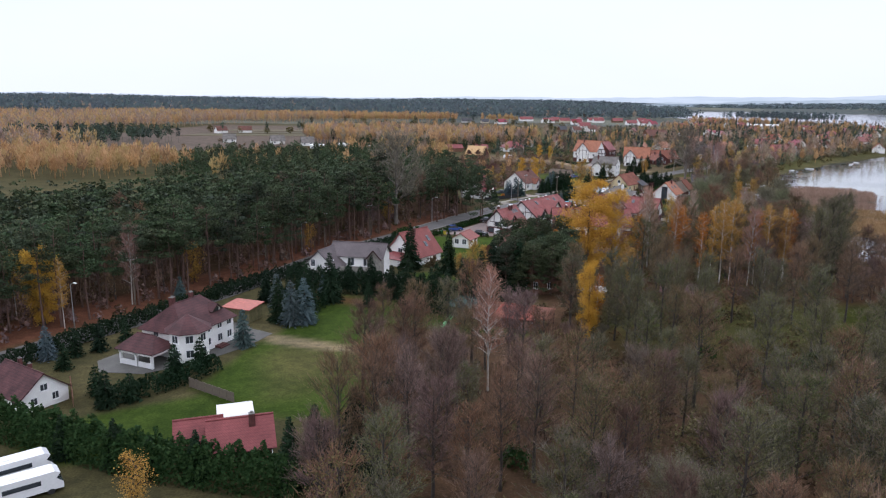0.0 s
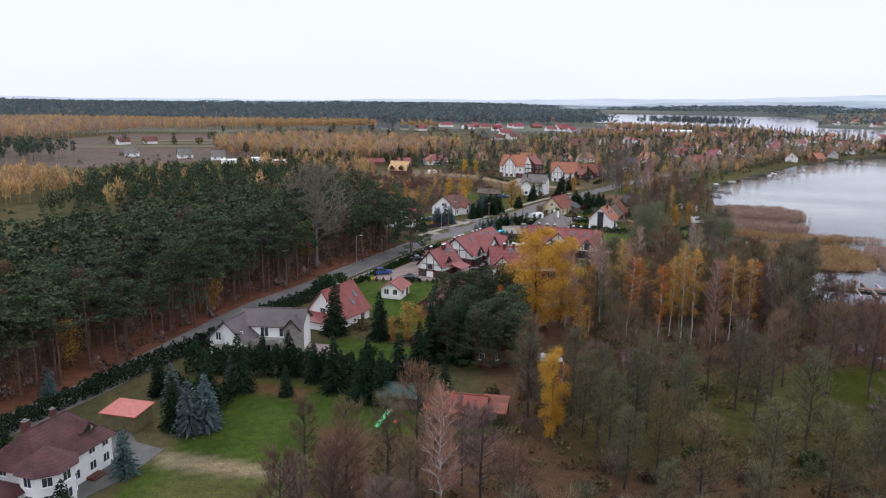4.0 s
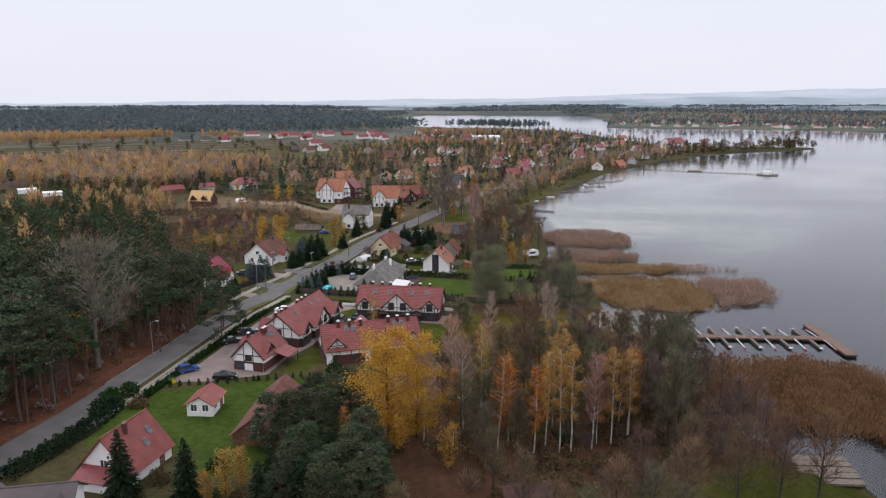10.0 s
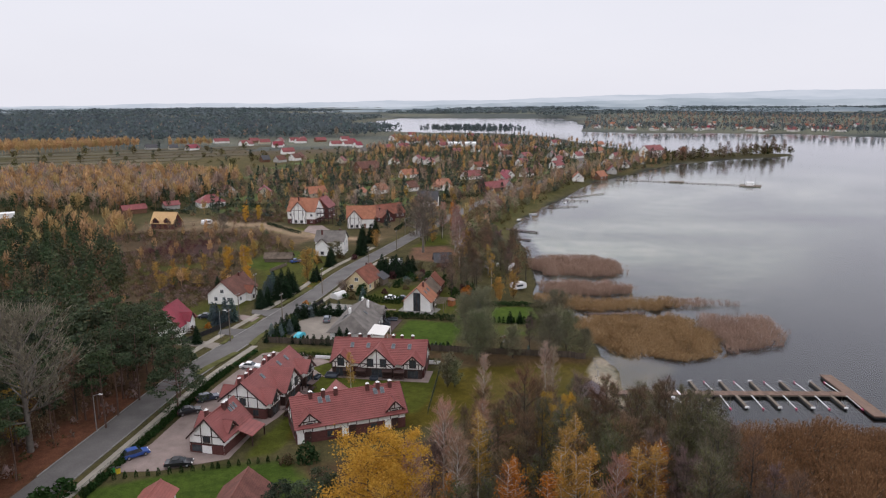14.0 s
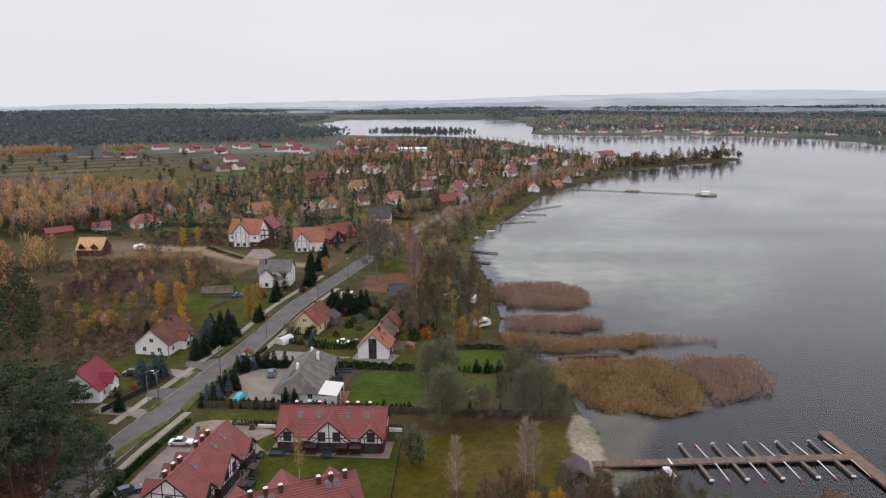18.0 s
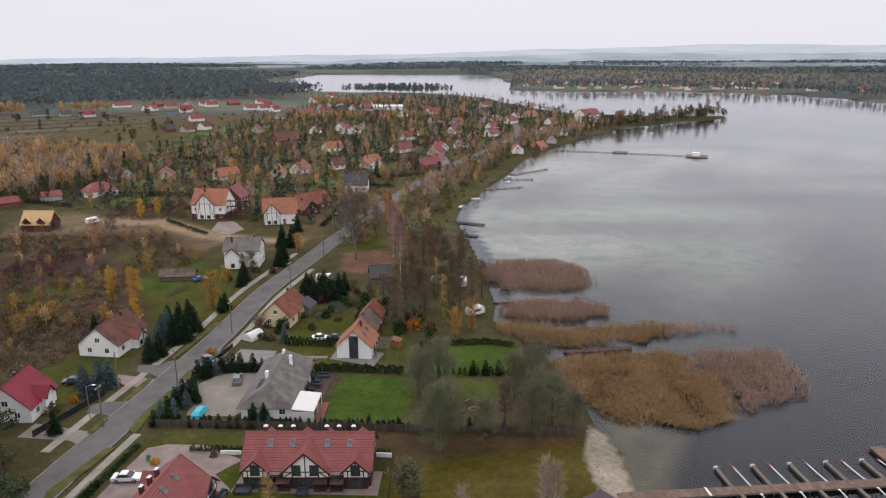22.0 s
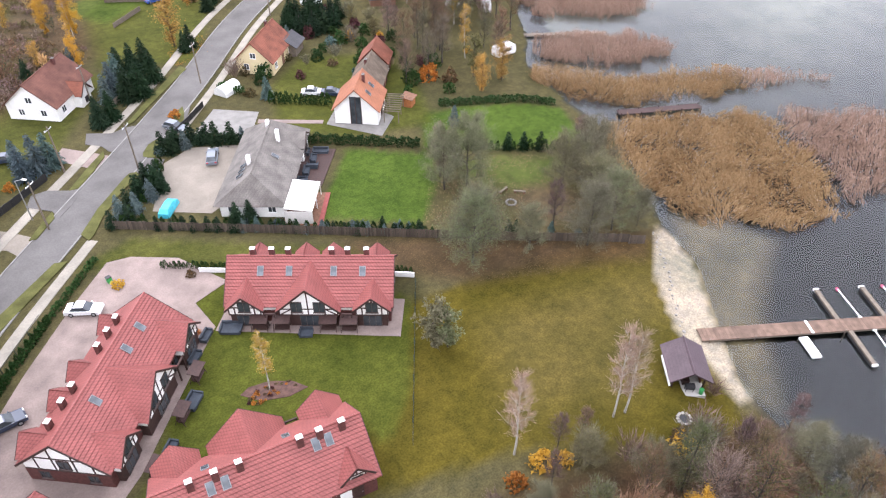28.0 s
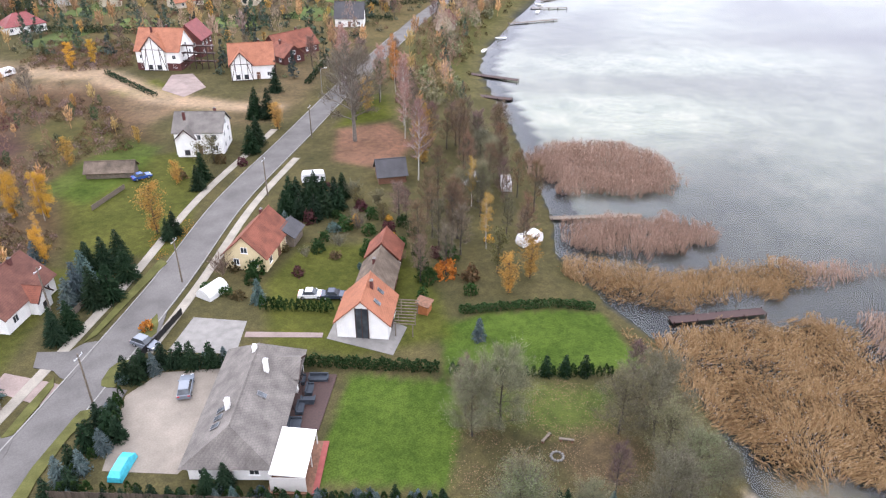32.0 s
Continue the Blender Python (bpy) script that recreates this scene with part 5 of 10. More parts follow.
NAMES = {"pine": ("pine_tree", "tall Scots pine with a bare reddish trunk and dark crown", "pine"), "spruce": ("spruce_tree", "dark green conical spruce with drooping boughs", "spruce"),
         "blue_spruce": ("blue_spruce", "silvery blue conical garden spruce", "spruce"), "young_spruce": ("spruce_tree", "small dark green garden spruce", "spruce"),
         "bare": ("bare_tree", "leafless brown-twigged alder in late autumn", "tree"), "bare_grey": ("bare_tree", "leafless grey-twigged deciduous tree", "tree"),
         "alder": ("alder_tree", "half-bare alder with its last olive leaves", "tree"), "bare_birch": ("birch_tree", "leafless birch with a white trunk and pinkish twigs", "birch"),
         "birch": ("birch_tree", "slender birch with thinning yellow leaves and white trunk", "birch"), "orange_birch": ("birch_tree", "slender birch with orange autumn leaves", "birch"),
         "golden": ("golden_tree", "broad tall tree in golden yellow autumn leaf", "tree"), "oak": ("oak_tree", "large leafless oak with wide grey limbs", "oak"),
         "willow": ("willow_tree", "low olive-leaved willow with several stems", "willow"), "larch": ("larch_tree", "golden autumn larch", "larch"), "small_yellow": ("garden_tree", "small garden tree with yellow autumn leaves", "tree")}
KINDS["white_birch"] = [proto(s, BARK_BIRCH, c, LEAF_ROSE) for s, c in (make_bare(k, 14, 1.7, 2000, low=0.3, stem=0.008, stout=0.6) for k in (98, 99))]
NAMES["white_birch"] = ("birch_tree", "leafless birch with a white trunk and few white branches", "birch")
KINDS["green_alder"] = [proto(s, BARK, c, TWIG_OLIVE, l, LEAF_GREEN) for s, c, l in (make_bare(k, 14, 3.1, 1600, 4200, low=0.2) for k in (91, 92, 93))]
KINDS["mauve"] = [proto(s, BARK, c, TWIG_MAUVE) for s, c in (make_bare(k, 13, 3.1, 3000) for k in (94, 95))]
KINDS["broad_pine"] = [proto(s, BARK_PINE, c, LEAF_PINE) for s, c in (make_pine(k, 85, 1.55, 0.18) for k in (96, 97))]
NAMES["green_alder"] = ("alder_tree", "alder still holding dull green leaves", "tree")
NAMES["mauve"] = ("bare_tree", "leafless tree with fine mauve-grey twigs", "tree")
NAMES["broad_pine"] = ("pine_tree", "broad lone pine with boughs low down", "pine")
NAMES["grove"] = ("shore_tree", "round grey-green tree with fine twigs and thin leaves", "tree")
NAMES["round"] = ("garden_tree", "dense rounded sage-green tree on the lawn", "tree")
planted = 0


def plant(kind, x, y, size=1.0, turn=None, pick=None, wide=1.0, label="", group=""):
    """A tree of a kind with its root at x, y."""
    global planted
    planted += 1
    rng = random.Random(planted * 7919)
    name, text, cat = NAMES[kind]
    t = new(name)
    t.empty_display_size = 0.4
    tagged(t, label or text, cat, group or cat.replace("spruce", "spruces").replace("pine", "pines") + " of the place")
    t.matrix_basis = pose(x, y, max(ground(x, y), 0.05) - 0.05, 0, 0, rng.uniform(0, 360) if turn is None else turn) @ Matrix.Diagonal((size * wide, size * wide, size, 1))
    kinds = KINDS[kind]
    for nm, me in kinds[rng.randrange(len(kinds)) if pick is None else pick]:
        new(nm, me).parent = t
    return t


def scatter(poly, spacing, seed, jitter=0.42, keep=1.0):
    rng = random.Random(seed)
    xs, ys = [p[0] for p in poly], [p[1] for p in poly]
    pts = []
    y = min(ys)
    row = 0
    while y <= max(ys):
        x = min(xs) + (row % 2) * spacing / 2
        while x <= max(xs):
            pts.append((x + rng.uniform(-jitter, jitter) * spacing, y + rng.uniform(-jitter, jitter) * spacing, rng.random()))
            x += spacing
        y += spacing * 0.87
        row += 1
    a = np.array(pts)
    ok = inside(poly, a[:, 0], a[:, 1]) & (a[:, 2] < keep)
    return [(p[0], p[1]) for p in a[ok]]


def wood(name, pts, crowns, label, material, size=(0.8, 1.2), seed=1, category="wood"):
    """Trees past counting: one object, each crown its own geometry."""
    rng = np.random.default_rng(seed)
    if not len(pts):
        return
    pts = np.array(pts)
    Z = relief(pts[:, 0], pts[:, 1])
    out, own = [], []
    for (x, y), z in zip(pts, Z):
        if z < 0.3:
            continue
        c = crowns[rng.integers(len(crowns))]
        a, k = rng.uniform(0, 6.283), rng.uniform(*size)
        ca, sa = math.cos(a) * k, math.sin(a) * k
        q = np.empty_like(c)
        q[..., 0], q[..., 1], q[..., 2] = c[..., 0] * ca - c[..., 1] * sa + x, c[..., 0] * sa + c[..., 1] * ca + y, c[..., 2] * k + z
        out.append(q)
        own.append(np.full(len(q), rng.random()))
    return tagged(new(name, soup(name, np.concatenate(out), material, tree=np.concatenate(own))), label, category, kind="stuff")


def rough_crown(seed, h, r, n, low=0.25, size=1.0, cone=False):
    rng = np.random.default_rng(seed)
    if cone:
        f = rng.uniform(0, 1, n) ** 1.3
        a = rng.uniform(0, 6.283, n)
        rr = r * (1 - f) * rng.uniform(0.5, 1.1, n)
        P = np.stack([np.cos(a) * rr, np.sin(a) * rr, h * (0.06 + 0.9 * f)], 1)
    else:
        P = in_ball(n, rng, 0.45)
        P[:, :2] *= 1 + 0.25 * np.sin(3 * np.arctan2(P[:, 1], P[:, 0]) + seed)[:, None]
        P = P * np.array((r, r, h * (1 - low) / 2)) + np.array((0, 0, h * (1 + low) / 2))
    t = flakes(P, rng.uniform(0.5, 1.2, n) * size, rng, 0.2)
    st = blades(np.zeros((2, 3)), np.array([(0, 0, 1.0), (0, 0, 1.0)]), h * 0.7, 0.25, rng)
    return np.concatenate([t, st])


PINE_ROUGH = [rough_crown(k, 16, 2.5, 70, 0.4, 1.7) for k in (70, 71, 72)]
LEAF_ROUGH = [rough_crown(k, 12, 2.5, 75, 0.15, 1.6) for k in (73, 74, 75)]
BARE_ROUGH = [make_bare(k, 13, 3.0, 240, wide=4.5)[1] for k in (76, 77)]
BUSHY_ROUGH = [rough_crown(k, 7.5, 2.8, 95, 0.05, 1.5) for k in (84, 85, 86)]
CONE_ROUGH = [rough_crown(k, 12, 2.4, 80, cone=True, size=1.5) for k in (80, 81)]
LEAF_MID = [rough_crown(k, 12, 2.5, 170, 0.12, 0.85) for k in (87, 88, 89)]
PINE_MID = [rough_crown(k, 14, 2.5, 170, 0.3, 1.0) for k in (67, 68, 69)]
PINE_FAR = [rough_crown(k, 15, 6.0, 20, 0.2, 3.6) for k in (82, 83, 66)]


def plume_crown(seed, h, r, n, low=0.3, width=0.5):
    """A slim birch or larch of a far wood: rising sprays round a pale stem."""
    rng = np.random.default_rng(seed)
    P = in_ball(n, rng, 0.2) * np.array((r, r, h * (1 - low) * 0.42)) + np.array((0, 0, h * (0.42 + low * 0.5)))
    D = P * np.array((0.25, 0.25, 0)) + rng.normal(size=(n, 3)) * 0.25 + np.array((0, 0, 1.0))
    st = blades(np.zeros((2, 3)), np.array([(0, 0, 1.0), (0, 0, 1.0)]), h * 0.9, 0.3, rng)
    return np.concatenate([blades(P, D, rng.uniform(1.2, 2.8, n), rng.uniform(0.6, 1.3, n) * width, rng), st])


PLUME = [plume_crown(k, 13, 1.9, 80, 0.25, 0.75) for k in (141, 142, 143, 144)]
BUSH_FAR = [make_shrub(k, 1.7, 2.2, 46, (0.45, 1.0)) for k in (145, 146, 147)]
# far conifers paled and blued: distance haze put into their base colour
LEAF_FAR = foliage("haze_tinted_far_conifers", [(0, (0.074, 0.097, 0.108)), (1, (0.115, 0.14, 0.148))], obj_tint=0.2)


# ---- the pine wood beyond the road ----
pines = [p for p in scatter(FOREST, 4.2, 5) if (p[0] + 8) ** 2 + (p[1] - 199) ** 2 > 30]
edge = reach([(p.x, p.y) for p in ROAD[:60]], np.array([p[0] for p in pines]), np.array([p[1] for p in pines]), False)
order = sorted(range(len(pines)), key=lambda i: edge[i])
rp = random.Random(3)
for i in order[:235]:
    plant("pine", *pines[i], rp.uniform(0.52, 0.86) * (1 + 0.25 * min(1, max(0, (pines[i][1] - 150) / 40))), group="pines at the roadside", wide=rp.uniform(0.95, 1.35))
wood("pine_wood", [pines[i] for i in order[235:]], [make_pine(k, n=13, size=(0.6, 1.2))[1] * np.array((1.1, 1.1, 1.0)) for k in (90, 91, 92)], "dense dark green pine wood", LEAF_PINE, (0.52, 0.78), 4, "forest")
# trunks of the deeper wood, seen between the front ranks
ts = Shape()
for i in order[235:520]:
    x, y = pines[i]
    ts.tube((x, y, 1.2), (x, y, 10.5), 0.2, 0.12, 5, cap=False)
tagged(part("pine_trunks", ts, BARK_PINE), "bare reddish trunks deep in the pine wood", "tree trunks", kind="stuff")
for x, y, k, sz in [(-61.2, 110.4, "golden", 0.72), (-57.5, 109, "birch", 0.7), (-68.3, 114.9, "birch", 0.7), (-46.8, 137.3, "small_yellow", 1.3), (-52.5, 122, "bare_birch", 1.0), (-11.7, 203.3, "oak", 1.4), (-62, 110, "small_yellow", 1.2), (12.7, 209.6, "broad_pine", 0.88), (2, 213, "pine", 0.95), (6, 219, "pine", 1.0), (9, 224.5, "pine", 0.95), (3, 221, "pine", 1.0), (8, 231, "pine", 0.95), (11, 237, "pine", 0.9), (3, 229, "pine", 1.0), (12, 243, "pine", 0.85), (6, 238, "pine", 0.95), (-1, 219, "pine", 1.0), (0, 208, "pine", 0.9), (5.5, 226, "pine", 0.9), (13.6, 217.5, "pine", 0.8), (-14.5, 207, "small_yellow", 1.9), (-30, 166, "small_yellow", 1.2), (-5, 214, "bare", 0.9), (4, 232, "bare", 0.9)]:
    plant(k, x, y, sz)

under = [p for p in scatter(FOREST, 3.4, 6, keep=0.75) if p[1] > 60]
wood("wood_undergrowth", under[::2], [make_shrub(k, 1.2, 2.2, 34, (0.3, 0.8)) for k in (120, 121)], "purple-brown undergrowth beneath the pines", TWIG_MAUVE, (0.5, 1.2), 61, "undergrowth")
wood("pine_saplings", [p for p in scatter(FOREST, 4.4, 64, keep=0.8) if p[1] > 50], [c[::2] for c in BARE_ROUGH], "bare brown saplings between the pine trunks", TWIG_BROWN, (0.3, 0.55), 74, "undergrowth")
wood("rust_undergrowth", under[1::3], [make_shrub(k, 1.0, 1.2, 26, (0.25, 0.6)) for k in (122,)], "rust-coloured bracken and saplings beneath the pines", LEAF_SHRUB, (0.5, 1.3), 62, "undergrowth")
for x, y in [(p[0], p[1]) for p in under if rp.random() < 0.035 and p[0] > -75]:
    plant(rp.choice(["bare", "bare_grey", "mauve"]), x, y, rp.uniform(0.6, 0.85), group="bare trees among the pines")

# ---- the alder carr between the gardens and the lake ----
CARR = [(-9, 44), (-10, 72), (-8, 104), (16, 105), (24, 122), (36, 128), (40, 137), (36, 146), (44, 160), (56, 170), (74, 172), (88, 164), (84, 148), (74, 134), (68, 124), (58, 122), (62, 104), (80, 94), (88, 60), (100, 20), (20, 36)]
rc = random.Random(11)
for x, y in [p for p in scatter(CARR, 5.9, 21) if p[1] < 112] + [p for p in scatter(CARR, 5.2, 22) if p[1] >= 112]:
    if 24 < x < 82 and 114 < y < 152 and rc.random() < (0.25 if x < 62 else 0.1):
        continue
    if (x < 17 and 97 < y < 124) or (3.4 < x < 9.4 and 76 < y < 90):
        continue
    if (12 < x < 27 and 82 < y < 103.5) or (18 < x < 40 and 128 < y < 147 and rc.random() < 0.6) or (30 < x < 84 and 84 < y < 131 and rc.random() < 0.5) or (44 < x < 70 and 126 < y < 137):
        continue
    if (x - 41) ** 2 + (y - 120) ** 2 < 36 or (30 < x < 48 and 122 < y < 128) or (x > 58 and 98 < y < 122):
        continue
    if x > 38 and y < 104 and int(x * 7 + y * 13) % 3 == 0:
        continue
    k = rc.choices(["bare", "alder", "bare_grey", "willow", "green_alder", "mauve", "grove"], ([2.2, 3.4, 1.2, 0.4, 4.6, 1.2, 0.2] if x < 26 else [0.6, 4.0, 0.1, 0.2, 8.0, 0.2, 0]) if y < 122 else [1, 3, 0.7, 0.3, 6 if x > 62 else 4, 0.7, 0])[0]
    if -10 < x < 18 and y < 112:
        k = rc.choices(["bare", "alder", "bare_grey", "mauve", "green_alder", "grove"], [3, 3, 1.2, 1.5, 3.4, 0.1])[0]
    tall = 1.0 if x > 62 and 128 < y < 166 else (0.8 if y > 112 else 0.88)
    plant(k, x, y, rc.uniform(0.75, 1.08) * tall, wide=rc.uniform(0.95, 1.25), group="alders by the lake")
for x, y in scatter([(70, 124), (84, 120), (93, 140), (92, 160), (85, 150), (76, 134)], 4.2, 23, keep=0.8):
    if ground(x, y) > 0.4:
        plant(rc.choice(["mauve", "bare_grey", "willow", "bare"]), x, y, rc.uniform(0.35, 0.6), wide=1.4, group="bushes at the reed edge")
low = [p for p in scatter(CARR, 2.6, 71, keep=0.85) if ground(*p) > 0.5 and (p[1] > 112 or math.sin(p[0] * 1.7) + math.sin(p[1] * 1.3) > 0.1)]
wood("carr_brambles", low[::2], [make_shrub(k, 1.3, 1.5, 44, (0.25, 0.6)) for k in (123, 124)], "brown brambles and saplings under the alders", LEAF_SHRUB, (0.5, 1.2), 63, "undergrowth")
wood("carr_green_undergrowth", low[1::2], [make_shrub(k, 1.3, 1.4, 44, (0.25, 0.6)) for k in (125, 126)], "olive-green undergrowth beneath the alders", LEAF_OLIVE, (0.5, 1.2), 64, "undergrowth")
for x, y in [(37.7, 117.6), (38.6, 112.3), (55, 118.2), (57.6, 113.7), (67, 114.8), (72.6, 113.2), (62, 118), (48, 114), (78, 112)]:
    plant("bare", x, y, rc.uniform(0.8, 0.95), group="alders by the lake")
for x, y, sz in [(70.5, 131.5, 1.15), (74, 134.4, 1.25), (77.2, 138, 1.2), (80.2, 141, 1.28), (82.6, 146, 1.2), (78, 144.4, 1.15), (84.4, 151, 1.1)]:
    plant("green_alder", x, y, sz, wide=0.95, group="alders by the lake")
for x, y, sz in [(66.7, 163.5, 0.62), (71.9, 164.7, 0.55)]:
    plant("golden", x, y, sz * 1.15, wide=0.6, label="slim birch in yellow-green leaf among the alders")
for x, y, k, sz in [(86.4, 131.4, "bare", 0.75), (88.2, 136.8, "mauve", 0.7), (89.6, 142, "bare", 0.75), (91.4, 147.4, "bare_grey", 0.7), (87.6, 145.6, "bare", 0.8), (84.6, 127.4, "mauve", 0.7)]:
    plant(k, x, y, sz, group="bushes at the reed edge")
for x, y, sz in [(31.5, 148.5, 1.05), (36.8, 151, 0.92)]:
    plant("golden", x, y, sz * 1.06, wide=1.15)
for x, y, k, sz in [(46.6, 141.9, "orange_birch", 1.12), (49, 143, "orange_birch", 1.1), (54.2, 140.8, "birch", 1.0), (51.5, 139.5, "orange_birch", 1.05), (56.9, 137.8, "birch", 1.1), (55.3, 138.4, "birch", 1.05), (60.4, 137.5, "bare_birch", 1.1), (63.5, 137, "birch", 1.05), (62, 138.6, "orange_birch", 1.1), (67.1, 137.6, "birch", 1.0), (68.2, 139.2, "orange_birch", 1.1), (37.5, 149.5, "bare_birch", 1.15), (58.5, 146, "birch", 1.05), (44.5, 150, "bare_birch", 1.15),
                    (46.2, 159.2, "bare_birch", 1.2), (50, 155, "birch", 1.0), (41, 146, "orange_birch", 0.95), (23.6, 105.4, "orange_birch", 0.75), (33.2, 155.7, "orange_birch", 0.75), (24.7, 146, "orange_birch", 0.7), (18.1, 147.5, "orange_birch", 0.5), (22, 48, "orange_birch", 0.55), (63, 150, "birch", 0.95), (70, 144, "orange_birch", 0.9), (54, 162, "bare_birch", 1.0), (-25.6, 58.4, "small_yellow", 0.95), (38, 140, "small_yellow", 1.1)]:
    plant(k, x, y, sz)
for x, y, sz in [(17, 140, 0.6), (22, 135, 0.58), (19, 134, 0.55), (15, 136.5, 0.56), (24, 139, 0.55), (26.5, 143, 0.55), (13, 133.5, 0.5), (17.5, 130.6, 0.52), (21, 129.8, 0.5), (24, 131.5, 0.55)]:
    plant("broad_pine", x, y, sz, wide=1.1)
for x, y, sz in [(18.3, 152.6, 0.62), (25.1, 154.3, 0.65), (15.1, 153.9, 0.6), (21, 150, 0.65), (28, 158, 0.6), (22, 157.5, 0.6)]:
    plant("broad_pine", x, y, sz * 0.92, wide=1.1)
for x, y, sz in [(-5.6, 149.3, 0.95), (2.4, 145.7, 0.85), (10.5, 134.7, 0.9), (15.3, 132.8, 0.95), (20, 138, 1.0), (12.5, 138.5, 0.9), (-18.7, 124.4, 0.85), (1.8, 118.3, 0.75), (-0.9, 119.1, 0.75), (10.2, 114.5, 0.7), (-11.8, 122.2, 0.45), (-5, 123.3, 0.8), (-25.3, 113.2, 0.7), (-22, 118, 0.85), (-12, 130, 0.7), (-8, 127, 0.6), (0, 125, 0.7), (4.5, 124, 0.8), (8, 127.5, 0.85), (-16.5, 134, 0.55), (-30, 124, 0.55), (-5, 75, 0.6), (-7.5, 64.5, 0.9), (-14, 66, 0.55), (-31, 66.6, 0.5), (-22.4, 64.4, 0.5), (-13.4, 62.6, 0.6), (-11.4, 65.4, 0.7), (-37, 68.4, 0.45), (-27, 65, 0.42), (-9.6, 61.5, 0.7)]:
    plant("spruce", x, y, sz)
for x, y, sz in [(-22.9, 111.5, 1.1), (-20.7, 129.4, 0.6), (-27.3, 121.2, 0.9), (-53, 95.5, 0.75), (-45.4, 125.5, 0.65), (-21, 112.5, 1.15), (-27.9, 101.5, 0.85)]:
    plant("blue_spruce", x, y, sz)
for x, y, sz in [(-33.4, 89.1, 1.15), (-38.2, 80.5, 1.1), (-36, 82, 0.9), (-31.5, 93.5, 1.0), (-41, 84, 0.9), (-50, 97, 1.0), (-47.5, 99, 1.0), (-45.5, 103, 0.9), (-43, 107, 1.0), (-49, 92, 0.9)]:
    plant("young_spruce", x, y, sz)
for x, y, sz in [(7.2, 143.8, 1.15), (9.5, 146, 0.95), (4.8, 143.0, 0.8)]:
    plant("small_yellow", x, y, sz, label="bushy garden tree in yellow and orange leaf")

plant("golden", 22.3, 104.2, 0.72, wide=0.62, label="narrow golden birch standing at the edge of the alders")

# ---- trees along the gardens and the northern shore ----
rn = random.Random(17)
for x, y, k, sz in [(77.6, 210.4, "grove", 0.92), (79.4, 212, "grove", 0.84), (86.2, 208.8, "grove", 0.6), (93.9, 205.3, "grove", 0.82), (99.4, 206.4, "grove", 0.8), (104.2, 206, "grove", 0.5), (101, 212, "grove", 0.72), (92, 211, "bare_grey", 0.6), (103.2, 216, "grove", 0.92), (99.4, 218.4, "grove", 0.75), (83.2, 227.5, "grove", 0.82), (86.9, 226.8, "grove", 0.92), (84.4, 231, "mauve", 0.7), (107, 224, "mauve", 0.6), (64.8, 182, "white_birch", 0.95), (78.7, 180.2, "white_birch", 0.95), (77.2, 180.4, "white_birch", 1.0), (45.4, 203.5, "birch", 0.6), (65.2, 199.4, "round", 0.9), (66.6, 198.8, "round", 0.75),
                    (112.4, 326.6, "oak", 1.25), (119, 340, "bare_grey", 0.75), (124, 322, "bare_birch", 1.0), (121, 350, "mauve", 0.9), (132, 332, "mauve", 0.8), (6.4, 85.8, "bare_birch", 1.12), (114.8, 298.5, "bare_birch", 1.3), (104.6, 274.8, "bare", 0.7), (108.4, 273.4, "alder", 0.8), (100, 262, "bare_grey", 0.7), (105.6, 269.3, "alder", 0.85), (111, 266, "birch", 0.75), (118.6, 264.2, "bare", 0.7), (113, 287, "alder", 0.8), (126.5, 298.5, "alder", 0.8), (122, 290, "bare", 0.8), (118, 282, "birch", 0.7), (108, 258, "willow", 0.9), (112, 254, "small_yellow", 1.4), (106, 252, "small_yellow", 1.2), (98, 268, "bare", 0.8), (95, 262, "bare_grey", 0.65), (120, 306, "small_yellow", 1.7), (130, 306, "bare", 0.9), (136, 312, "bare_grey", 0.8), (126, 316, "small_yellow", 1.6), (98.7, 343.9, "small_yellow", 1.2), (128, 330, "bare_birch", 1.2), (134, 342, "bare_birch", 1.1), (131, 350, "bare_birch", 1.15), (139, 356, "orange_birch", 1.1), (146, 372, "orange_birch", 0.95), (124, 344, "small_yellow", 1.6), (142.8, 363, "bare", 0.9)]:
    plant(k, x, y, sz)
for x, y in scatter([(100, 258), (97, 290), (112, 326), (124, 350), (146, 352), (150, 330), (128, 280)], 8.5, 33, keep=0.4):
    plant(rn.choice(["alder", "bare_grey", "mauve", "bare", "green_alder", "bare"]), x, y, rn.uniform(0.6, 0.9), wide=rn.uniform(1.0, 1.3), group="trees along the shore")
for x, y in scatter([(100, 264), (112, 256), (121, 262), (128, 272), (138, 292), (148, 314), (138, 322), (124, 300), (112, 280)], 5.6, 31, keep=0.55):
    plant(rn.choice(["grove", "green_alder", "bare_grey", "bare", "alder"]), x, y, rn.uniform(0.55, 0.8), wide=rn.uniform(1.0, 1.3), group="trees along the shore")
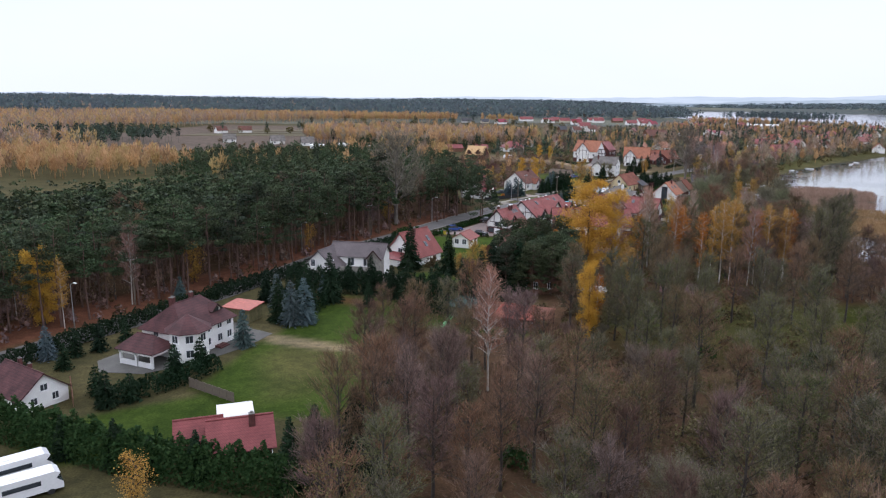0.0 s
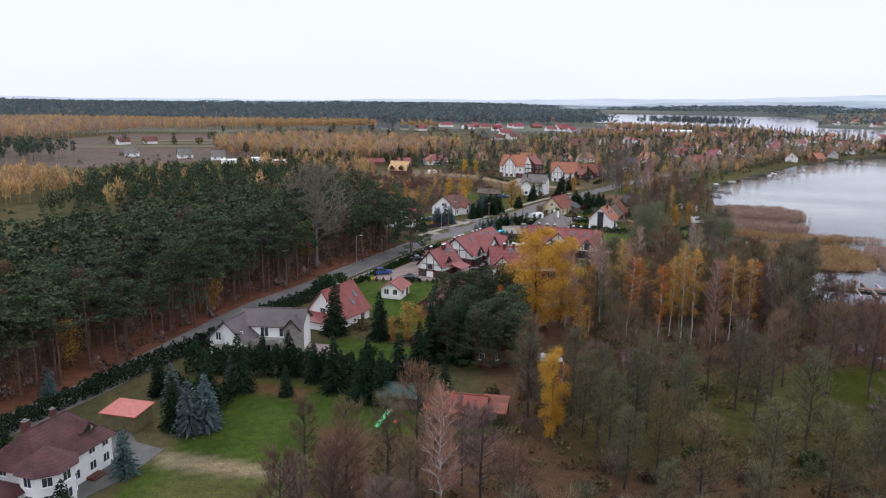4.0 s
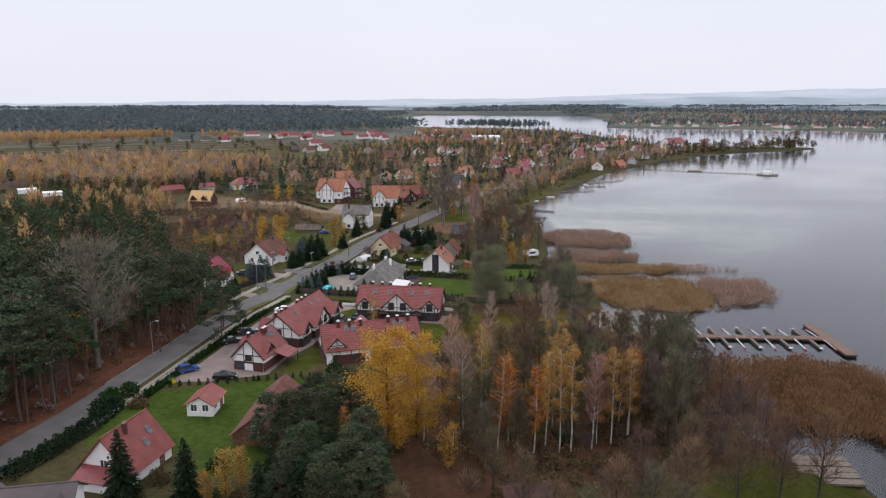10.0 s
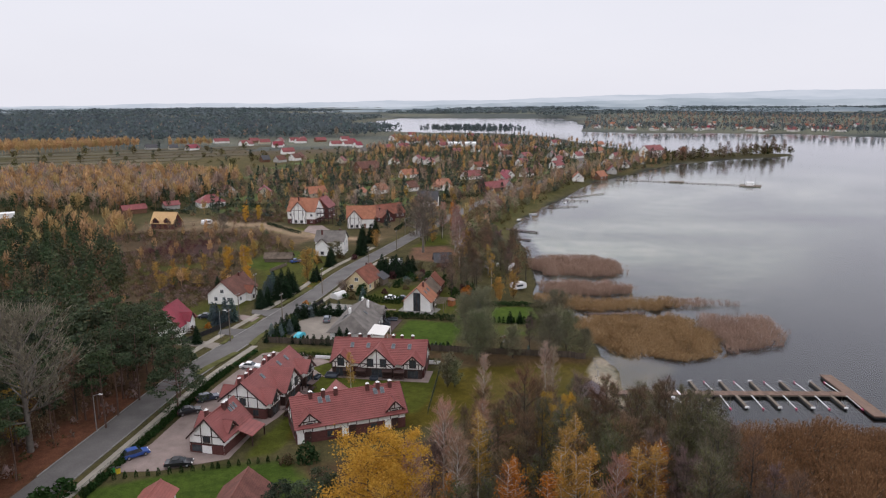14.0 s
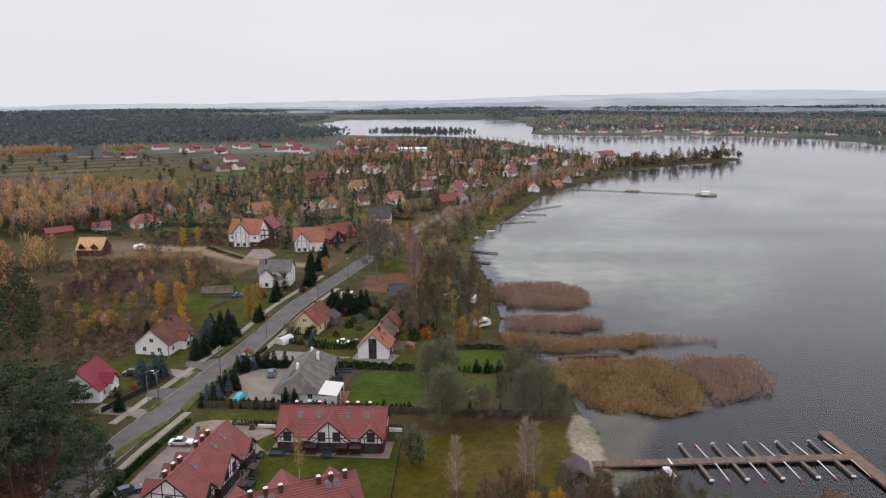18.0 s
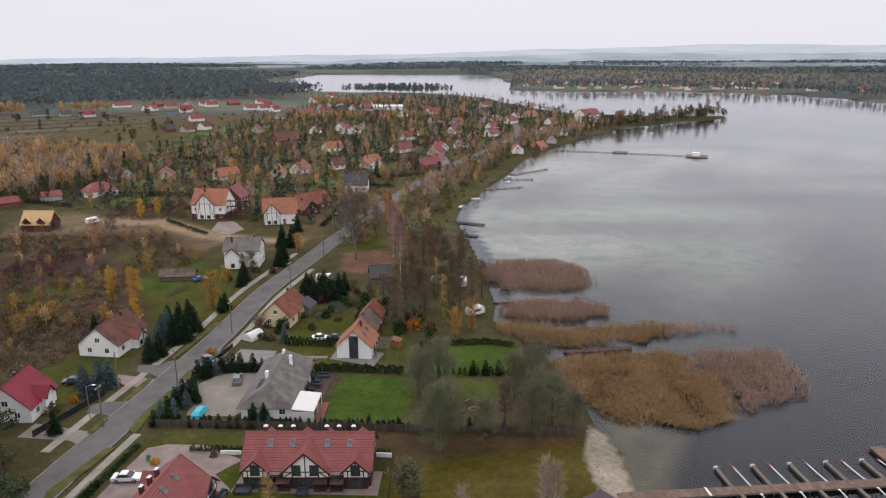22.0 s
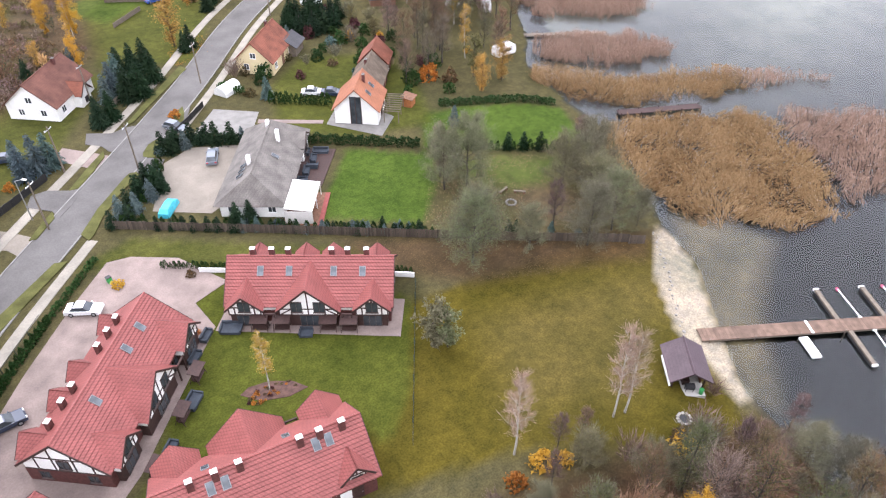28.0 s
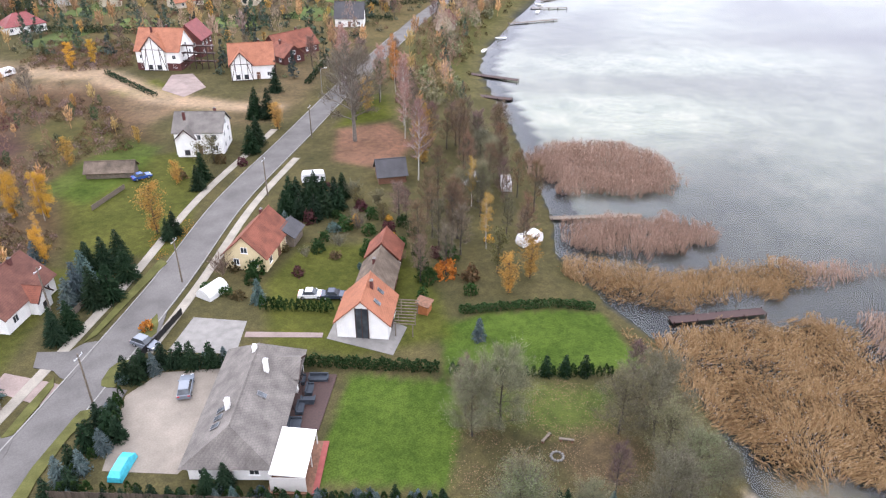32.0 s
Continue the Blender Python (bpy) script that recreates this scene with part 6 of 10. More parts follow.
for x, y, sz in [(46.6, 282.5, 0.78), (49.1, 282.8, 0.75), (52.5, 288, 0.72), (47.3, 292.9, 0.7), (49.8, 292.4, 0.75), (52.5, 294.7, 0.7), (40.3, 274.9, 0.6), (42.5, 276.7, 0.62), (40.2, 277.2, 0.55), (31.2, 300.8, 0.5), (52, 234.6, 0.5), (74, 322, 0.7), (72, 318, 0.6), (90.7, 336, 0.8), (88, 332, 0.75), (92, 340, 0.6), (63, 300, 0.55), (61.5, 298.5, 0.5), (54.1, 235.2, 0.42), (86, 300, 0.75), (90, 298, 0.7), (92, 302, 0.65), (94, 296, 0.7), (97, 299, 0.6), (88.5, 303, 0.55), (84, 297, 0.6), (20, 250, 0.5), (6, 246, 0.6)]:
    plant("spruce", x, y, sz * 0.9, wide=1.25)
for x, y, sz in [(44.6, 286.3, 1.05), (46.2, 289, 1.1), (43, 283.5, 0.9), (39.6, 300.3, 0.8), (26.5, 263.7, 0.95), (28.9, 264.8, 1.1), (30.8, 265.6, 1.0), (26, 268.5, 0.8), (69.5, 270.2, 0.7), (82, 292, 0.6), (95, 244, 0.6)]:
    plant("blue_spruce", x, y, sz)
for x, y, sz in [(60.3, 302.3, 1.75), (33.9, 306, 0.9), (68.7, 323, 0.9), (38, 333, 1.0), (50, 345, 1.1), (30, 330, 1.0)]:
    plant("small_yellow", x, y, sz)
plant("willow", 75.2, 325.5, 0.8)
for x, y, k, sz in [(37.7, 325.3, "birch", 0.62), (42.4, 318.6, "birch", 0.68), (40.9, 306, "birch", 0.5), (20, 332, "small_yellow", 0.8), (26, 340, "small_yellow", 0.7), (14, 326, "small_yellow", 0.9), (46, 402, "oak", 0.5), (66, 352, "small_yellow", 0.7), (56, 388, "small_yellow", 0.6), (50, 392, "small_yellow", 0.55)]:
    plant(k, x, y, sz)

# ---- rough land, far woods and hills ----
rough = [(-14, 268), (18, 280), (44, 304), (44, 338), (66, 350), (64, 384), (40, 420), (12, 420), (-40, 400), (-60, 320)]
brush = [q for q in scatter(rough, 2.5, 41, keep=0.95) if math.sin(q[0] / 9 + 2 * math.sin(q[1] / 13)) + math.sin(q[1] / 8 + q[0] / 15) > -0.55 and not (46 < q[0] and q[1] < 348)]
brush += scatter([(45, 440), (60, 424), (76, 422), (84, 444), (80, 456), (58, 468)], 2.6, 241, keep=0.8) + scatter([(14, 300), (32, 294), (38, 306), (36, 330), (20, 338), (8, 326)], 2.2, 242, keep=0.8)
purple = [q for q in brush if (q[0] - 26) ** 2 / 18 ** 2 + (q[1] - 376) ** 2 / 14 ** 2 < 1]
for part_no, (nm, tx, mt, sz) in enumerate((("mauve_thicket", "purple-brown bare thicket on rough land", TWIG_MAUVE, (0.5, 1.2)), ("thicket", "brown and rust thicket of shrubs on rough land", LEAF_SHRUB, (0.5, 1.2)), ("olive_thicket", "olive and yellowing shrubs on rough land", LEAF_OLIVE, (0.4, 1.1)))):
    wood(nm, [q for q in brush[part_no::3] if q not in purple], [make_shrub(k, 1.5, 1.3, 90, (0.16, 0.42)) for k in (127, 128)], tx, mt, sz, 5 + part_no * 30, "shrubs")
wood("purple_thicket", purple, [make_shrub(k, 1.6, 1.5, 90, (0.16, 0.42)) for k in (129, 130)], "dense dark purple thicket on rough land", LEAF_RED, (0.5, 1.0), 36, "shrubs")
wood("birch_scrub", scatter(rough, 13, 42, keep=0.5), PLUME, "young golden birches on rough land", LEAF_LARCH, (0.25, 0.55), 6, "trees")
wood("scrub_pines", scatter(rough, 11, 62, keep=0.4), PINE_MID, "young pines on rough land", LEAF_PINE, (0.25, 0.45), 65, "trees")
wood("bare_scrub", scatter(rough, 7.0, 43, keep=0.6), BARE_ROUGH, "bare brown young trees on rough land", TWIG_BROWN, (0.35, 0.65), 7, "trees")
for x, y, sz in [(37.6, 322.4, 0.55), (43, 319.2, 0.58), (40.6, 300.6, 0.42), (60, 428, 0.5), (67, 432, 0.45)]:
    plant("golden", x, y, sz, wide=0.8, label="young golden birch on the rough land")
for x, y, sz in [(19, 312, 1.0), (23, 316, 0.8), (15, 308, 0.9), (26, 306, 0.7)]:
    plant("small_yellow", x, y, sz, wide=1.4, label="yellow-green bush on the rough land")
MIX = [(-60, 300), (-30, 276), (6, 292), (4, 350), (-8, 400), (-14, 446), (-60, 426), (-130, 390), (-110, 280)]
wood("mixed_pines", scatter(MIX, 5.6, 44, keep=0.8), PINE_MID, "dark pines of a mixed wood", LEAF_PINE, (0.45, 0.85), 8, "forest")
wood("mixed_larches", scatter([(-62, 420), (-8, 392), (8, 400), (10, 446), (-14, 458), (-60, 446)], 6.5, 45, keep=0.6) + scatter(MIX, 17, 145, keep=0.5), PLUME, "golden birches and larches of a mixed wood", LEAF_LARCH, (0.5, 1.0), 9, "forest")
BAND = [(-100, 566), (-56, 524), (-16, 482), (25, 492), (62, 540), (84, 610), (30, 690), (-60, 720), (-120, 650)]
wood("larch_band", scatter(BAND, 6.4, 46, keep=0.7), PLUME, "band of golden birch wood", LEAF_LARCH, (0.5, 1.15), 10, "forest")
wood("rosy_band", scatter(BAND, 7.0, 85, keep=0.65), PLUME, "bare rosy birches in the golden wood", LEAF_ROSE, (0.6, 1.1), 66, "forest")
wood("band_pines", scatter(BAND, 14, 185, keep=0.5), PINE_MID, "pines among the golden birches", LEAF_PINE, (0.5, 0.85), 166, "forest")
wood("dark_band", scatter([(-60, 520), (-16, 478), (40, 486), (76, 520), (60, 545), (10, 520), (-50, 545)], 7, 47, keep=0.7), PINE_MID, "pines before the golden birch wood", LEAF_PINE, (0.45, 0.75), 11, "forest")
wood("birch_row", scatter([(-250, 330), (-150, 300), (-110, 340), (-150, 400), (-240, 420)], 6.5, 86, keep=0.75), PLUME, "golden birches behind the pine wood", LEAF_LARCH, (0.7, 1.0), 67, "forest")
wood("meadow_shrubs", scatter([(-180, 420), (-60, 450), (-50, 520), (-170, 580)], 14, 87, keep=0.5), BUSH_FAR, "brown shrubs on the caravan meadow", LEAF_SHRUB, (0.5, 1.2), 68, "shrubs")
LEFT = [(-620, 420), (-250, 400), (-215, 470), (-345, 560), (-250, 890), (-120, 985), (-420, 1120), (-900, 900)]
wood("left_larches", scatter(LEFT, 9.5, 48, keep=0.55), [c[::2] for c in PLUME], "golden larch and birch wood round the ploughland", LEAF_LARCH, (0.9, 1.3), 13, "forest")
wood("left_rosy_birches", scatter(LEFT, 10, 88, keep=0.6), [c[::2] for c in PLUME], "bare rosy birches round the ploughland", LEAF_ROSE, (0.9, 1.3), 69, "forest")
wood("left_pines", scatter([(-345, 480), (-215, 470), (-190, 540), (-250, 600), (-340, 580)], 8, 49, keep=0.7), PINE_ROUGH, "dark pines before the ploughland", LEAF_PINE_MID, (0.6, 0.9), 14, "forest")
FAR1 = [(-900, 1060), (-420, 1130), (-150, 1090), (100, 1125), (360, 1150), (470, 1290), (420, 1500), (520, 1800), (-200, 2300), (-1800, 2200), (-2000, 1200)]
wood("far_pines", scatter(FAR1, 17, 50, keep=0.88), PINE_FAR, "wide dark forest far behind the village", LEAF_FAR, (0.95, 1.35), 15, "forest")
wood("far_birches", scatter(FAR1, 42, 89, keep=0.5), PLUME, "brown deciduous trees within the far forest", LEAF_ROSE, (1.1, 1.5), 70, "forest")
FAR2 = [(-520, 1060), (-130, 985), (0, 1010), (30, 1040), (10, 1075), (-150, 1085), (-430, 1120)]
wood("far_larches", scatter(FAR2, 7.5, 51, keep=0.8), PLUME, "golden larch belt before the far forest", LEAF_LARCH, (0.9, 1.25), 16, "forest")
wood("far_larch_clump", scatter([(62, 1035), (112, 1030), (118, 1062), (64, 1066)], 7, 90, keep=0.8) + scatter([(330, 960), (450, 930), (470, 950), (340, 985)], 7, 91, keep=0.6), PLUME, "clumps of golden larches by the far houses", LEAF_LARCH, (0.7, 1.1), 71, "forest")
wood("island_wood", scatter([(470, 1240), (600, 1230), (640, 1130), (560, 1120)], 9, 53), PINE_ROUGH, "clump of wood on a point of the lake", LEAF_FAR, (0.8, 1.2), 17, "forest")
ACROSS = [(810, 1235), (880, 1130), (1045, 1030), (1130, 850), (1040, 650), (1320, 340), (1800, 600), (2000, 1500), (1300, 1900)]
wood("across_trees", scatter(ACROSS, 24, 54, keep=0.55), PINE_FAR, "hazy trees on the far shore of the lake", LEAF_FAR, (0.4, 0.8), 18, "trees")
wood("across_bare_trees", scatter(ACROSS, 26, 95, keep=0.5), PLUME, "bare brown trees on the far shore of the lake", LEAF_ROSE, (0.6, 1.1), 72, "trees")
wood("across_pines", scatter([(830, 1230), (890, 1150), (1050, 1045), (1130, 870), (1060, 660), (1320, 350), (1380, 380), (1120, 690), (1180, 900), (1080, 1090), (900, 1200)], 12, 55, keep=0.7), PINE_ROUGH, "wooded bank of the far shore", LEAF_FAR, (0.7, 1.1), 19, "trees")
FAR3 = [(520, 1850), (900, 2350), (1320, 2040), (2000, 1550), (1900, 620), (2700, 300), (3600, 1500), (2600, 3000), (600, 3700), (-1800, 3400), (-1900, 2250), (-200, 2330)]
FAR3_PTS = [p for p in scatter(FAR3, 34, 97, keep=0.9) if math.sin(p[0] / 210 + 1.4 * math.sin(p[1] / 330)) + math.sin(p[1] / 170 + p[0] / 420) > (0.1 if p[0] > 500 else -0.9)]
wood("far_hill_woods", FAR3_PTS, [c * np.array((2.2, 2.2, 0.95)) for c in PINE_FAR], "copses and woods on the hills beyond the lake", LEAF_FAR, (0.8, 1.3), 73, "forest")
VILLAGE = [(60, 450), (110, 350), (150, 400), (230, 440), (300, 510), (400, 560), (500, 615), (560, 760), (600, 1060), (380, 1100), (200, 830), (60, 620)]
for x, y in [p for p in scatter(VILLAGE, 15, 93, keep=0.5) if p[1] < 455 + 0.1 * p[0] and min((Vector(p) - q).length for q in ROAD) > 7]:
    if all(math.dist((x, y), c) > r for c, r in (((88, 418), 14), ((99, 428), 11), ((109, 394), 13), ((126, 410), 14), ((163, 441), 10), ((86, 395), 12), ((193, 417), 9), ((60, 425), 22))):
        plant(rn.choice(["spruce", "small_yellow", "mauve", "bare_grey", "spruce", "round"]), x, y, rn.uniform(0.45, 0.8), wide=1.2, group="garden trees of the village")
for x, y, k, sz in [(97.3, 357, "spruce", 0.75), (99.5, 353, "spruce", 0.8), (95.5, 354, "spruce", 0.6), (78.6, 330, "willow", 0.75), (84, 297.4, "young_spruce", 1.3), (86, 294.6, "young_spruce", 1.25), (88.3, 292.6, "young_spruce", 1.3), (91, 293.2, "young_spruce", 1.2), (94.1, 294.4, "young_spruce", 1.2), (90.1, 300.8, "young_spruce", 1.4), (93, 299.6, "young_spruce", 1.3), (87, 299.4, "young_spruce", 1.2), (98, 293, "willow", 0.5), (101, 290, "round", 0.55), (104, 284, "mauve", 0.5), (99, 284, "willow", 0.5), (124, 362, "oak", 0.7), (130, 372, "bare_birch", 1.1), (127, 368, "bare_birch", 1.0), (133, 380, "bare_birch", 1.1), (137, 374, "mauve", 0.9)]:
    plant(k, x, y, sz, wide=1.15)
shore_n = [(150, 330), (180, 380), (224, 424), (262, 460), (322, 516), (384, 552), (466, 602)]
shore_strip = [tuple(p) for p in curve_through(shore_n, 5)]
wood("shore_bushes", [(x - 5 + rn.uniform(-9, 5), y + 6 + rn.uniform(-5, 9)) for x, y in shore_strip * 2 if rn.random() < 0.6], BUSHY_ROUGH, "brown and olive trees along the village shore", LEAF_SAGE, (0.4, 0.9), 24, "trees")
wood("shore_birches", [(x - 6 + rn.uniform(-9, 5), y + 7 + rn.uniform(-5, 9)) for x, y in shore_strip if rn.random() < 0.35], PLUME, "golden birches along the village shore", LEAF_LARCH, (0.4, 0.85), 25, "trees")
wood("shore_bare_trees", [(x - 5 + rn.uniform(-9, 5), y + 6 + rn.uniform(-5, 9)) for x, y in shore_strip * 2 if rn.random() < 0.5], BARE_ROUGH, "bare grey trees along the village shore", LEAF_ROSE, (0.5, 1.0), 26, "trees")
cape = [(470 + 215 * f + rn.uniform(-7, 7), 612 + 28 * f + rn.uniform(-4, 16)) for f in np.linspace(0, 1, 70)]
wood("cape_trees", cape[::2], LEAF_ROUGH, "grey-brown trees crowding the cape", TWIG_GREY, (0.7, 1.2), 81, "trees")
wood("cape_willows", cape[1::2], BUSHY_ROUGH, "olive willows along the cape", LEAF_OLIVE, (0.8, 1.5), 82, "trees")
rows = [((-210, 690), (60, 640)), ((-170, 800), (120, 870)), ((-120, 930), (180, 960)), ((20, 610), (150, 830)), ((-40, 560), (60, 590))]
line = [(a[0] + (b[0] - a[0]) * f + rn.uniform(-6, 6), a[1] + (b[1] - a[1]) * f + rn.uniform(-6, 6)) for a, b in rows for f in np.linspace(0, 1, 26) if rn.random() < 0.8]
wood("field_hedgerows", line[::2], BUSHY_ROUGH, "brown and olive hedgerow trees between the fields", LEAF_OLIVE, (0.6, 1.3), 83, "trees")
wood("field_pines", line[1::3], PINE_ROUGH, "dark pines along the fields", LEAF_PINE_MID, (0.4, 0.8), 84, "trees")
for i in range(12):
    f = i / 11
    plant(rn.choice(["bare", "bare_grey", "alder", "spruce"]) if f > 0.3 else rn.choice(["spruce", "alder", "bare"]), 470 + 215 * f + rn.uniform(-6, 6), 612 + 28 * f + rn.uniform(-4, 14), rn.uniform(0.9, 1.3), group="trees on the cape")

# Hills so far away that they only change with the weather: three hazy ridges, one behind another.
# each ridge is an upright sheet that glows, its haze set in the emission colour
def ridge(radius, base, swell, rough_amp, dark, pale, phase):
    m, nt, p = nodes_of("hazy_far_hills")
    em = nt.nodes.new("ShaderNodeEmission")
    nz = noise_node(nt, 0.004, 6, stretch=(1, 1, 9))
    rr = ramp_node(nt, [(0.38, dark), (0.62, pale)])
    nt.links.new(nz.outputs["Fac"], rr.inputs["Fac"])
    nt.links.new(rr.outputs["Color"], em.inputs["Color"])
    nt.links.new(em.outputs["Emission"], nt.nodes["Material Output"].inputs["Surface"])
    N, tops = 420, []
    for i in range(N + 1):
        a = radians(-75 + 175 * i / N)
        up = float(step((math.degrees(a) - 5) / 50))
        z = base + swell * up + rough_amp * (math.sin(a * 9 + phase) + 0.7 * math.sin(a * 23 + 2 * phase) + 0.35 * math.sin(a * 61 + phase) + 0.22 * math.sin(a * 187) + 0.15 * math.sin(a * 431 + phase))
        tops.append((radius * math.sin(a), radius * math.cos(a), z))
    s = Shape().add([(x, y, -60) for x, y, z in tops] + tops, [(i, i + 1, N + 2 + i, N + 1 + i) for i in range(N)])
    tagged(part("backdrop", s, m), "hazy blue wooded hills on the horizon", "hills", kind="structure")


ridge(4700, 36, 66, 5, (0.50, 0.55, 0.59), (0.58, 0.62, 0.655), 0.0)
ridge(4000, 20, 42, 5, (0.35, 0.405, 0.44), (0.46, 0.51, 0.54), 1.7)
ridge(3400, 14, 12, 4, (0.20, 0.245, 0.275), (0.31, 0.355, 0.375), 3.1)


# ---- village houses ----
FAR_WALLS = (PLASTER, GREY_WALL, plain("sandy_plaster", (0.5, 0.44, 0.34), 0.85, vary=0.1, scale=0.6), PLASTER, BROWN_WOOD)


def far_house(x, y, turn, L, W, roof, wall=None, eave=3.0, rise=3.6, label="white village house with a tiled gable roof", rows=1, hip=0.0):
    wall = wall or FAR_WALLS[int(x * 7 + y * 3) % 5]
    if wall is not PLASTER:
        label = label.replace("white ", "")
    return house("village_house", x, y, turn, L, W, eave * 0.9, rise, roof, wall, label, "house", "village houses", rows=rows, hip=hip, door=False, few=True, wins=y < 640, chimneys=((0.2, 0.1),) if y < 700 else ())


RED_L, ORANGE_L, BROWN_L = "white village house with a red tiled gable roof", "white village house with an orange tiled gable roof", "village house with a weathered brown roof"
for x, y, a, L, W, roof in [(54, 569, 20, 13, 9, ROOF_ORANGE), (66, 538, 110, 11, 9, ROOF_BROWN), (87, 526, 80, 10, 9, ROOF_CRIMSON), (115, 509, 15, 13, 8, ROOF_ORANGE), (141, 500, 60, 10, 8, ROOF_ORANGE), (209, 589, 10, 13, 9, ROOF_ORANGE), (196, 730, 60, 10, 8, ROOF_RED), (133, 776, 20, 8, 7, ROOF_SLATE)]:
    far_house(x, y, a, L, W, roof, label=ORANGE_L if roof is ROOF_ORANGE else RED_L)
for x, y, a, L, W, roof in [(146, 768, 30, 10, 8, ROOF_BROWN), (172, 800, 60, 10, 8, ROOF_BROWN), (284, 703, 70, 12, 10, ROOF_BROWN), (248, 558, 15, 15, 8, ROOF_RED), (261, 533, 40, 11, 9, ROOF_CRIMSON), (274, 550, 100, 9, 8, ROOF_CRIMSON), (228, 486, 15, 16, 8, ROOF_RED), (240, 492, 105, 9, 8, ROOF_RED), (200, 505, 100, 11, 9, ROOF_ORANGE), (205, 515, 10, 9, 8, ROOF_ORANGE), (193, 417, 50, 9, 7, ROOF_BROWN)]:
    far_house(x, y, a, L, W, roof, label=BROWN_L if roof is ROOF_BROWN else RED_L)
for x, y, a, L, W, roof in [(133, 1098, 10, 20, 9, ROOF_RED), (175, 1088, 10, 12, 9, ROOF_RED), (183, 1052, 10, 14, 8, ROOF_RED), (208, 1075, 60, 13, 9, ROOF_RED), (227, 1072, 10, 12, 8, ROOF_RED), (261, 1059, 10, 15, 9, ROOF_RED), (259, 974, 10, 14, 9, ROOF_RED), (299, 1069, 10, 12, 8, ROOF_RED), (252, 841, 20, 8, 7, ROOF_GREY), (295, 878, 10, 16, 9, ROOF_RED), (319, 888, 10, 14, 8, ROOF_RED)]:
    far_house(x, y, a, L, W, roof, label=RED_L)
for x, y, a, L, W, roof in [(359, 904, 60, 11, 8, ROOF_RED), (507, 1088, 10, 12, 9, ROOF_RED), (432, 1148, 10, 14, 9, ROOF_RED), (40, 1007, 10, 13, 8, ROOF_SLATE), (64, 993, 10, 10, 8, ROOF_SLATE), (314, 514, 60, 11, 8, ROOF_ORANGE), (308, 530, 30, 10, 8, ROOF_BROWN), (399, 595, 40, 11, 9, ROOF_RED), (432, 687, 20, 12, 9, ROOF_RED), (431, 712, 70, 11, 8, ROOF_ORANGE), (491, 735, 10, 14, 9, ROOF_ORANGE)]:
    far_house(x, y, a, L, W, roof, label=RED_L)
for x, y, a, L, W, roof in [(379, 701, 20, 12, 9, ROOF_RED), (412, 704, 50, 10, 8, ROOF_RED), (372, 729, 10, 13, 8, ROOF_BROWN), (326, 589, 60, 10, 8, ROOF_RED), (295, 556, 30, 9, 8, ROOF_BROWN), (354, 605, 20, 12, 9, ROOF_RED), (531, 882, 10, 14, 9, ROOF_RED), (575, 846, 10, 12, 9, ROOF_ORANGE), (180, 511, 20, 8, 7, ROOF_BROWN), (157, 508, 40, 11, 8, ROOF_ORANGE), (340, 523, 20, 10, 8, ROOF_ORANGE), (369, 546, 60, 9, 7, ROOF_RED)]:
    far_house(x, y, a, L, W, roof, label=RED_L)
for x, y, a, L, W, roof in [(411, 582, 40, 10, 8, ROOF_BROWN), (443, 605, 10, 12, 8, ROOF_RED), (437, 780, 30, 12, 9, ROOF_RED), (427, 850, 10, 13, 9, ROOF_RED), (383, 814, 60, 11, 8, ROOF_ORANGE), (341, 784, 20, 11, 8, ROOF_RED), (370, 886, 10, 12, 8, ROOF_RED), (460, 660, 20, 12, 8, ROOF_RED), (340, 640, 20, 11, 8, ROOF_RED), (300, 640, 50, 10, 8, ROOF_ORANGE), (385, 650, 20, 10, 8, ROOF_RED), (470, 730, 20, 11, 8, ROOF_BROWN)]:
    far_house(x, y, a, L, W, roof, label=RED_L)
rf = random.Random(55)
for k in range(30):
    x, y = (rf.uniform(60, 480), rf.uniform(930, 1110)) if k % 3 else (rf.uniform(150, 420), rf.uniform(600, 880))
    if ground(x, y) > 1.2:
        house("village_house", x, y, rf.uniform(0, 60), rf.uniform(9, 15), 8.5, 3, 3.8, rf.choice([ROOF_RED, ROOF_RED, ROOF_RUST, ROOF_CRIMSON, ROOF_BROWN]), PLASTER, RED_L, "house", "village houses", wins=False, chimneys=())
ra = random.Random(77)
for k in range(26):
    f = ra.random()
    x, y = 850 + 330 * f + ra.uniform(0, 170), 1215 - 330 * f + ra.uniform(0, 220)
    if ground(x, y) > 0.8:
        house("village_house", x, y, ra.uniform(0, 180), ra.uniform(10, 16), 9, 3.5, 4, ROOFS[k % 5], PLASTER, "small hazy house across the lake", "house", "village houses", wins=False, chimneys=())
for k, (x, y) in enumerate([(900, 1190), (930, 1160), (960, 1150), (1000, 1120), (1070, 1060), (1120, 1010), (1180, 960), (1200, 880), (1250, 820), (1110, 1130), (1300, 760), (1180, 700), (1400, 680), (1260, 560)]):
    far_house(x, y, 20 * k, 18, 11, ROOFS[k % 5], eave=4, rise=4.5, label="hazy red-roofed house across the lake")
for x, y, a, L in [(-185, 700, 20, 12), (-205, 690, 40, 10), (-160, 560, 10, 9), (-120, 545, 20, 10), (-95, 530, 15, 9)]:
    far_house(x, y, a, L, 8, ROOF_GREY if x > -170 else ROOF_BROWN, label="small pale house at the edge of the ploughland")
house("hall", 400, 892, -25, 34, 12, 4, 1.6, plain("white_hall_roof", (0.72, 0.72, 0.70), 0.6), PLASTER, "long low white-roofed hall in the village", "hall", wins=False)
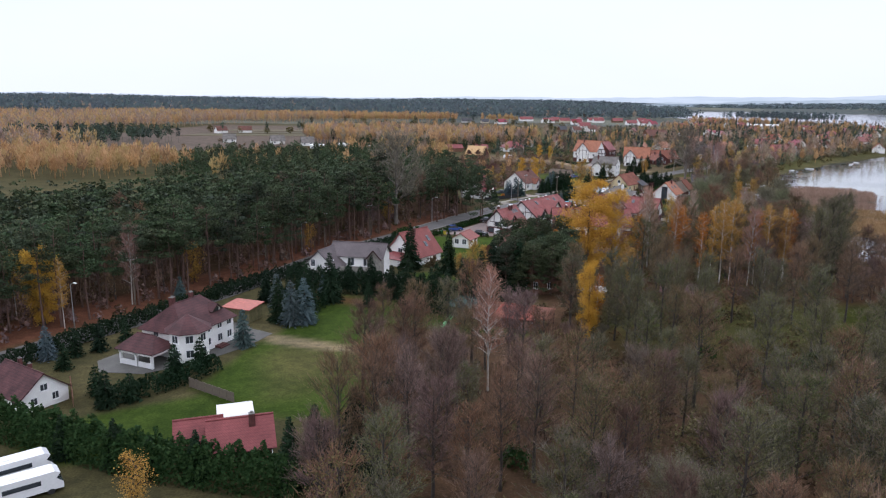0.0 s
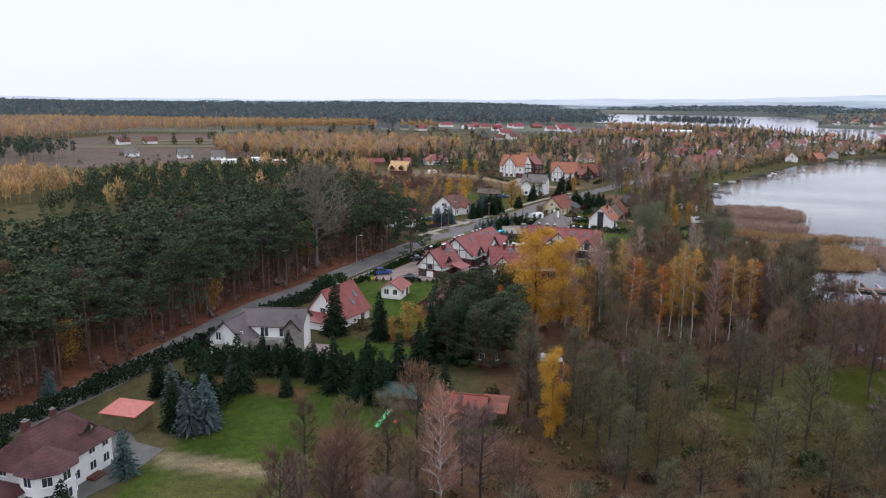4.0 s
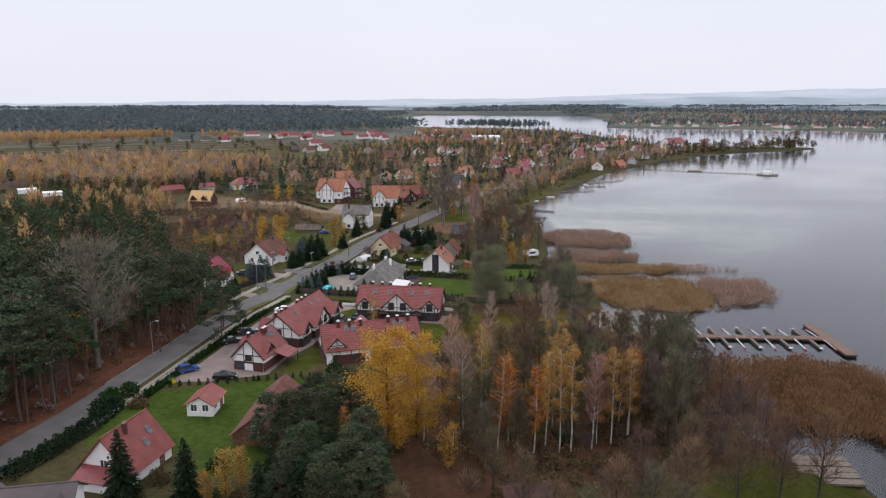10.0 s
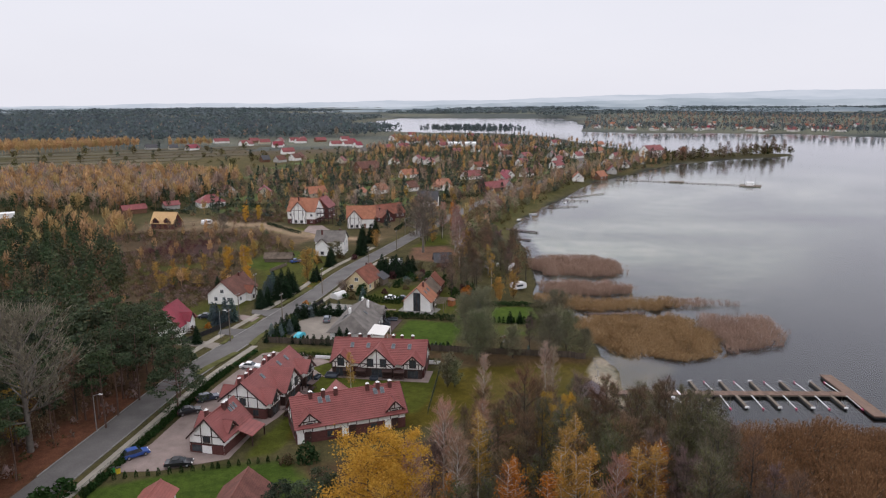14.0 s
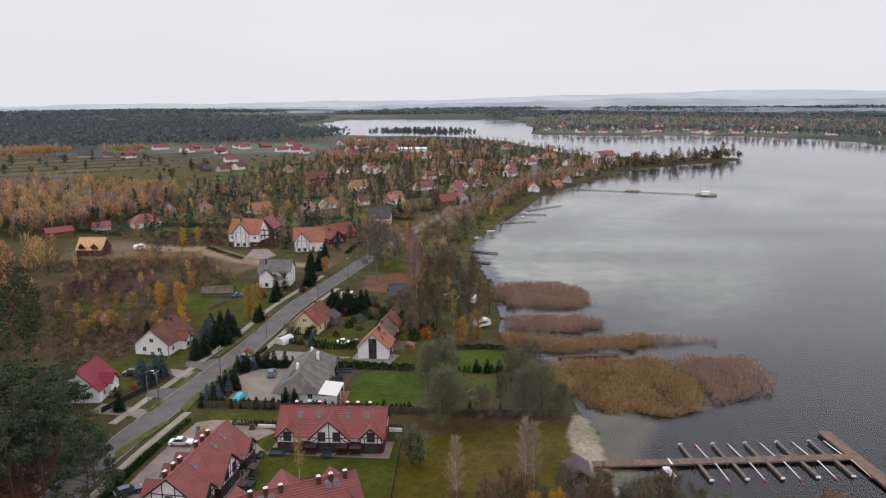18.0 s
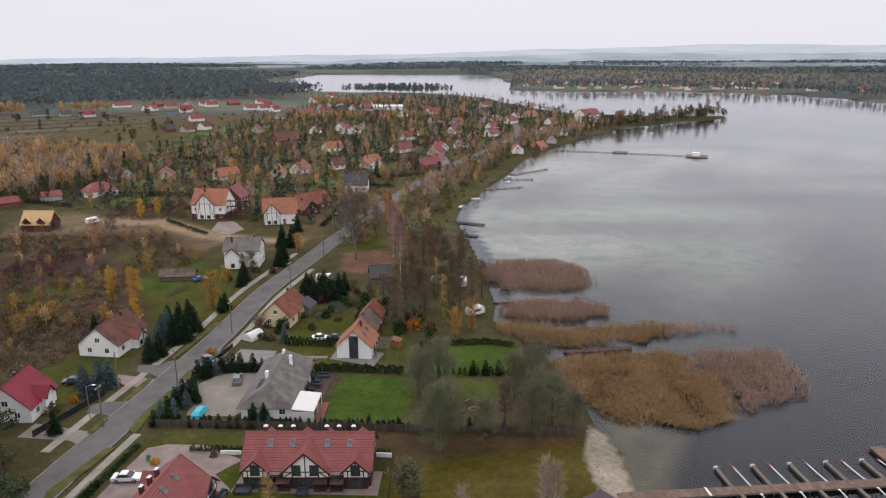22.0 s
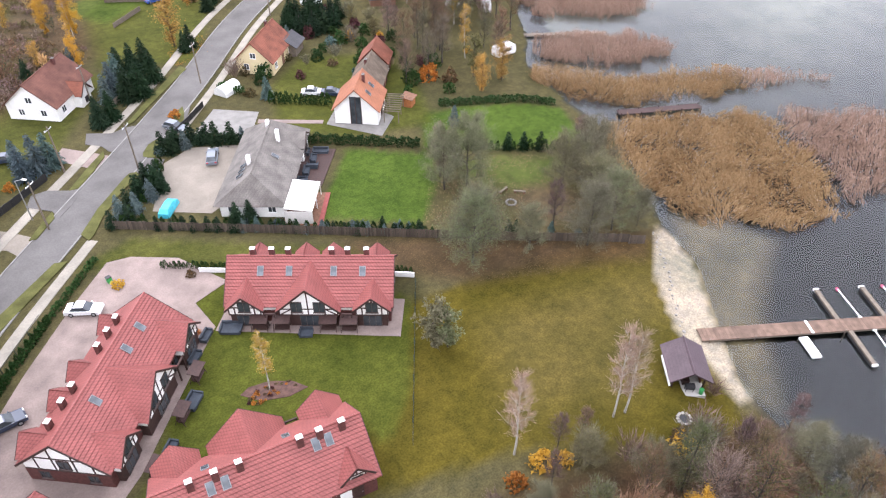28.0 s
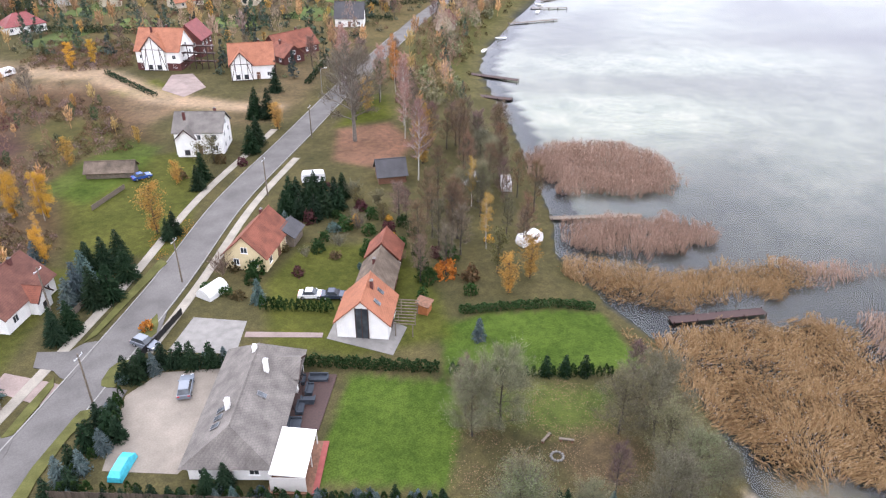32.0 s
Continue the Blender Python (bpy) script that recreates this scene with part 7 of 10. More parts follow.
t = house("lakeside_hotel", 505, 660, 10, 24, 13, 7.5, 5, ROOF_RED, PLASTER, "large white lakeside house with a red roof", "house", rows=2)
tw = thing("church_tower", 512, 622, None, 20, "orange brick tower with a pointed tiled roof", "tower")
part("wall", Shape().at(0, 0, -0.5, 6, 6, 15), plain("orange_brickwork", (0.27, 0.14, 0.085), 0.85), tw)
tw.matrix_basis = tw.matrix_basis @ Matrix.Diagonal((0.8, 0.8, 0.68, 1))
part("roof", Shape().add([(-4, -4, 14.4), (4, -4, 14.4), (4, 4, 14.4), (-4, 4, 14.4), (0, 0, 20)], [(0, 1, 4), (1, 2, 4), (2, 3, 4), (3, 0, 4), (3, 2, 1, 0)]), ROOF_ORANGE, tw)
for f, (wx, wy) in zip((0, 90, 180, 270), ((0, -3.5), (3.5, 0), (0, 3.5), (-3.5, 0))):
    add_window(tw, wx, wy, 10, f, 1.6, 2.4, FRAME_DARK)
house("bungalow", 50.6, 493, 12, 14, 10, 3, 3.6, ROOF_RED, PLASTER, "white bungalow with a red hipped roof", "house", hip=5.0)
house("red_barn", 10.2, 484, 15, 12, 6, 2.6, 2, ROOF_RED, BROWN_WOOD, "low red-roofed wooden barn", "barn", chimneys=(), wins=False)
house("red_shed", 29.5, 493, 15, 8, 6, 2.4, 1.8, ROOF_RED, GREY_WALL, "small grey shed with a red roof", "shed", chimneys=(), wins=False)
house("brown_villa", 192, 641, 15, 20, 13, 4, 5, ROOF_BROWN, BROWN_WOOD, "broad brown-roofed timber house", "house")
# the shell of a house under construction
sh = house("house_shell", 23.5, 429, -30, 11, 8, 3.0, 4.4, OCHRE, BRICK, "unfinished brick house with raw yellow roof boarding", "house", chimneys=(), frame_mat=FRAME_DARK)
for u in (-3, 2.5):
    cross_gable(sh, u, 2.8, 0.2, 4.0, 1.5, 8, 0, OCHRE, BRICK, -1, False, (1.0, 1.0), 4.4, 3.0, 2.8)
# three-storey brick and white house, the chalet and the white house by the road
bh = house("tall_house", 87.5, 418, -35, 14, 12, 6.2, 5.6, ROOF_ORANGE, PLASTER, "three-storey white house with orange roof and brown timber balconies", "house", rows=2, chimneys=((0.1, 0.08), (-0.2, -0.1)))
part("plinth_cladding", Shape().box(-7.06, -6.06, -0.2, 7.06, 6.06, 2.3), BRICK, bh, "brown brick ground floor")
cross_gable(bh, -1, 7.5, 0.8, 6.6, 4.2, 12, 0, ROOF_ORANGE, PLASTER, -1, True, (1.4, 1.3), 5.6, 6.2, 0.0)
house("tall_house_wing", 99, 428, 55, 10, 9, 6.0, 4.6, ROOF_RED, BRICK, "red-roofed brick wing behind the tall white house", "house", rows=2)
bal = thing("balcony_frame", 93.4, 410.6, None, -35, "dark timber balcony frame on the tall house", "balcony")
for u in np.linspace(-5.2, 5.2, 6):
    part("post", Shape().at(u + 3, -1.0, 0, 0.22, 0.22, 7.4), TIMBER, bal)
for zz in (2.5, 5.0, 7.3):
    part("beam", Shape().box(-2.4, -1.1, zz, 8.4, -0.9, zz + 0.22), TIMBER, bal)
    part("floor", Shape().box(-2.4, -0.9, zz - 0.15, 8.4, 0.8, zz), TIMBER, bal)
ch = house("chalet", 108.5, 394, -18, 13, 11, 4.6, 5.2, ROOF_ORANGE, PLASTER, "white house with a broad orange roof and black timber end", "house", rows=1, chimneys=((0.2, 0.06),))
cross_gable(ch, -3.2, 6.4, 0.8, 5.0, 3.6, 11, 0, ROOF_ORANGE, PLASTER, -1, True, (1.3, 1.3), 5.2, 4.6, 0.0)
part("timber_end", Shape().box(6.4, -5.3, -0.2, 7.0, 5.3, 5.4), TIMBER, ch)
house("wine_red_house", 128, 413, 15, 16, 10, 2.8, 4.2, ROOF_RUST, BRICK, "low house with a wide weathered red roof", "house")
house("wine_red_wing", 123, 404, 105, 9, 8, 2.6, 3.2, ROOF_RUST, BRICK, "low red-roofed wing of the wide house", "house")
house("white_gable_house", 163, 441, -30, 11, 9, 3.6, 5, ROOF_SLATE, PLASTER, "white gabled house with a dark roof", "house", rows=1)
wh = house("old_white_house", 79.5, 341, -28, 11, 9, 5.6, 3.2, ROOF_GREY, PLASTER, "old white two-storey house with a worn grey roof", "house", rows=2, chimneys=((-0.3, -0.2), (0.3, 0.1)))
cross_gable(wh, -2.5, 4.5, 1.6, 4.6, 2.2, 9, 0, ROOF_GREY, PLASTER, -1, False, (1.2, 1.2), 3.2, 5.6, 0.0)
house("garden_hut", 57.5, 335, -25, 10, 4, 1.6, 1.6, ROOF_MOSS, WOOD, "low collapsed barn with a grey thatched roof", "barn", chimneys=(), wins=False)
house("boat_barn", 110, 302.5, -18, 6, 5.5, 2.0, 2.6, ROOF_SLATE, BROWN_WOOD, "small dark wooden barn with a sheet-metal roof", "barn", chimneys=(), wins=False)

# ---- green and brown between the village houses ----
SPOTS = np.array(HOUSE_SPOTS)
LINE = np.array([tuple(p) for p in ROAD])


def between(poly, spacing, seed, keep, clear=2.0, nearest=0.0):
    """Places in the village that no house or road takes up."""
    a = np.array([p for p in scatter(poly, spacing, seed, keep=keep) if p[1] > nearest])
    d = np.hypot(a[:, :1] - SPOTS[:, 0], a[:, 1:] - SPOTS[:, 1]) - SPOTS[:, 2]
    r = np.hypot(a[:, :1] - LINE[:, 0], a[:, 1:] - LINE[:, 1])
    return a[(d.min(1) > clear) & (r.min(1) > 5 + clear)]


GARDENS = [(20, 470), (70, 440), (118, 372), (150, 396), (186, 424), (230, 440), (300, 510), (400, 560), (500, 615), (560, 760), (600, 1060), (380, 1100), (330, 960), (200, 800), (90, 620)]
wood("village_shrubs", between(GARDENS, 10, 61, 0.5, 1.5), BUSH_FAR, "brown garden shrubs and fruit trees in the village", TWIG_BROWN, (0.35, 0.9), 27, "shrubs")
wood("village_bushes", between(GARDENS, 8.5, 161, 0.5, 1), BUSH_FAR, "green garden bushes and hedges in the village", LEAF_SAGE, (0.35, 0.95), 127, "shrubs")
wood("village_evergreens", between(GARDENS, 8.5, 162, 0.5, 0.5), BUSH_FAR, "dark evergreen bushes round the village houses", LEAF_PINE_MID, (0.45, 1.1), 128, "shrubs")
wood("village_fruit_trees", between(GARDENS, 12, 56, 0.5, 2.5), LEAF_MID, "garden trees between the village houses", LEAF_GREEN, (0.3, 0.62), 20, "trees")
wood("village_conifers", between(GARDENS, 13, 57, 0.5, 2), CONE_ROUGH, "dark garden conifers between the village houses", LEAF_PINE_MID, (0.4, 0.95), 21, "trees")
wood("village_birches", between(GARDENS, 19, 58, 0.5, 3), PLUME, "golden birches between the village houses", LEAF_LARCH, (0.4, 0.85), 22, "trees")
wood("village_bare_trees", between(GARDENS, 13, 59, 0.4, 3), [c[::2] for c in BARE_ROUGH], "bare trees between the village houses", TWIG_GREY, (0.5, 0.95), 23, "trees")
wood("village_rosy_trees", between(GARDENS, 24, 60, 0.4, 3), PLUME, "rosy bare birches between the village houses", LEAF_ROSE, (0.5, 0.9), 129, "trees")
wood("lane_row", between([(250, 800), (420, 760), (440, 790), (260, 830)], 7, 163, 0.8, 2), PLUME, "golden larches in a row behind the gardens", LEAF_LARCH, (0.5, 0.8), 130, "trees")
NEAR_GARDENS = [(20, 500), (44, 474), (92, 456), (120, 420), (150, 400), (240, 450), (330, 530), (360, 620), (220, 680), (90, 600)]
wood("brown_garden_trees", between(NEAR_GARDENS, 13, 171, 0.35, 2.5), LEAF_MID, "tawny garden trees losing their leaves", TWIG_BROWN, (0.4, 0.8), 132, "trees")
wood("amber_garden_trees", between(NEAR_GARDENS, 24, 172, 0.55, 3), LEAF_MID, "amber-leaved garden trees", LEAF_AMBER, (0.35, 0.75), 133, "trees")
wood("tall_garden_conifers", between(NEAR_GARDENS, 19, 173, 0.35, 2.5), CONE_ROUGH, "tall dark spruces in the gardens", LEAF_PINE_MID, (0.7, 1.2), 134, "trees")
wood("tall_bare_trees", between(NEAR_GARDENS, 16, 174, 0.25, 3), BARE_ROUGH, "tall bare trees over the gardens", LEAF_ROSE, (0.7, 1.15), 135, "trees")
SHORE_GARDENS = [(130, 342), (150, 336), (182, 380), (226, 426), (300, 496), (380, 550), (372, 562), (290, 508), (214, 450), (160, 400), (140, 368)]
wood("shore_garden_trees", between(SHORE_GARDENS, 7, 175, 0.6, 1), BARE_ROUGH, "bare brown trees between the village road and the lake", TWIG_BROWN, (0.4, 0.85), 136, "trees")
wood("shore_garden_bushes", between(SHORE_GARDENS, 5.5, 176, 0.55, 1), BUSH_FAR, "olive and brown bushes between the village road and the lake", LEAF_OLIVE, (0.5, 1.0), 137, "shrubs")
wood("shore_garden_birches", between(SHORE_GARDENS, 15, 177, 0.6, 1), PLUME, "golden birches between the village road and the lake", LEAF_LARCH, (0.45, 0.8), 138, "trees")
wood("shore_garden_conifers", between(SHORE_GARDENS, 20, 178, 0.6, 1), CONE_ROUGH, "dark conifers between the village road and the lake", LEAF_PINE_MID, (0.45, 0.85), 139, "trees")
village_hedges = []
FIELD_EDGE = [(60, 650), (190, 790), (300, 930), (120, 985), (20, 900), (-40, 760)]
wood("field_edge_bushes", between(FIELD_EDGE, 16, 164, 0.4, 2), BUSH_FAR, "scattered bushes along the field strips", LEAF_OLIVE, (0.5, 1.2), 131, "shrubs")
for spot in ((-83, 501), (-66, 516), (-51, 495)):
    house("trailer_home", *spot, 8, 9.5, 3.2, 2.3, 0.5, WHITE, WHITE, "long white trailer home on the meadow", "trailer", "trailers on the meadow", over=0.15, chimneys=(), wins=False, few=True)

for k, (a, b, tall) in enumerate([((40, 495.8), (93.8, 463.4), 2.4), ((100, 542.3), (121.8, 533), 2.0), ((148, 558), (175, 536.7), 2.2), ((167.5, 454.7), (180.8, 438.3), 1.8), ((18.8, 492), (36.9, 468.3), 1.8), ((118.8, 375.2), (134.8, 397.4), 1.4), ((68.5, 417.5), (77.2, 386.1), 1.3), ((180, 470), (210, 462), 2.0), ((214, 520), (246, 508), 2.2), ((120, 470), (150, 462), 2.0), ((190, 555), (222, 548), 2.2), ((250, 585), (290, 575), 2.2), ((290, 620), (330, 600), 2.2), ((150, 590), (186, 575), 2.2), ((100, 600), (140, 585), 2.0), ((340, 660), (380, 640), 2.2)]):
    village_hedges.append((a, b, tall, 140 + k))

# ---- houses by the near road ----
w = house("white_house", 34.2, 288.5, 53, 12.5, 9.5, 3.0, 3.9, ROOF_BROWN, PLASTER, "white house with a brown tiled roof and red chimney", "house", chimneys=((0.25, -0.06),))
cross_gable(w, 0.8, 3.4, 1.6, 2.6, 1.7, 9.5, 0, ROOF_RUST, PLASTER, -1, False, (1.0, 1.0), 3.9, 3.0, 0.0)
r = house("crimson_house", 14.8, 263, 62, 9.5, 9, 3.0, 4.2, ROOF_CRIMSON, PLASTER, "white house with a steep crimson roof", "house", chimneys=((0.05, 0.05),))
cross_gable(r, 0.5, 3.2, 1.0, 3.4, 1.7, 9, 0, ROOF_CRIMSON, PLASTER, -1, False, (1.1, 1.0), 4.2, 3.0, 0.0)
house("yellow_house", 74.6, 285.2, 49, 11.5, 7.6, 3.0, 3.6, ROOF_RUST, CREAM, "cream-yellow cottage with an old orange tiled roof", "house", chimneys=((0.3, 0.05),))
house("yellow_house_lean_to", 80.6, 287.4, 49, 4.5, 4.5, 2.2, 1.4, ROOF_SLATE, WOOD, "small dark-roofed outhouse beside the cream cottage", "shed", chimneys=(), wins=False)
c = house("white_cottage", 82.2, 256.0, 54, 7.6, 7.8, 3.1, 3.7, ROOF_ORANGE, PLASTER, "white cottage with an orange roof and dark gable glazing", "house", chimneys=((0.1, -0.1),), sky=((0.2, 0.5, -1), (-0.2, 0.5, -1)), wins=False)
part("gable_glazing", Shape().box(-3.9, -0.9, 0.1, -3.82, 0.9, 5.4), GLASS, c, "tall dark glazed strip in the gable")
for k in (-0.95, 0, 0.95):
    part("timber_beam", Shape().box(-3.98, k - 0.07, 0, -3.8, k + 0.07, 5.5), TIMBER, c)
add_window(c, 0, -3.9, 0.3, 0, 2.0, 2.0, FRAME_DARK)
add_window(c, 2.5, -3.9, 0.9, 0, 1.2, 1.2, FRAME_DARK)
house("white_cottage_annex", 87.4, 263.2, 54, 9.5, 5.6, 2.9, 2.9, ROOF_MOSS, BRICK, "older rear wing with a mossy grey-brown roof", "house", chimneys=((0.0, 0.05),))
house("rear_brick_wing", 92.6, 270.6, 54, 5, 5.4, 3.0, 2.8, ROOF_RUST, BRICK, "brick end wing with an old red tiled roof", "house", chimneys=())
pg = thing("pergola", 87.3, 252.6, None, 54, "grey timber pergola beside the white cottage", "pergola")
for u in (-3, 0, 3):
    for v in (-1.3, 1.3):
        part("post", Shape().at(u, v, 0, 0.14, 0.14, 2.4), WOOD, pg)
for u in np.linspace(-3.2, 3.2, 9):
    part("rafter", Shape().box(u - 0.05, -1.6, 2.4, u + 0.05, 1.6, 2.55), WOOD, pg)

# the long grey-roofed house with terrace and awning
g = thing("grey_roofed_house", 60.2, 245.0, None, 59, "low white house under a broad grey shingle roof", "house")
gable_wall(g, 21, 9.6, 2.7, 3.2, PLASTER, Matrix(), 5.0)
pitched_roof(g, 21, 9.6, 2.7, 3.2, ROOF_GREY, Matrix(), 0.8, 0.7, 3.4)
cross_gable(g, 6.8, 4.6, 0.5, 2.9, 1.5, 9.6, 0, ROOF_GREY, PLASTER, -1, False, (1.6, 1.6), 3.2, 2.7, 0.0)
for u, v in ((-4, 1.2), (6.5, 0.3), (3.5, -1.8)):
    add_chimney(g, u, v, 4.2, 6.6, PLASTER, WHITE, 0.7)
for u in (-6.6, -5.2, -3.8):
    add_skylight(g, u, 0.55, 2.75, 3.2, 9.6, 1)
add_skylight(g, -1, 0.55, 2.75, 3.2, 9.6, -1)
for u in (-7, -4, -1, 2, 5, 8):
    add_window(g, u, -4.8, 0.3, 0, 1.8, 2.1, FRAME_DARK, 1)
for v in (-3, 3):
    add_window(g, -10.5, v, 0.9, 270, 1.2, 1.3)
    add_window(g, 10.5, v, 0.9, 90, 1.2, 1.3)


# ---- yards, terraces, drives ----
sheet("yard_paving", [(0.5, 190), (8, 187.2), (19, 186.6), (24, 194), (30, 199.5), (43, 216.5), (42, 222), (47, 224), (42.5, 232.2), (36.8, 235.8), (33.6, 236.2), (27.8, 229.2), (21.1, 220.0), (14.2, 209.2), (7.5, 198.0)], PAVING, 0.05, "pinkish concrete setts of the shared yard", "paving")
sheet("terrace_paving", [(42.8, 215.8), (62.4, 203.2), (66, 208.8), (61, 212), (46, 220)], PAVING, 0.055, "pinkish paved terrace behind the terraced house", "paving")
sheet("yard_paving_grey", [(42, 245), (46.8, 257.5), (52, 260), (60, 256.5), (55, 243), (49.6, 240)], PAVING_PALE, 0.05, "pale gravel yard with parked cars", "paving")
sheet("pale_lot", [(53.8, 264.4), (59.3, 271.2), (66.2, 266), (62.3, 258.9)], CONCRETE, 0.05, "grey concrete parking pad", "paving")
sheet("garden_path", [(64.6, 262.2), (74.7, 256.2), (75.3, 257.2), (65.2, 263.4)], PAVING, 0.05, "narrow brick garden path", "path")
sheet("terrace_deck", [(61.4, 241.3), (66.8, 238.2), (73.2, 247), (68.9, 250.2)], TIMBER, 0.12, "dark timber terrace deck", "deck")
sheet("cottage_terrace", [(75.2, 255.6), (82, 247), (87, 252), (83, 260.5), (80.5, 262)], CONCRETE, 0.05, "pale paved terrace round the white cottage", "paving")
sheet("villa_yard", [(-46, 95), (-44, 91), (-38, 90.5), (-32, 95), (-27.5, 101), (-25, 107), (-29, 109.5), (-30.5, 112.5), (-35, 112), (-33, 104), (-44, 99)], DARK_SETTS, 0.05, "grey paved yard round the white villa", "paving")
sheet("stone_patio", [(-12, 145.2), (-6.4, 143.5), (-4.9, 137.3), (-11.2, 138.8)], PAVING, 0.05, "stone patio beside the grey-roofed house", "paving")
sheet("drive_west", [(31, 268), (36, 262), (40.5, 257), (43, 260.5), (38, 266), (33, 271)], PAVING, 0.05, "paved drive into the white house's garden", "drive")
sheet("drive_south", [(14, 252), (22, 246), (25.5, 239.5), (29, 243.5), (24, 249), (17, 256)], PAVING_PALE, 0.05, "gravel drive across the verge", "drive")
sheet("tall_house_yard", [(84, 382), (92, 388), (92, 404), (86, 406), (80, 392)], PAVING, 0.05, "pale paved yard before the tall house", "paving")
sheet("lawn_leaf_bed", [(42.2, 204.4), (44, 202.4), (47, 201.4), (49.4, 201.6), (48.2, 203.3), (45.8, 204.7), (43.4, 205)], plain("leaf_mulch", (0.085, 0.045, 0.035), 0.95, vary=0.4, scale=2), 0.06, "planting bed of red autumn ground cover round a birch", "flower bed")

for pts in ([(36.6, 270.2), (37.4, 273.8), (41.4, 271.6), (43.6, 272.6), (45.4, 272.2), (43.6, 268.6), (40.6, 264.6), (39.6, 266.0), (39.0, 268.0)],
            [(25.6, 255.6), (26.6, 258.6), (29.0, 258.8), (31.7, 257.2), (33.6, 257.2), (32.4, 253.8), (29.6, 250.4), (28.8, 252.7)],
            [(39.8, 256.2), (41.2, 259.2), (43.4, 262.2), (44.6, 261.0), (45.9, 259.7), (47.2, 258.5), (44.6, 254.6), (42.1, 256.9)],
            [(45.4, 264.6), (49.4, 270.6), (55.6, 278.6), (57.1, 280.0), (56.1, 274.9), (53.3, 268.4), (51.9, 266.5), (49.4, 264.9), (47.5, 265.6)]):
    sheet("drive_apron", pts, ROAD_ASPHALT, 0.115, "grey paved apron where a drive meets the road", "drive")
for pts in ([(24.9, 246.8), (26.8, 249.7), (28.9, 252.5), (28.9, 250.6), (27.4, 248.6), (25.9, 246.5)], [(31.9, 257.0), (35.4, 262.0), (38.9, 266.4), (38.7, 264.4), (36.2, 260.6), (33.3, 256.8)], [(43.6, 272.8), (44.4, 274.0), (51.6, 283.4), (58.6, 292.0), (59.4, 290.0), (52.6, 282.2), (45.6, 273.9)], [(31.6, 244.4), (34.9, 249.7), (40.2, 256.2), (41.2, 257.2), (42.3, 256.9), (42.6, 255.9), (39.4, 253.0), (35.2, 247.2), (33.4, 243.6), (32.4, 242.4)], [(44.5, 262.3), (45.9, 264.5), (47.5, 265.5), (49.2, 264.9), (47.6, 262.4), (45.9, 259.9), (44.9, 260.4), (44.3, 261.2)], [(50.9, 270.9), (54.6, 275.0), (54.2, 272.2), (53.4, 269.8), (51.9, 268.6)], [(17.2, 226.8), (29.0, 239.1), (27.3, 239.6), (17.8, 230.4)]):
    sheet("grass_verge", pts, VERGE, 0.19, "narrow strip of grass between road and pavement", "verge")


# ---- the white villa and the gardens at the wood's edge ----
v = thing("villa", -37.6, 99.6, None, 66, "large white villa with a wine-red hipped roof and round bay", "house")
gable_wall(v, 12.5, 9.5, 4.6, 3.6, PLASTER, Matrix(), 1)
pitched_roof(v, 12.5, 9.5, 4.6, 3.6, ROOF_WINE, Matrix(), 0.6, 0.6, 3.6)
s, r8 = Shape(), []
for k in range(8):
    a = radians(22.5 + 45 * k)
    r8.append((-4.4 + 3.4 * math.cos(a), -4.0 + 3.4 * math.sin(a)))
part("bay_wall", s.loft([[(x, y, -0.3) for x, y in r8], [(x, y, 5.2) for x, y in r8]]), PLASTER, v)
eaves = [(-4.4 + 4.1 * math.cos(radians(22.5 + 45 * k)), -4.0 + 4.1 * math.sin(radians(22.5 + 45 * k)), 5.0) for k in range(8)]
for k in range(8):
    part("bay_roof", Shape().slab([eaves[k], eaves[(k + 1) % 8], (-4.4, -4.0, 7.4)], 0.14), ROOF_WINE, v)
for k in (3, 4, 5, 6):
    a = radians(45 * k + 45)
    for zz in (0.9, 3.3):
        add_window(v, -4.4 + 3.16 * math.cos(a), -4.0 + 3.16 * math.sin(a), zz, 45 * k + 135, 1.3, 1.3)
gable_wall(v, 7.5, 5, 2.8, 1.5, PLASTER, pose(-9.2, 0.8, 0, 0, 0, 90), 1, 2.0)
pitched_roof(v, 7.5, 5, 2.8, 1.8, ROOF_WINE, pose(-9.2, 0.8, 0, 0, 0, 90), 0.5, 0.5, 2.4)
for u in (-2.6, 0.8, 4.2):
    part("porch_column", Shape().at(-11.5, u, -0.2, 0.4, 0.4, 3.0), WHITE, v)
for u in (-1, 2.6):
    part("porch_parapet", Shape().box(-11.6, u - 1.4, -0.2, -11.4, u + 1.4, 0.9), WHITE, v)
for u in (-0.5, 2.5, 5):
    for zz in (0.9, 3.2):
        add_window(v, u, -4.75, zz, 0, 1.2, 1.3)
        add_window(v, u, 4.75, zz, 180, 1.2, 1.3)
add_window(v, -6.25, 1.5, 3.3, 270, 1.2, 1.2)
for k in (-2, 2):
    add_window(v, 6.25, k, 0.9, 90, 1.2, 1.3)
cross_gable(v, 3.4, 2.2, -1.4, 6.2, 0.9, 9.5, 0, ROOF_WINE, PLASTER, -1, False, (1.2, 1.0), 3.6, 4.6, 5.0)
add_chimney(v, -2.2, 1.4, 6.4, 9.0, BRICK, CONCRETE, 0.9)
add_chimney(v, 2.0, 1.0, 6.8, 9.0, BRICK, CONCRETE, 0.7)
part("doorstep", Shape().box(1.0, -6.2, -0.1, 3.2, -4.8, 0.25).box(1.0, -5.8, 0.25, 3.2, -4.8, 0.42), BRICK, v)
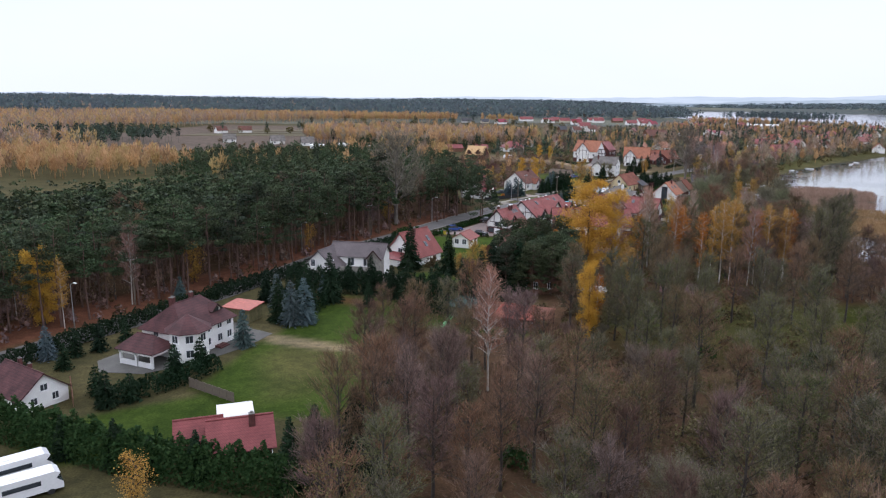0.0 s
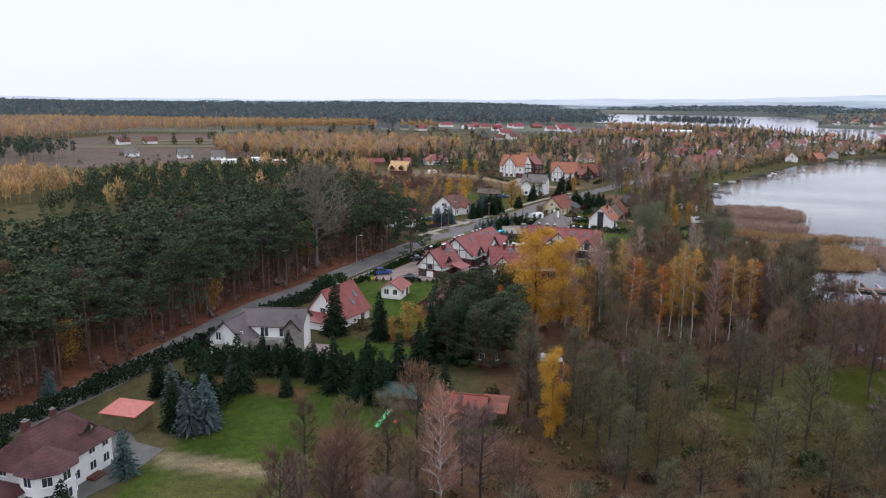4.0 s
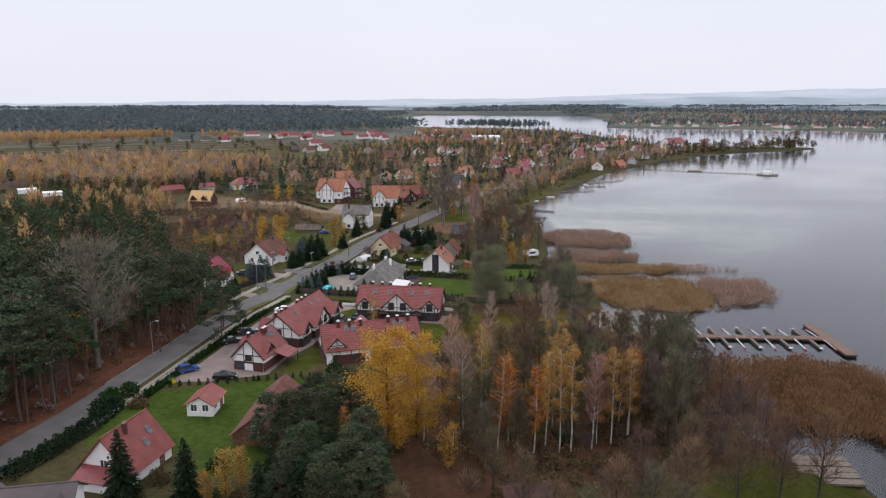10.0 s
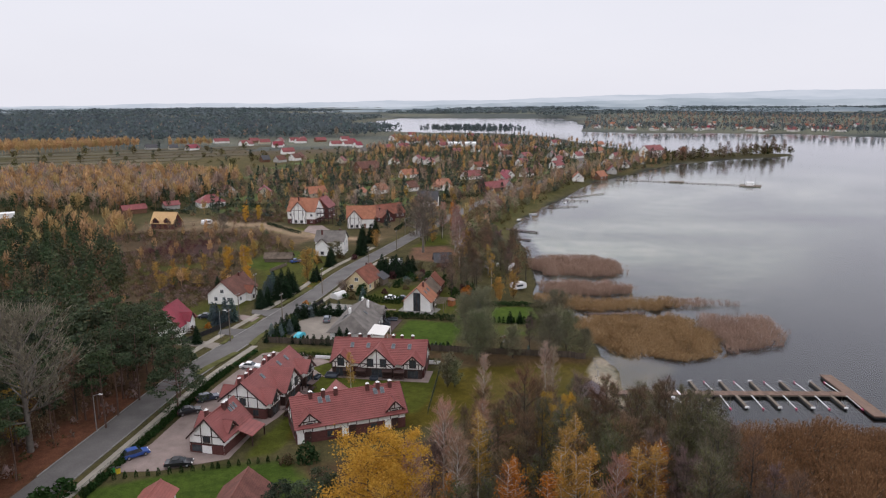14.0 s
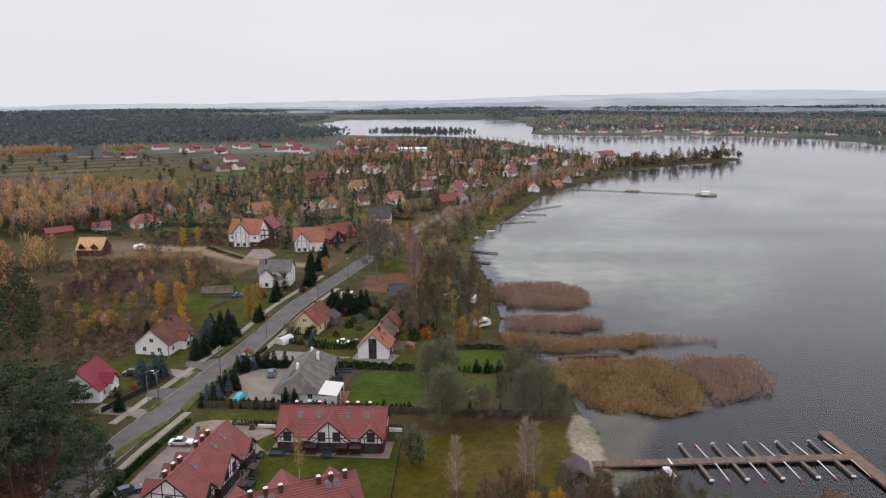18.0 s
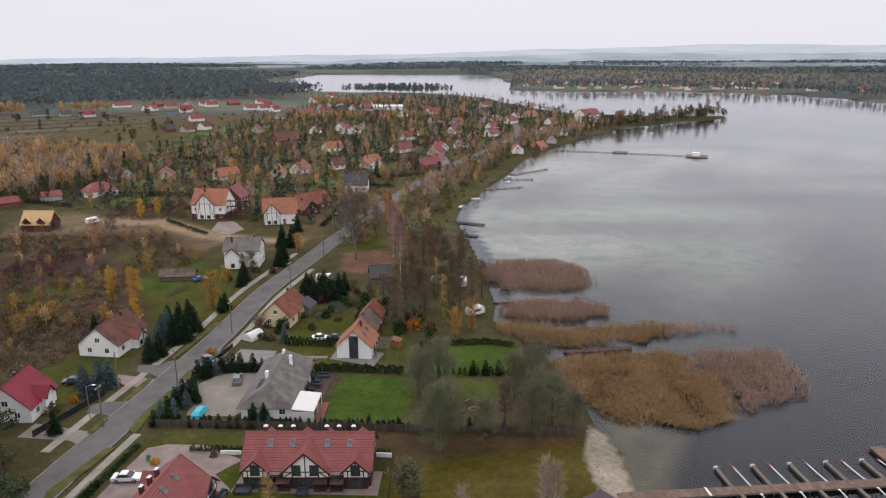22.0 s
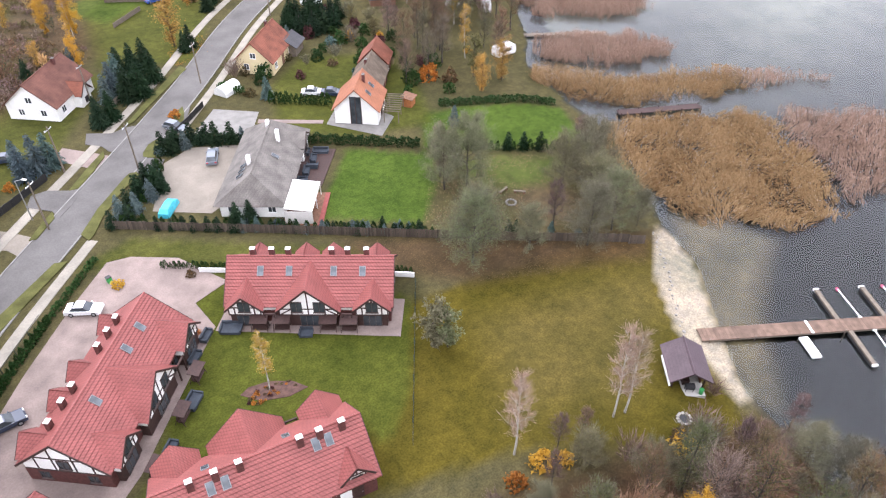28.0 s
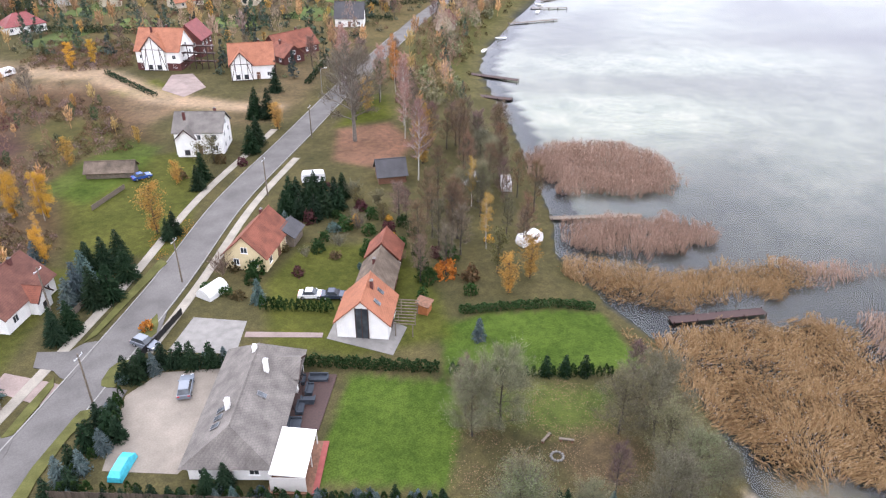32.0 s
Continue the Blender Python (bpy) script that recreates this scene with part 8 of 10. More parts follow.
v.matrix_basis = pose(-35.6, 101.4, v.matrix_basis.translation.z, 0, 0, 66) @ Matrix.Diagonal((0.8, 0.8, 0.84, 1))
gt = thing("timber_garage", -31.4, 114.6, None, -21, "green-stained timber garage with a flat red sheet roof", "garage")
part("wall", Shape().box(-3.2, -2.2, -0.2, 3.2, 2.2, 2.4), plain("olive_stained_boards", (0.15, 0.135, 0.06), 0.85, vary=0.3), gt)
for u in np.linspace(-3.0, 3.0, 13):
    part("board_batten", Shape().box(u - 0.03, -2.25, 0, u + 0.03, -2.2, 2.4), WOOD, gt)
part("roof", Shape().slab([(-3.6, -2.6, 2.5), (3.6, -2.6, 2.5), (3.6, 2.6, 2.9), (-3.6, 2.6, 2.9)], 0.15), plain("red_sheet_roof", (0.36, 0.09, 0.06), 0.6), gt)
gt.matrix_basis = gt.matrix_basis @ Matrix.Diagonal((0.75, 0.8, 0.9, 1))
house("summer_house", -19.4, 68.6, 18, 5.6, 5, 2.4, 1.9, ROOF_RED, BROWN_WOOD, "small wooden summer house with a red metal roof", "summer house", chimneys=((0.2, -0.15),))
house("summer_shed", -24.0, 70.0, 18, 4, 3.4, 2.1, 1.4, ROOF_RED, BROWN_WOOD, "low red-roofed garden shed beside the summer house", "shed", chimneys=(), wins=False)
pv = thing("party_tent", -21.6, 74.6, None, 18, "white flat-roofed garden tent on thin posts", "tent")
part("canopy", Shape().slab([(-1.9, -1.5, 2.4), (1.9, -1.5, 2.4), (1.9, 1.5, 2.6), (-1.9, 1.5, 2.6)], 0.2), PVC_WHITE, pv)
for a in (-1.75, 1.75):
    for b in (-1.35, 1.35):
        part("post", Shape().tube((a, b, 0), (a, b, 2.3), 0.05, 0.05), WHITE, pv)
l = house("wine_roofed_house", -49.6, 82.2, -33, 10.5, 7.6, 2.5, 3.2, ROOF_WINE, PLASTER, "white house with a dark wine-red tiled roof", "house", chimneys=((0.1, 0.05), (-0.25, 0.1)))
l.matrix_basis = pose(-48.4, 82.4, l.matrix_basis.translation.z, 0, 0, -33) @ Matrix.Diagonal((0.74, 0.74, 0.72, 1))
for k, (x, y, a) in enumerate([(-39.4, 64.6, 40), (-36.8, 61.4, 38)]):
    cv = thing("camper_van", x, y, None, a, "white camper parked behind the tall hedge", "camper", "parked campers")
    cv.matrix_basis = cv.matrix_basis @ Matrix.Diagonal((0.95, 0.8, 0.74, 1))
    prof = [(-3.1, 0.5), (3.1, 0.5), (3.1, 1.2), (2.5, 1.9), (2.9, 2.5), (2.4, 2.85), (-2.9, 2.85), (-3.1, 2.5)]
    part("body", Shape().loft([[(px, yy, pz) for px, pz in prof] for yy in (-1.1, 1.1)]), CAR_WHITE, cv)
    part("roof_hatch", Shape().at(-0.8, 0, 2.85, 0.9, 0.7, 0.12), WHITE, cv)
    part("window", Shape().box(-2, -1.13, 1.5, 1.2, -1.1, 2.1), GLASS, cv)
    part("windscreen", Shape().slab([(3.12, -0.95, 1.25), (3.12, 0.95, 1.25), (2.55, 0.95, 1.9), (2.55, -0.95, 1.9)], 0.04), GLASS, cv)
    for wx in (-1.9, 2.0):
        for wy in (-1.0, 1.0):
            part("wheel", Shape().tube((wx, wy - 0.12, 0.34), (wx, wy + 0.12, 0.34), 0.34, 0.34, 12), TYRE, cv)

gh = thing("grey_brown_house", -15.6, 143.2, None, -11, "white house under a grey-brown tiled roof with balcony", "house")
ROOF_GREYBROWN = tiled("grey_brown_tile", (0.105, 0.085, 0.085), 0.55)
gable_wall(gh, 10.5, 6.0, 4.7, 2.0, PLASTER, pose(0, 0.7, 0))
pitched_roof(gh, 10.5, 6.0, 4.7, 2.0, ROOF_GREYBROWN, pose(0, 0.7, 0), 0.5, 0.5)
gable_wall(gh, 9, 6.4, 3.2, 2.9, PLASTER, pose(-5.4, -1.2, 0, 0, 0, 78))
pitched_roof(gh, 9, 6.4, 3.2, 2.9, ROOF_GREYBROWN, pose(-5.4, -1.2, 0, 0, 0, 78), 0.6, 0.6)
for k in range(4):
    add_window(gh, -7.6 + k * 1.15, -5.75 + 0.22 * k, 3.0, -12, 1.0, 1.4)
part("stone_plinth", Shape().box(-8.4, -5.85, -0.2, -4.0, -5.4, 2.2), STONE, gh)
part("balcony", Shape().box(-2.2, -5.6, 2.3, 2.4, -2.3, 2.55), STONE, gh)
for u in (-2.0, 0.0, 2.2):
    part("balcony_pillar", Shape().at(u, -5.2, -0.2, 0.4, 0.4, 2.6), STONE, gh)
part("balcony_rail", Shape().box(-2.2, -5.65, 2.55, 2.4, -5.58, 3.3), STONE, gh)
for k in range(9):
    part("stair_step", Shape().box(2.4 + 0.32 * k, -4.6, -0.1, 2.72 + 0.32 * k, -3.4, 2.4 - 0.26 * k), STONE, gh)
for u in (-1.0, 2.2):
    add_window(gh, u, -2.32, 2.7, 0, 1.4, 1.6)
    add_window(gh, u, -2.32, 0.2, 0, 1.6, 2.0, FRAME_DARK)
cross_gable(gh, 4.0, 2.6, 1.2, 4.7, 1.5, 4.6, 0, ROOF_GREYBROWN, STONE, -1, False, (1.2, 1.2), 2.0, 4.7, 0.0)
rv_house = house("red_roofed_villa", -5.2, 157.8, 54, 9.2, 8.2, 2.1, 4.7, tiled("coral_red_tile", (0.235, 0.07, 0.06), 0.55), PLASTER, "white house under a steep coral-red roof down to the ground floor", "house", chimneys=((-0.1, -0.1),), sky=((0.1, 0.35, -1), (0.3, 0.55, -1)))
part("lean_to_roof", Shape().slab([(-7.4, -4.4, 1.6), (-4.4, -4.4, 2.7), (-4.4, 3.4, 2.7), (-7.4, 3.4, 1.6)][::-1][::-1], 0.14), ROOF_RED, rv_house)
part("lean_to_wall", Shape().box(-7.0, -4.0, -0.2, -4.6, 3.0, 1.7), PLASTER, rv_house)
house("garden_house", 6.8, 174.4, 66, 5.6, 4.4, 2.2, 1.3, tiled("faded_red_sheet", (0.26, 0.085, 0.068), 0.55), PLASTER, "small white garden house with a light red roof", "garden house", chimneys=())
house("brown_roofed_house", 16.6, 165.4, 64.6, 17, 7.2, 1.8, 2.9, tiled("weathered_brown_red_tile", (0.15, 0.062, 0.048), 0.75, vary=0.45), BROWN_WOOD, "long low house under a weathered brown-red tiled roof", "house", chimneys=(), few=True)
house("red_shed_house", 11.8, 112.8, -19, 7.6, 4.4, 1.9, 1.3, tiled("bright_rust_sheet", (0.27, 0.07, 0.045), 0.6), BROWN_WOOD, "dark wooden cabin with an orange-red sheet roof", "cabin", chimneys=())
lt = thing("open_shelter", 16.6, 111.2, None, -19, "open timber shelter beside the wooden cabin", "shelter")
part("roof", Shape().slab([(-1.8, -2.4, 2.1), (1.8, -2.4, 2.1), (1.8, 2.4, 2.6), (-1.8, 2.4, 2.6)], 0.12), ROOF_RUST, lt)
for a in (-1.6, 1.6):
    for b in (-2.2, 2.2):
        part("post", Shape().at(a, b, -0.1, 0.14, 0.14, 2.3), TIMBER, lt)
house("green_shed", 4.6, 117.4, -20, 5, 3, 2.0, 1.0, plain("green_felt_roof", (0.045, 0.075, 0.065), 0.9), WOOD, "small shed with a dull green felt roof", "shed", chimneys=(), wins=False)
house("lakeside_cabin", 20.4, 134.6, 40, 7.5, 6, 2.6, 2.2, ROOF_WINE, BROWN_WOOD, "small cabin with a dark brown-red roof among trees", "cabin")
house("boat_shed", 43.6, 127.2, -18, 5.6, 4.2, 2.0, 1.2, ROOF_WINE, BROWN_WOOD, "small dark boat shed with a maroon roof under the alders", "shed", chimneys=(), wins=False)
cov = thing("covered_boat", 28.9, 131.2, None, -23, "boat under a white tarpaulin beside the cabin", "boat")
part("tarpaulin", Shape().loft([[(-2.4, -0.9, 0.6), (2.2, -0.8, 0.6), (2.9, 0, 0.7), (2.2, 0.8, 0.6), (-2.4, 0.9, 0.6)], [(-2.4, -0.6, 1.5), (2.0, -0.5, 1.5), (2.6, 0, 1.4), (2.0, 0.5, 1.5), (-2.4, 0.6, 1.5)]]), PVC_WHITE, cov)
part("cradle", Shape().box(-1.8, -0.7, 0, -1.6, 0.7, 0.6).box(1.3, -0.7, 0, 1.5, 0.7, 0.6), WOOD, cov)
sl = thing("playground_slide", 2.4, 112.0, None, -40, "green and red plastic garden slide with a swing frame", "slide")
part("chute", Shape().slab([(-0.3, -2.6, 0.3), (0.3, -2.6, 0.3), (0.3, 0, 1.5), (-0.3, 0, 1.5)], 0.06), GREEN_PLASTIC, sl)
part("platform", Shape().box(-0.5, 0, 1.3, 0.5, 1.0, 1.5), WOOD, sl)
part("swing_seat", Shape().box(1.2, -0.6, 0.5, 1.7, 0.4, 0.6), RED_PLASTIC, sl)
for a in (-0.45, 0.45):
    part("post", Shape().at(a, 0.9, 0, 0.1, 0.1, 2.2), WOOD, sl)


# ---- hedges, fences, poles ----
THUJA = [soup("thuja", make_thuja(k), LEAF_THUJA) for k in (100, 101, 102)]
def make_twiggy(seed, n=420):
    rng = np.random.default_rng(seed)
    a, t = rng.uniform(0, 6.283, n), rng.uniform(0.05, 1, n) ** 0.6
    lean = rng.uniform(0.1, 0.75, n)
    D = np.stack([np.cos(a) * lean, np.sin(a) * lean, np.ones(n)], 1)
    P = D * (t * 1.5)[:, None] + rng.normal(size=(n, 3)) * 0.12
    P[:, 2] = np.abs(P[:, 2])
    return blades(P, D + rng.normal(size=(n, 3)) * 0.25, rng.uniform(0.3, 0.8, n), rng.uniform(0.03, 0.07, n), rng)


SHRUBS = {"twiggy": [soup("shrub", make_twiggy(k), mm) for k, mm in ((131, TWIG_GREY), (132, TWIG_OLIVE), (133, TWIG_MAUVE), (134, TWIG_OLIVE))], "green": [soup("shrub", make_shrub(k, 1.0, 1.5), LEAF_THUJA) for k in (104, 105)], "brown": [soup("shrub", make_shrub(k, 1.0, 1.4), LEAF_SHRUB) for k in (106, 107)],
          "red": [soup("shrub", make_shrub(108, 1.0, 1.3), LEAF_RED)], "orange": [soup("shrub", make_shrub(109, 1.0, 1.3), LEAF_ORANGE)], "yellow": [soup("shrub", make_shrub(110, 1.0, 1.3), LEAF_YELLOW)], "grey": [soup("shrub", make_shrub(111, 1.0, 1.2), LEAF_BLUE)]}
rh = random.Random(23)


def thuja_row(pts, gap, size, label="clipped green thuja in a garden row", group="thuja row", jitter=0.08):
    for p in curve_through(pts, gap) if len(pts) > 2 else [Vector(pts[0]).lerp(Vector(pts[1]), k / max(1, int((Vector(pts[1]) - Vector(pts[0])).length / gap))) for k in range(int((Vector(pts[1]) - Vector(pts[0])).length / gap) + 1)]:
        ob = new("thuja", THUJA[rh.randrange(3)])
        k = size * rh.uniform(0.85, 1.15)
        x, y = p.x + rh.uniform(-jitter, jitter), p.y + rh.uniform(-jitter, jitter)
        ob.matrix_basis = pose(x, y, ground(x, y) - 0.05, 0, 0, rh.uniform(0, 360)) @ Matrix.Diagonal((k * rh.uniform(0.9, 1.2), k * rh.uniform(0.9, 1.2), k, 1))
        tagged(ob, label, "thuja", group)


def shrub(x, y, kind, size=1.0, tall=1.0):
    ob = new("shrub", SHRUBS[kind][rh.randrange(len(SHRUBS[kind]))])
    ob.matrix_basis = pose(x, y, ground(x, y) - 0.05, 0, 0, rh.uniform(0, 360)) @ Matrix.Diagonal((size, size, size * tall, 1))
    words = {"green": "rounded evergreen garden shrub", "brown": "brown autumn shrub with thin leaves", "red": "dark red-leaved garden shrub", "orange": "orange autumn garden shrub", "yellow": "bright yellow autumn shrub", "twiggy": "leafless grey-brown shrub of fine upright twigs", "grey": "low silvery garden shrub"}
    tagged(ob, words[kind], "shrub", "garden shrubs")


def hedge(pts, width, height, label, leaf, dens=55, seed=1):
    """A grown-together hedge: leaf clumps filling its bulk."""
    rng = np.random.default_rng(seed)
    out = []
    for a, b in zip(pts, pts[1:]):
        ln = math.dist(a, b)
        n = int(ln * dens * (0.5 + 0.5 * height) * 1.8)
        t = rng.uniform(0, 1, n)
        zz = rng.uniform(0, 1, n) ** 0.7
        off = rng.choice([-1, 1], n) * width / 2 * np.sqrt(rng.uniform(0.2, 1, n)) * (1 - 0.5 * zz ** 3)
        d = ((b[0] - a[0]) / ln, (b[1] - a[1]) / ln)
        bumps = 1 + 0.14 * np.sin(t * ln * 2.3 + seed) + 0.1 * np.sin(t * ln * 5.1)
        X, Y = a[0] + d[0] * t * ln - d[1] * off, a[1] + d[1] * t * ln + d[0] * off
        out.append(flakes(np.stack([X, Y, relief(X, Y) + zz * height * bumps], 1), rng.uniform(0.18, 0.42, n), rng))
    tagged(new("hedge", soup("hedge", np.concatenate(out), leaf)), label, "hedge", kind="stuff")


BOARDS = {}


def board_fence(pts, height, material, label, gap=2.2):
    t = thing("fence", *pts[0], 0.0, 0, label, "fence")
    ox, oy = pts[0]
    for a, b in zip(pts, pts[1:]):
        n = max(1, int(math.dist(a, b) / gap))
        for k in range(n):
            p, q = Vector(a).lerp(Vector(b), k / n) - Vector((ox, oy)), Vector(a).lerp(Vector(b), (k + 1) / n) - Vector((ox, oy))
            z = ground(p.x + ox, p.y + oy)
            part("post", Shape().at(p.x, p.y, z - 0.2, 0.12, 0.12, height + 0.3), material, t)
            m = 6
            for i in range(m):
                u = p.lerp(q, (i + 0.5) / m)
                h = height * (0.96 + 0.02 * ((i * 7 + k * 3) % 4))
                key = (material.name, round(height, 2))
                if key not in BOARDS:
                    BOARDS[key] = mesh_of("board", *(lambda b: (b.v, b.f))(Shape().box(-0.5, -0.02, 0, 0.5, 0.02, 1).add([(-0.5, -0.02, 1), (0.5, -0.02, 1), (0.5, 0.02, 1), (-0.5, 0.02, 1), (0, -0.02, 1.03), (0, 0.02, 1.03)], [(0, 1, 4), (2, 3, 5), (1, 2, 5, 4), (3, 0, 4, 5)])), material)
                bd = new("board", BOARDS[key])
                bd.parent = t
                d = q - p
                bd.matrix_basis = pose(u.x, u.y, z + 0.05, 0, 0, math.degrees(math.atan2(d.y, d.x))) @ Matrix.Diagonal((d.length / m * 0.9, 1, h, 1))
    return t


WIRES = {}


def rail_fence(pts, height, material, label, gap=2.5):
    t = thing("fence", *pts[0], 0.0, 0, label, "fence")
    ox, oy = pts[0]
    for a, b in zip(pts, pts[1:]):
        n = max(1, int(math.dist(a, b) / gap))
        for k in range(n):
            p, q = Vector(a).lerp(Vector(b), k / n) - Vector((ox, oy)), Vector(a).lerp(Vector(b), (k + 1) / n) - Vector((ox, oy))
            z, z2 = ground(p.x + ox, p.y + oy), ground(q.x + ox, q.y + oy)
            part("post", Shape().at(p.x, p.y, z - 0.2, 0.09, 0.09, height + 0.25), material, t)
            ln, key = (q - p).length, (material.name, round((q - p).length, 2), height)
            if key not in WIRES:
                bars = [v for i in range(11) for v in (-ln / 2 + ln * (i + 0.5) / 11 - 0.012, -ln / 2 + ln * (i + 0.5) / 11 + 0.012)]
                w = lattice([-ln / 2] + bars + [ln / 2], [0.08, 0.11, 0.14, height - 0.05, height], 0.0, 0.02)
                WIRES[key] = mesh_of("panel", w.v, w.f, material)
            pn = new("panel", WIRES[key])
            pn.parent = t
            mid = (p + q) / 2
            pn.matrix_basis = pose(mid.x, mid.y, (z + z2) / 2, 0, 0, math.degrees(math.atan2(q.y - p.y, q.x - p.x)))
    return t


FENCE_GREY = plain("weathered_grey_brown_boards", (0.085, 0.066, 0.05), 0.9, vary=0.45, scale=1.2, random_tint=0.3)
FENCE_DARK = plain("dark_green_fence", (0.03, 0.045, 0.03), 0.6)
side = along(ROAD, 8.0, 186, 234)
thuja_row([tuple(p) for p in side[::2]], 0.95, 0.8, "young thuja in the roadside hedge", "roadside thujas")
rail_fence([tuple(p) for p in along(ROAD, 7.2, 186, 236)[::3]], 1.4, FENCE_DARK, "dark metal fence along the roadside hedge")
hedge([tuple(p) for p in along(ROAD, 8.0, 186, 247)[::3]], 0.7, 1.0, "dense low thuja hedge along the road", LEAF_THUJA, 40, 3)
thuja_row([(-1, 187.8), (8, 185.8), (17, 184)], 1.5, 0.6, "young thuja at the edge of the yard", "yard thujas")
thuja_row([(17, 184), (28, 182.2)], 1.5, 0.55, "young thuja at the edge of the yard", "yard thujas")
thuja_row([(40, 231.4), (47.6, 226.6)], 0.6, 0.6, "small dark thuja in a close row", "terrace thujas")
thuja_row([(66.2, 215.3), (69.2, 213)], 0.55, 0.6, "small dark thuja in a close row", "terrace thujas")
lw = thing("low_wall", 46, 227.2, None, -32, "low white garden wall beside the thuja row", "wall")
part("wall", Shape().box(-1.8, -0.5, -0.2, 1.8, -0.3, 0.7), WHITE, lw)
lw2 = thing("low_wall", 68, 213.4, None, -35, "low white garden wall beside the thuja row", "wall")
part("wall", Shape().box(-1.8, -0.6, -0.2, 1.8, -0.4, 0.8), WHITE, lw2)
board_fence([(36.2, 243.4), (50, 234.6), (66, 224.2), (84, 212.4), (101.5, 201.6)], 1.5, FENCE_GREY, "dark grey-brown weathered board fence between the gardens")
thuja_row([(38, 243.6), (50.5, 235.7), (66, 225.6), (76, 219)], 1.25, 0.85, "mixed dark conifer along the board fence", "fence conifers", 0.35)
for x, y in [(63, 228.2), (66.5, 226), (68, 225.2), (72, 222.4), (57, 232), (52.8, 234.8), (94, 207.5), (80.5, 217)]:
    shrub(x, y, "grey", 0.8, 1.3)
hedge([(70, 251.6), (78, 246), (86, 240.5)], 1.2, 1.7, "dark evergreen hedge between two lawns", LEAF_THUJA, 60, 4)
thuja_row([(87.5, 239.4), (96, 233.6), (106.5, 227.6)], 1.15, 0.95, "dark pointed thuja at the lawn's edge", "lawn thujas")
hedge([(96, 251.2), (104, 248), (112, 244.4), (116.5, 242.4)], 1.3, 1.3, "clipped green hedge behind the lawn", LEAF_THUJA, 60, 5)
thuja_row([(69.5, 268), (78.4, 262)], 0.9, 1.15, "tall pointed green thuja in a row", "tall thujas")
hedge([(46.4, 260), (50, 262), (57, 259), (62, 256)], 1.8, 1.6, "mixed conifer hedge round the gravel yard", LEAF_SPRUCE, 50, 6)
thuja_row([(37.5, 243), (41, 248), (44.5, 252.5), (46.2, 258)], 1.1, 0.95, "dark conifer beside the gravel yard", "yard conifers", 0.5)
for x, y in [(39, 246.5), (42.5, 250), (38, 243.8), (44.5, 255), (47, 260.6), (52, 262.3), (58.5, 259.4)]:
    shrub(x, y, "grey", 1.0, 1.3)
board_fence([(47.8, 262.6), (53, 267.5), (58, 273)], 1.2, BLACK, "black slatted fence beside the drive")
board_fence([(16.5, 250.5), (24, 257), (29.5, 262)], 1.3, BLACK, "black slatted garden fence beside the road")
board_fence([(51, 318.5), (55, 322.5), (58.5, 326)], 1.1, WOOD, "old grey picket fence on the meadow", 1.6)
board_fence([(42, 280), (46.5, 284.5)], 1.2, WOOD, "grey garden fence by the spruces")
hedge([(-47, 73.6), (-37, 69.4), (-27, 65.2), (-12, 61.6)], 3.2, 3.8, "tall dark conifer hedge", LEAF_THUJA, 110, 7)
hedge([(-57, 90), (-52.5, 101), (-48.5, 109), (-43, 119.5), (-39, 126)], 2.0, 2.2, "evergreen hedge along the road", LEAF_SPRUCE, 70, 8)
hedge([(-40, 125), (-34, 135), (-27.5, 145), (-22, 155)], 2.2, 2.4, "evergreen hedge along the road", LEAF_SPRUCE, 70, 9)
hedge([(-21, 160), (-16, 166), (-11, 173), (-7, 181)], 2.4, 2.3, "mixed hedge of dark shrubs along the road", LEAF_SPRUCE, 70, 10)
hedge([(-28, 133), (-18, 130.4), (-10, 129.6), (-4, 126.4), (3, 122.6)], 2.4, 4.2, "tall dark conifer hedge across the garden", LEAF_SPRUCE, 100, 11)
hedge([(-40, 81.5), (-35, 84.5), (-31.5, 88.5), (-29.5, 93)], 3.0, 2.0, "rounded dark shrubs beside the villa", LEAF_SPRUCE, 80, 12)
hedge([(-30, 128), (-24, 120), (-19, 121)], 2.0, 2.6, "dark shrubbery behind the timber garage", LEAF_SPRUCE, 70, 13)
board_fence([(-30.6, 86.4), (-27, 84), (-23.8, 81.8)], 1.2, WOOD, "short grey picket fence on the lawn", 1.2)
board_fence([(-44.8, 85.5), (-41.5, 79.5)], 1.6, BROWN_WOOD, "dark board fence beside the white house")
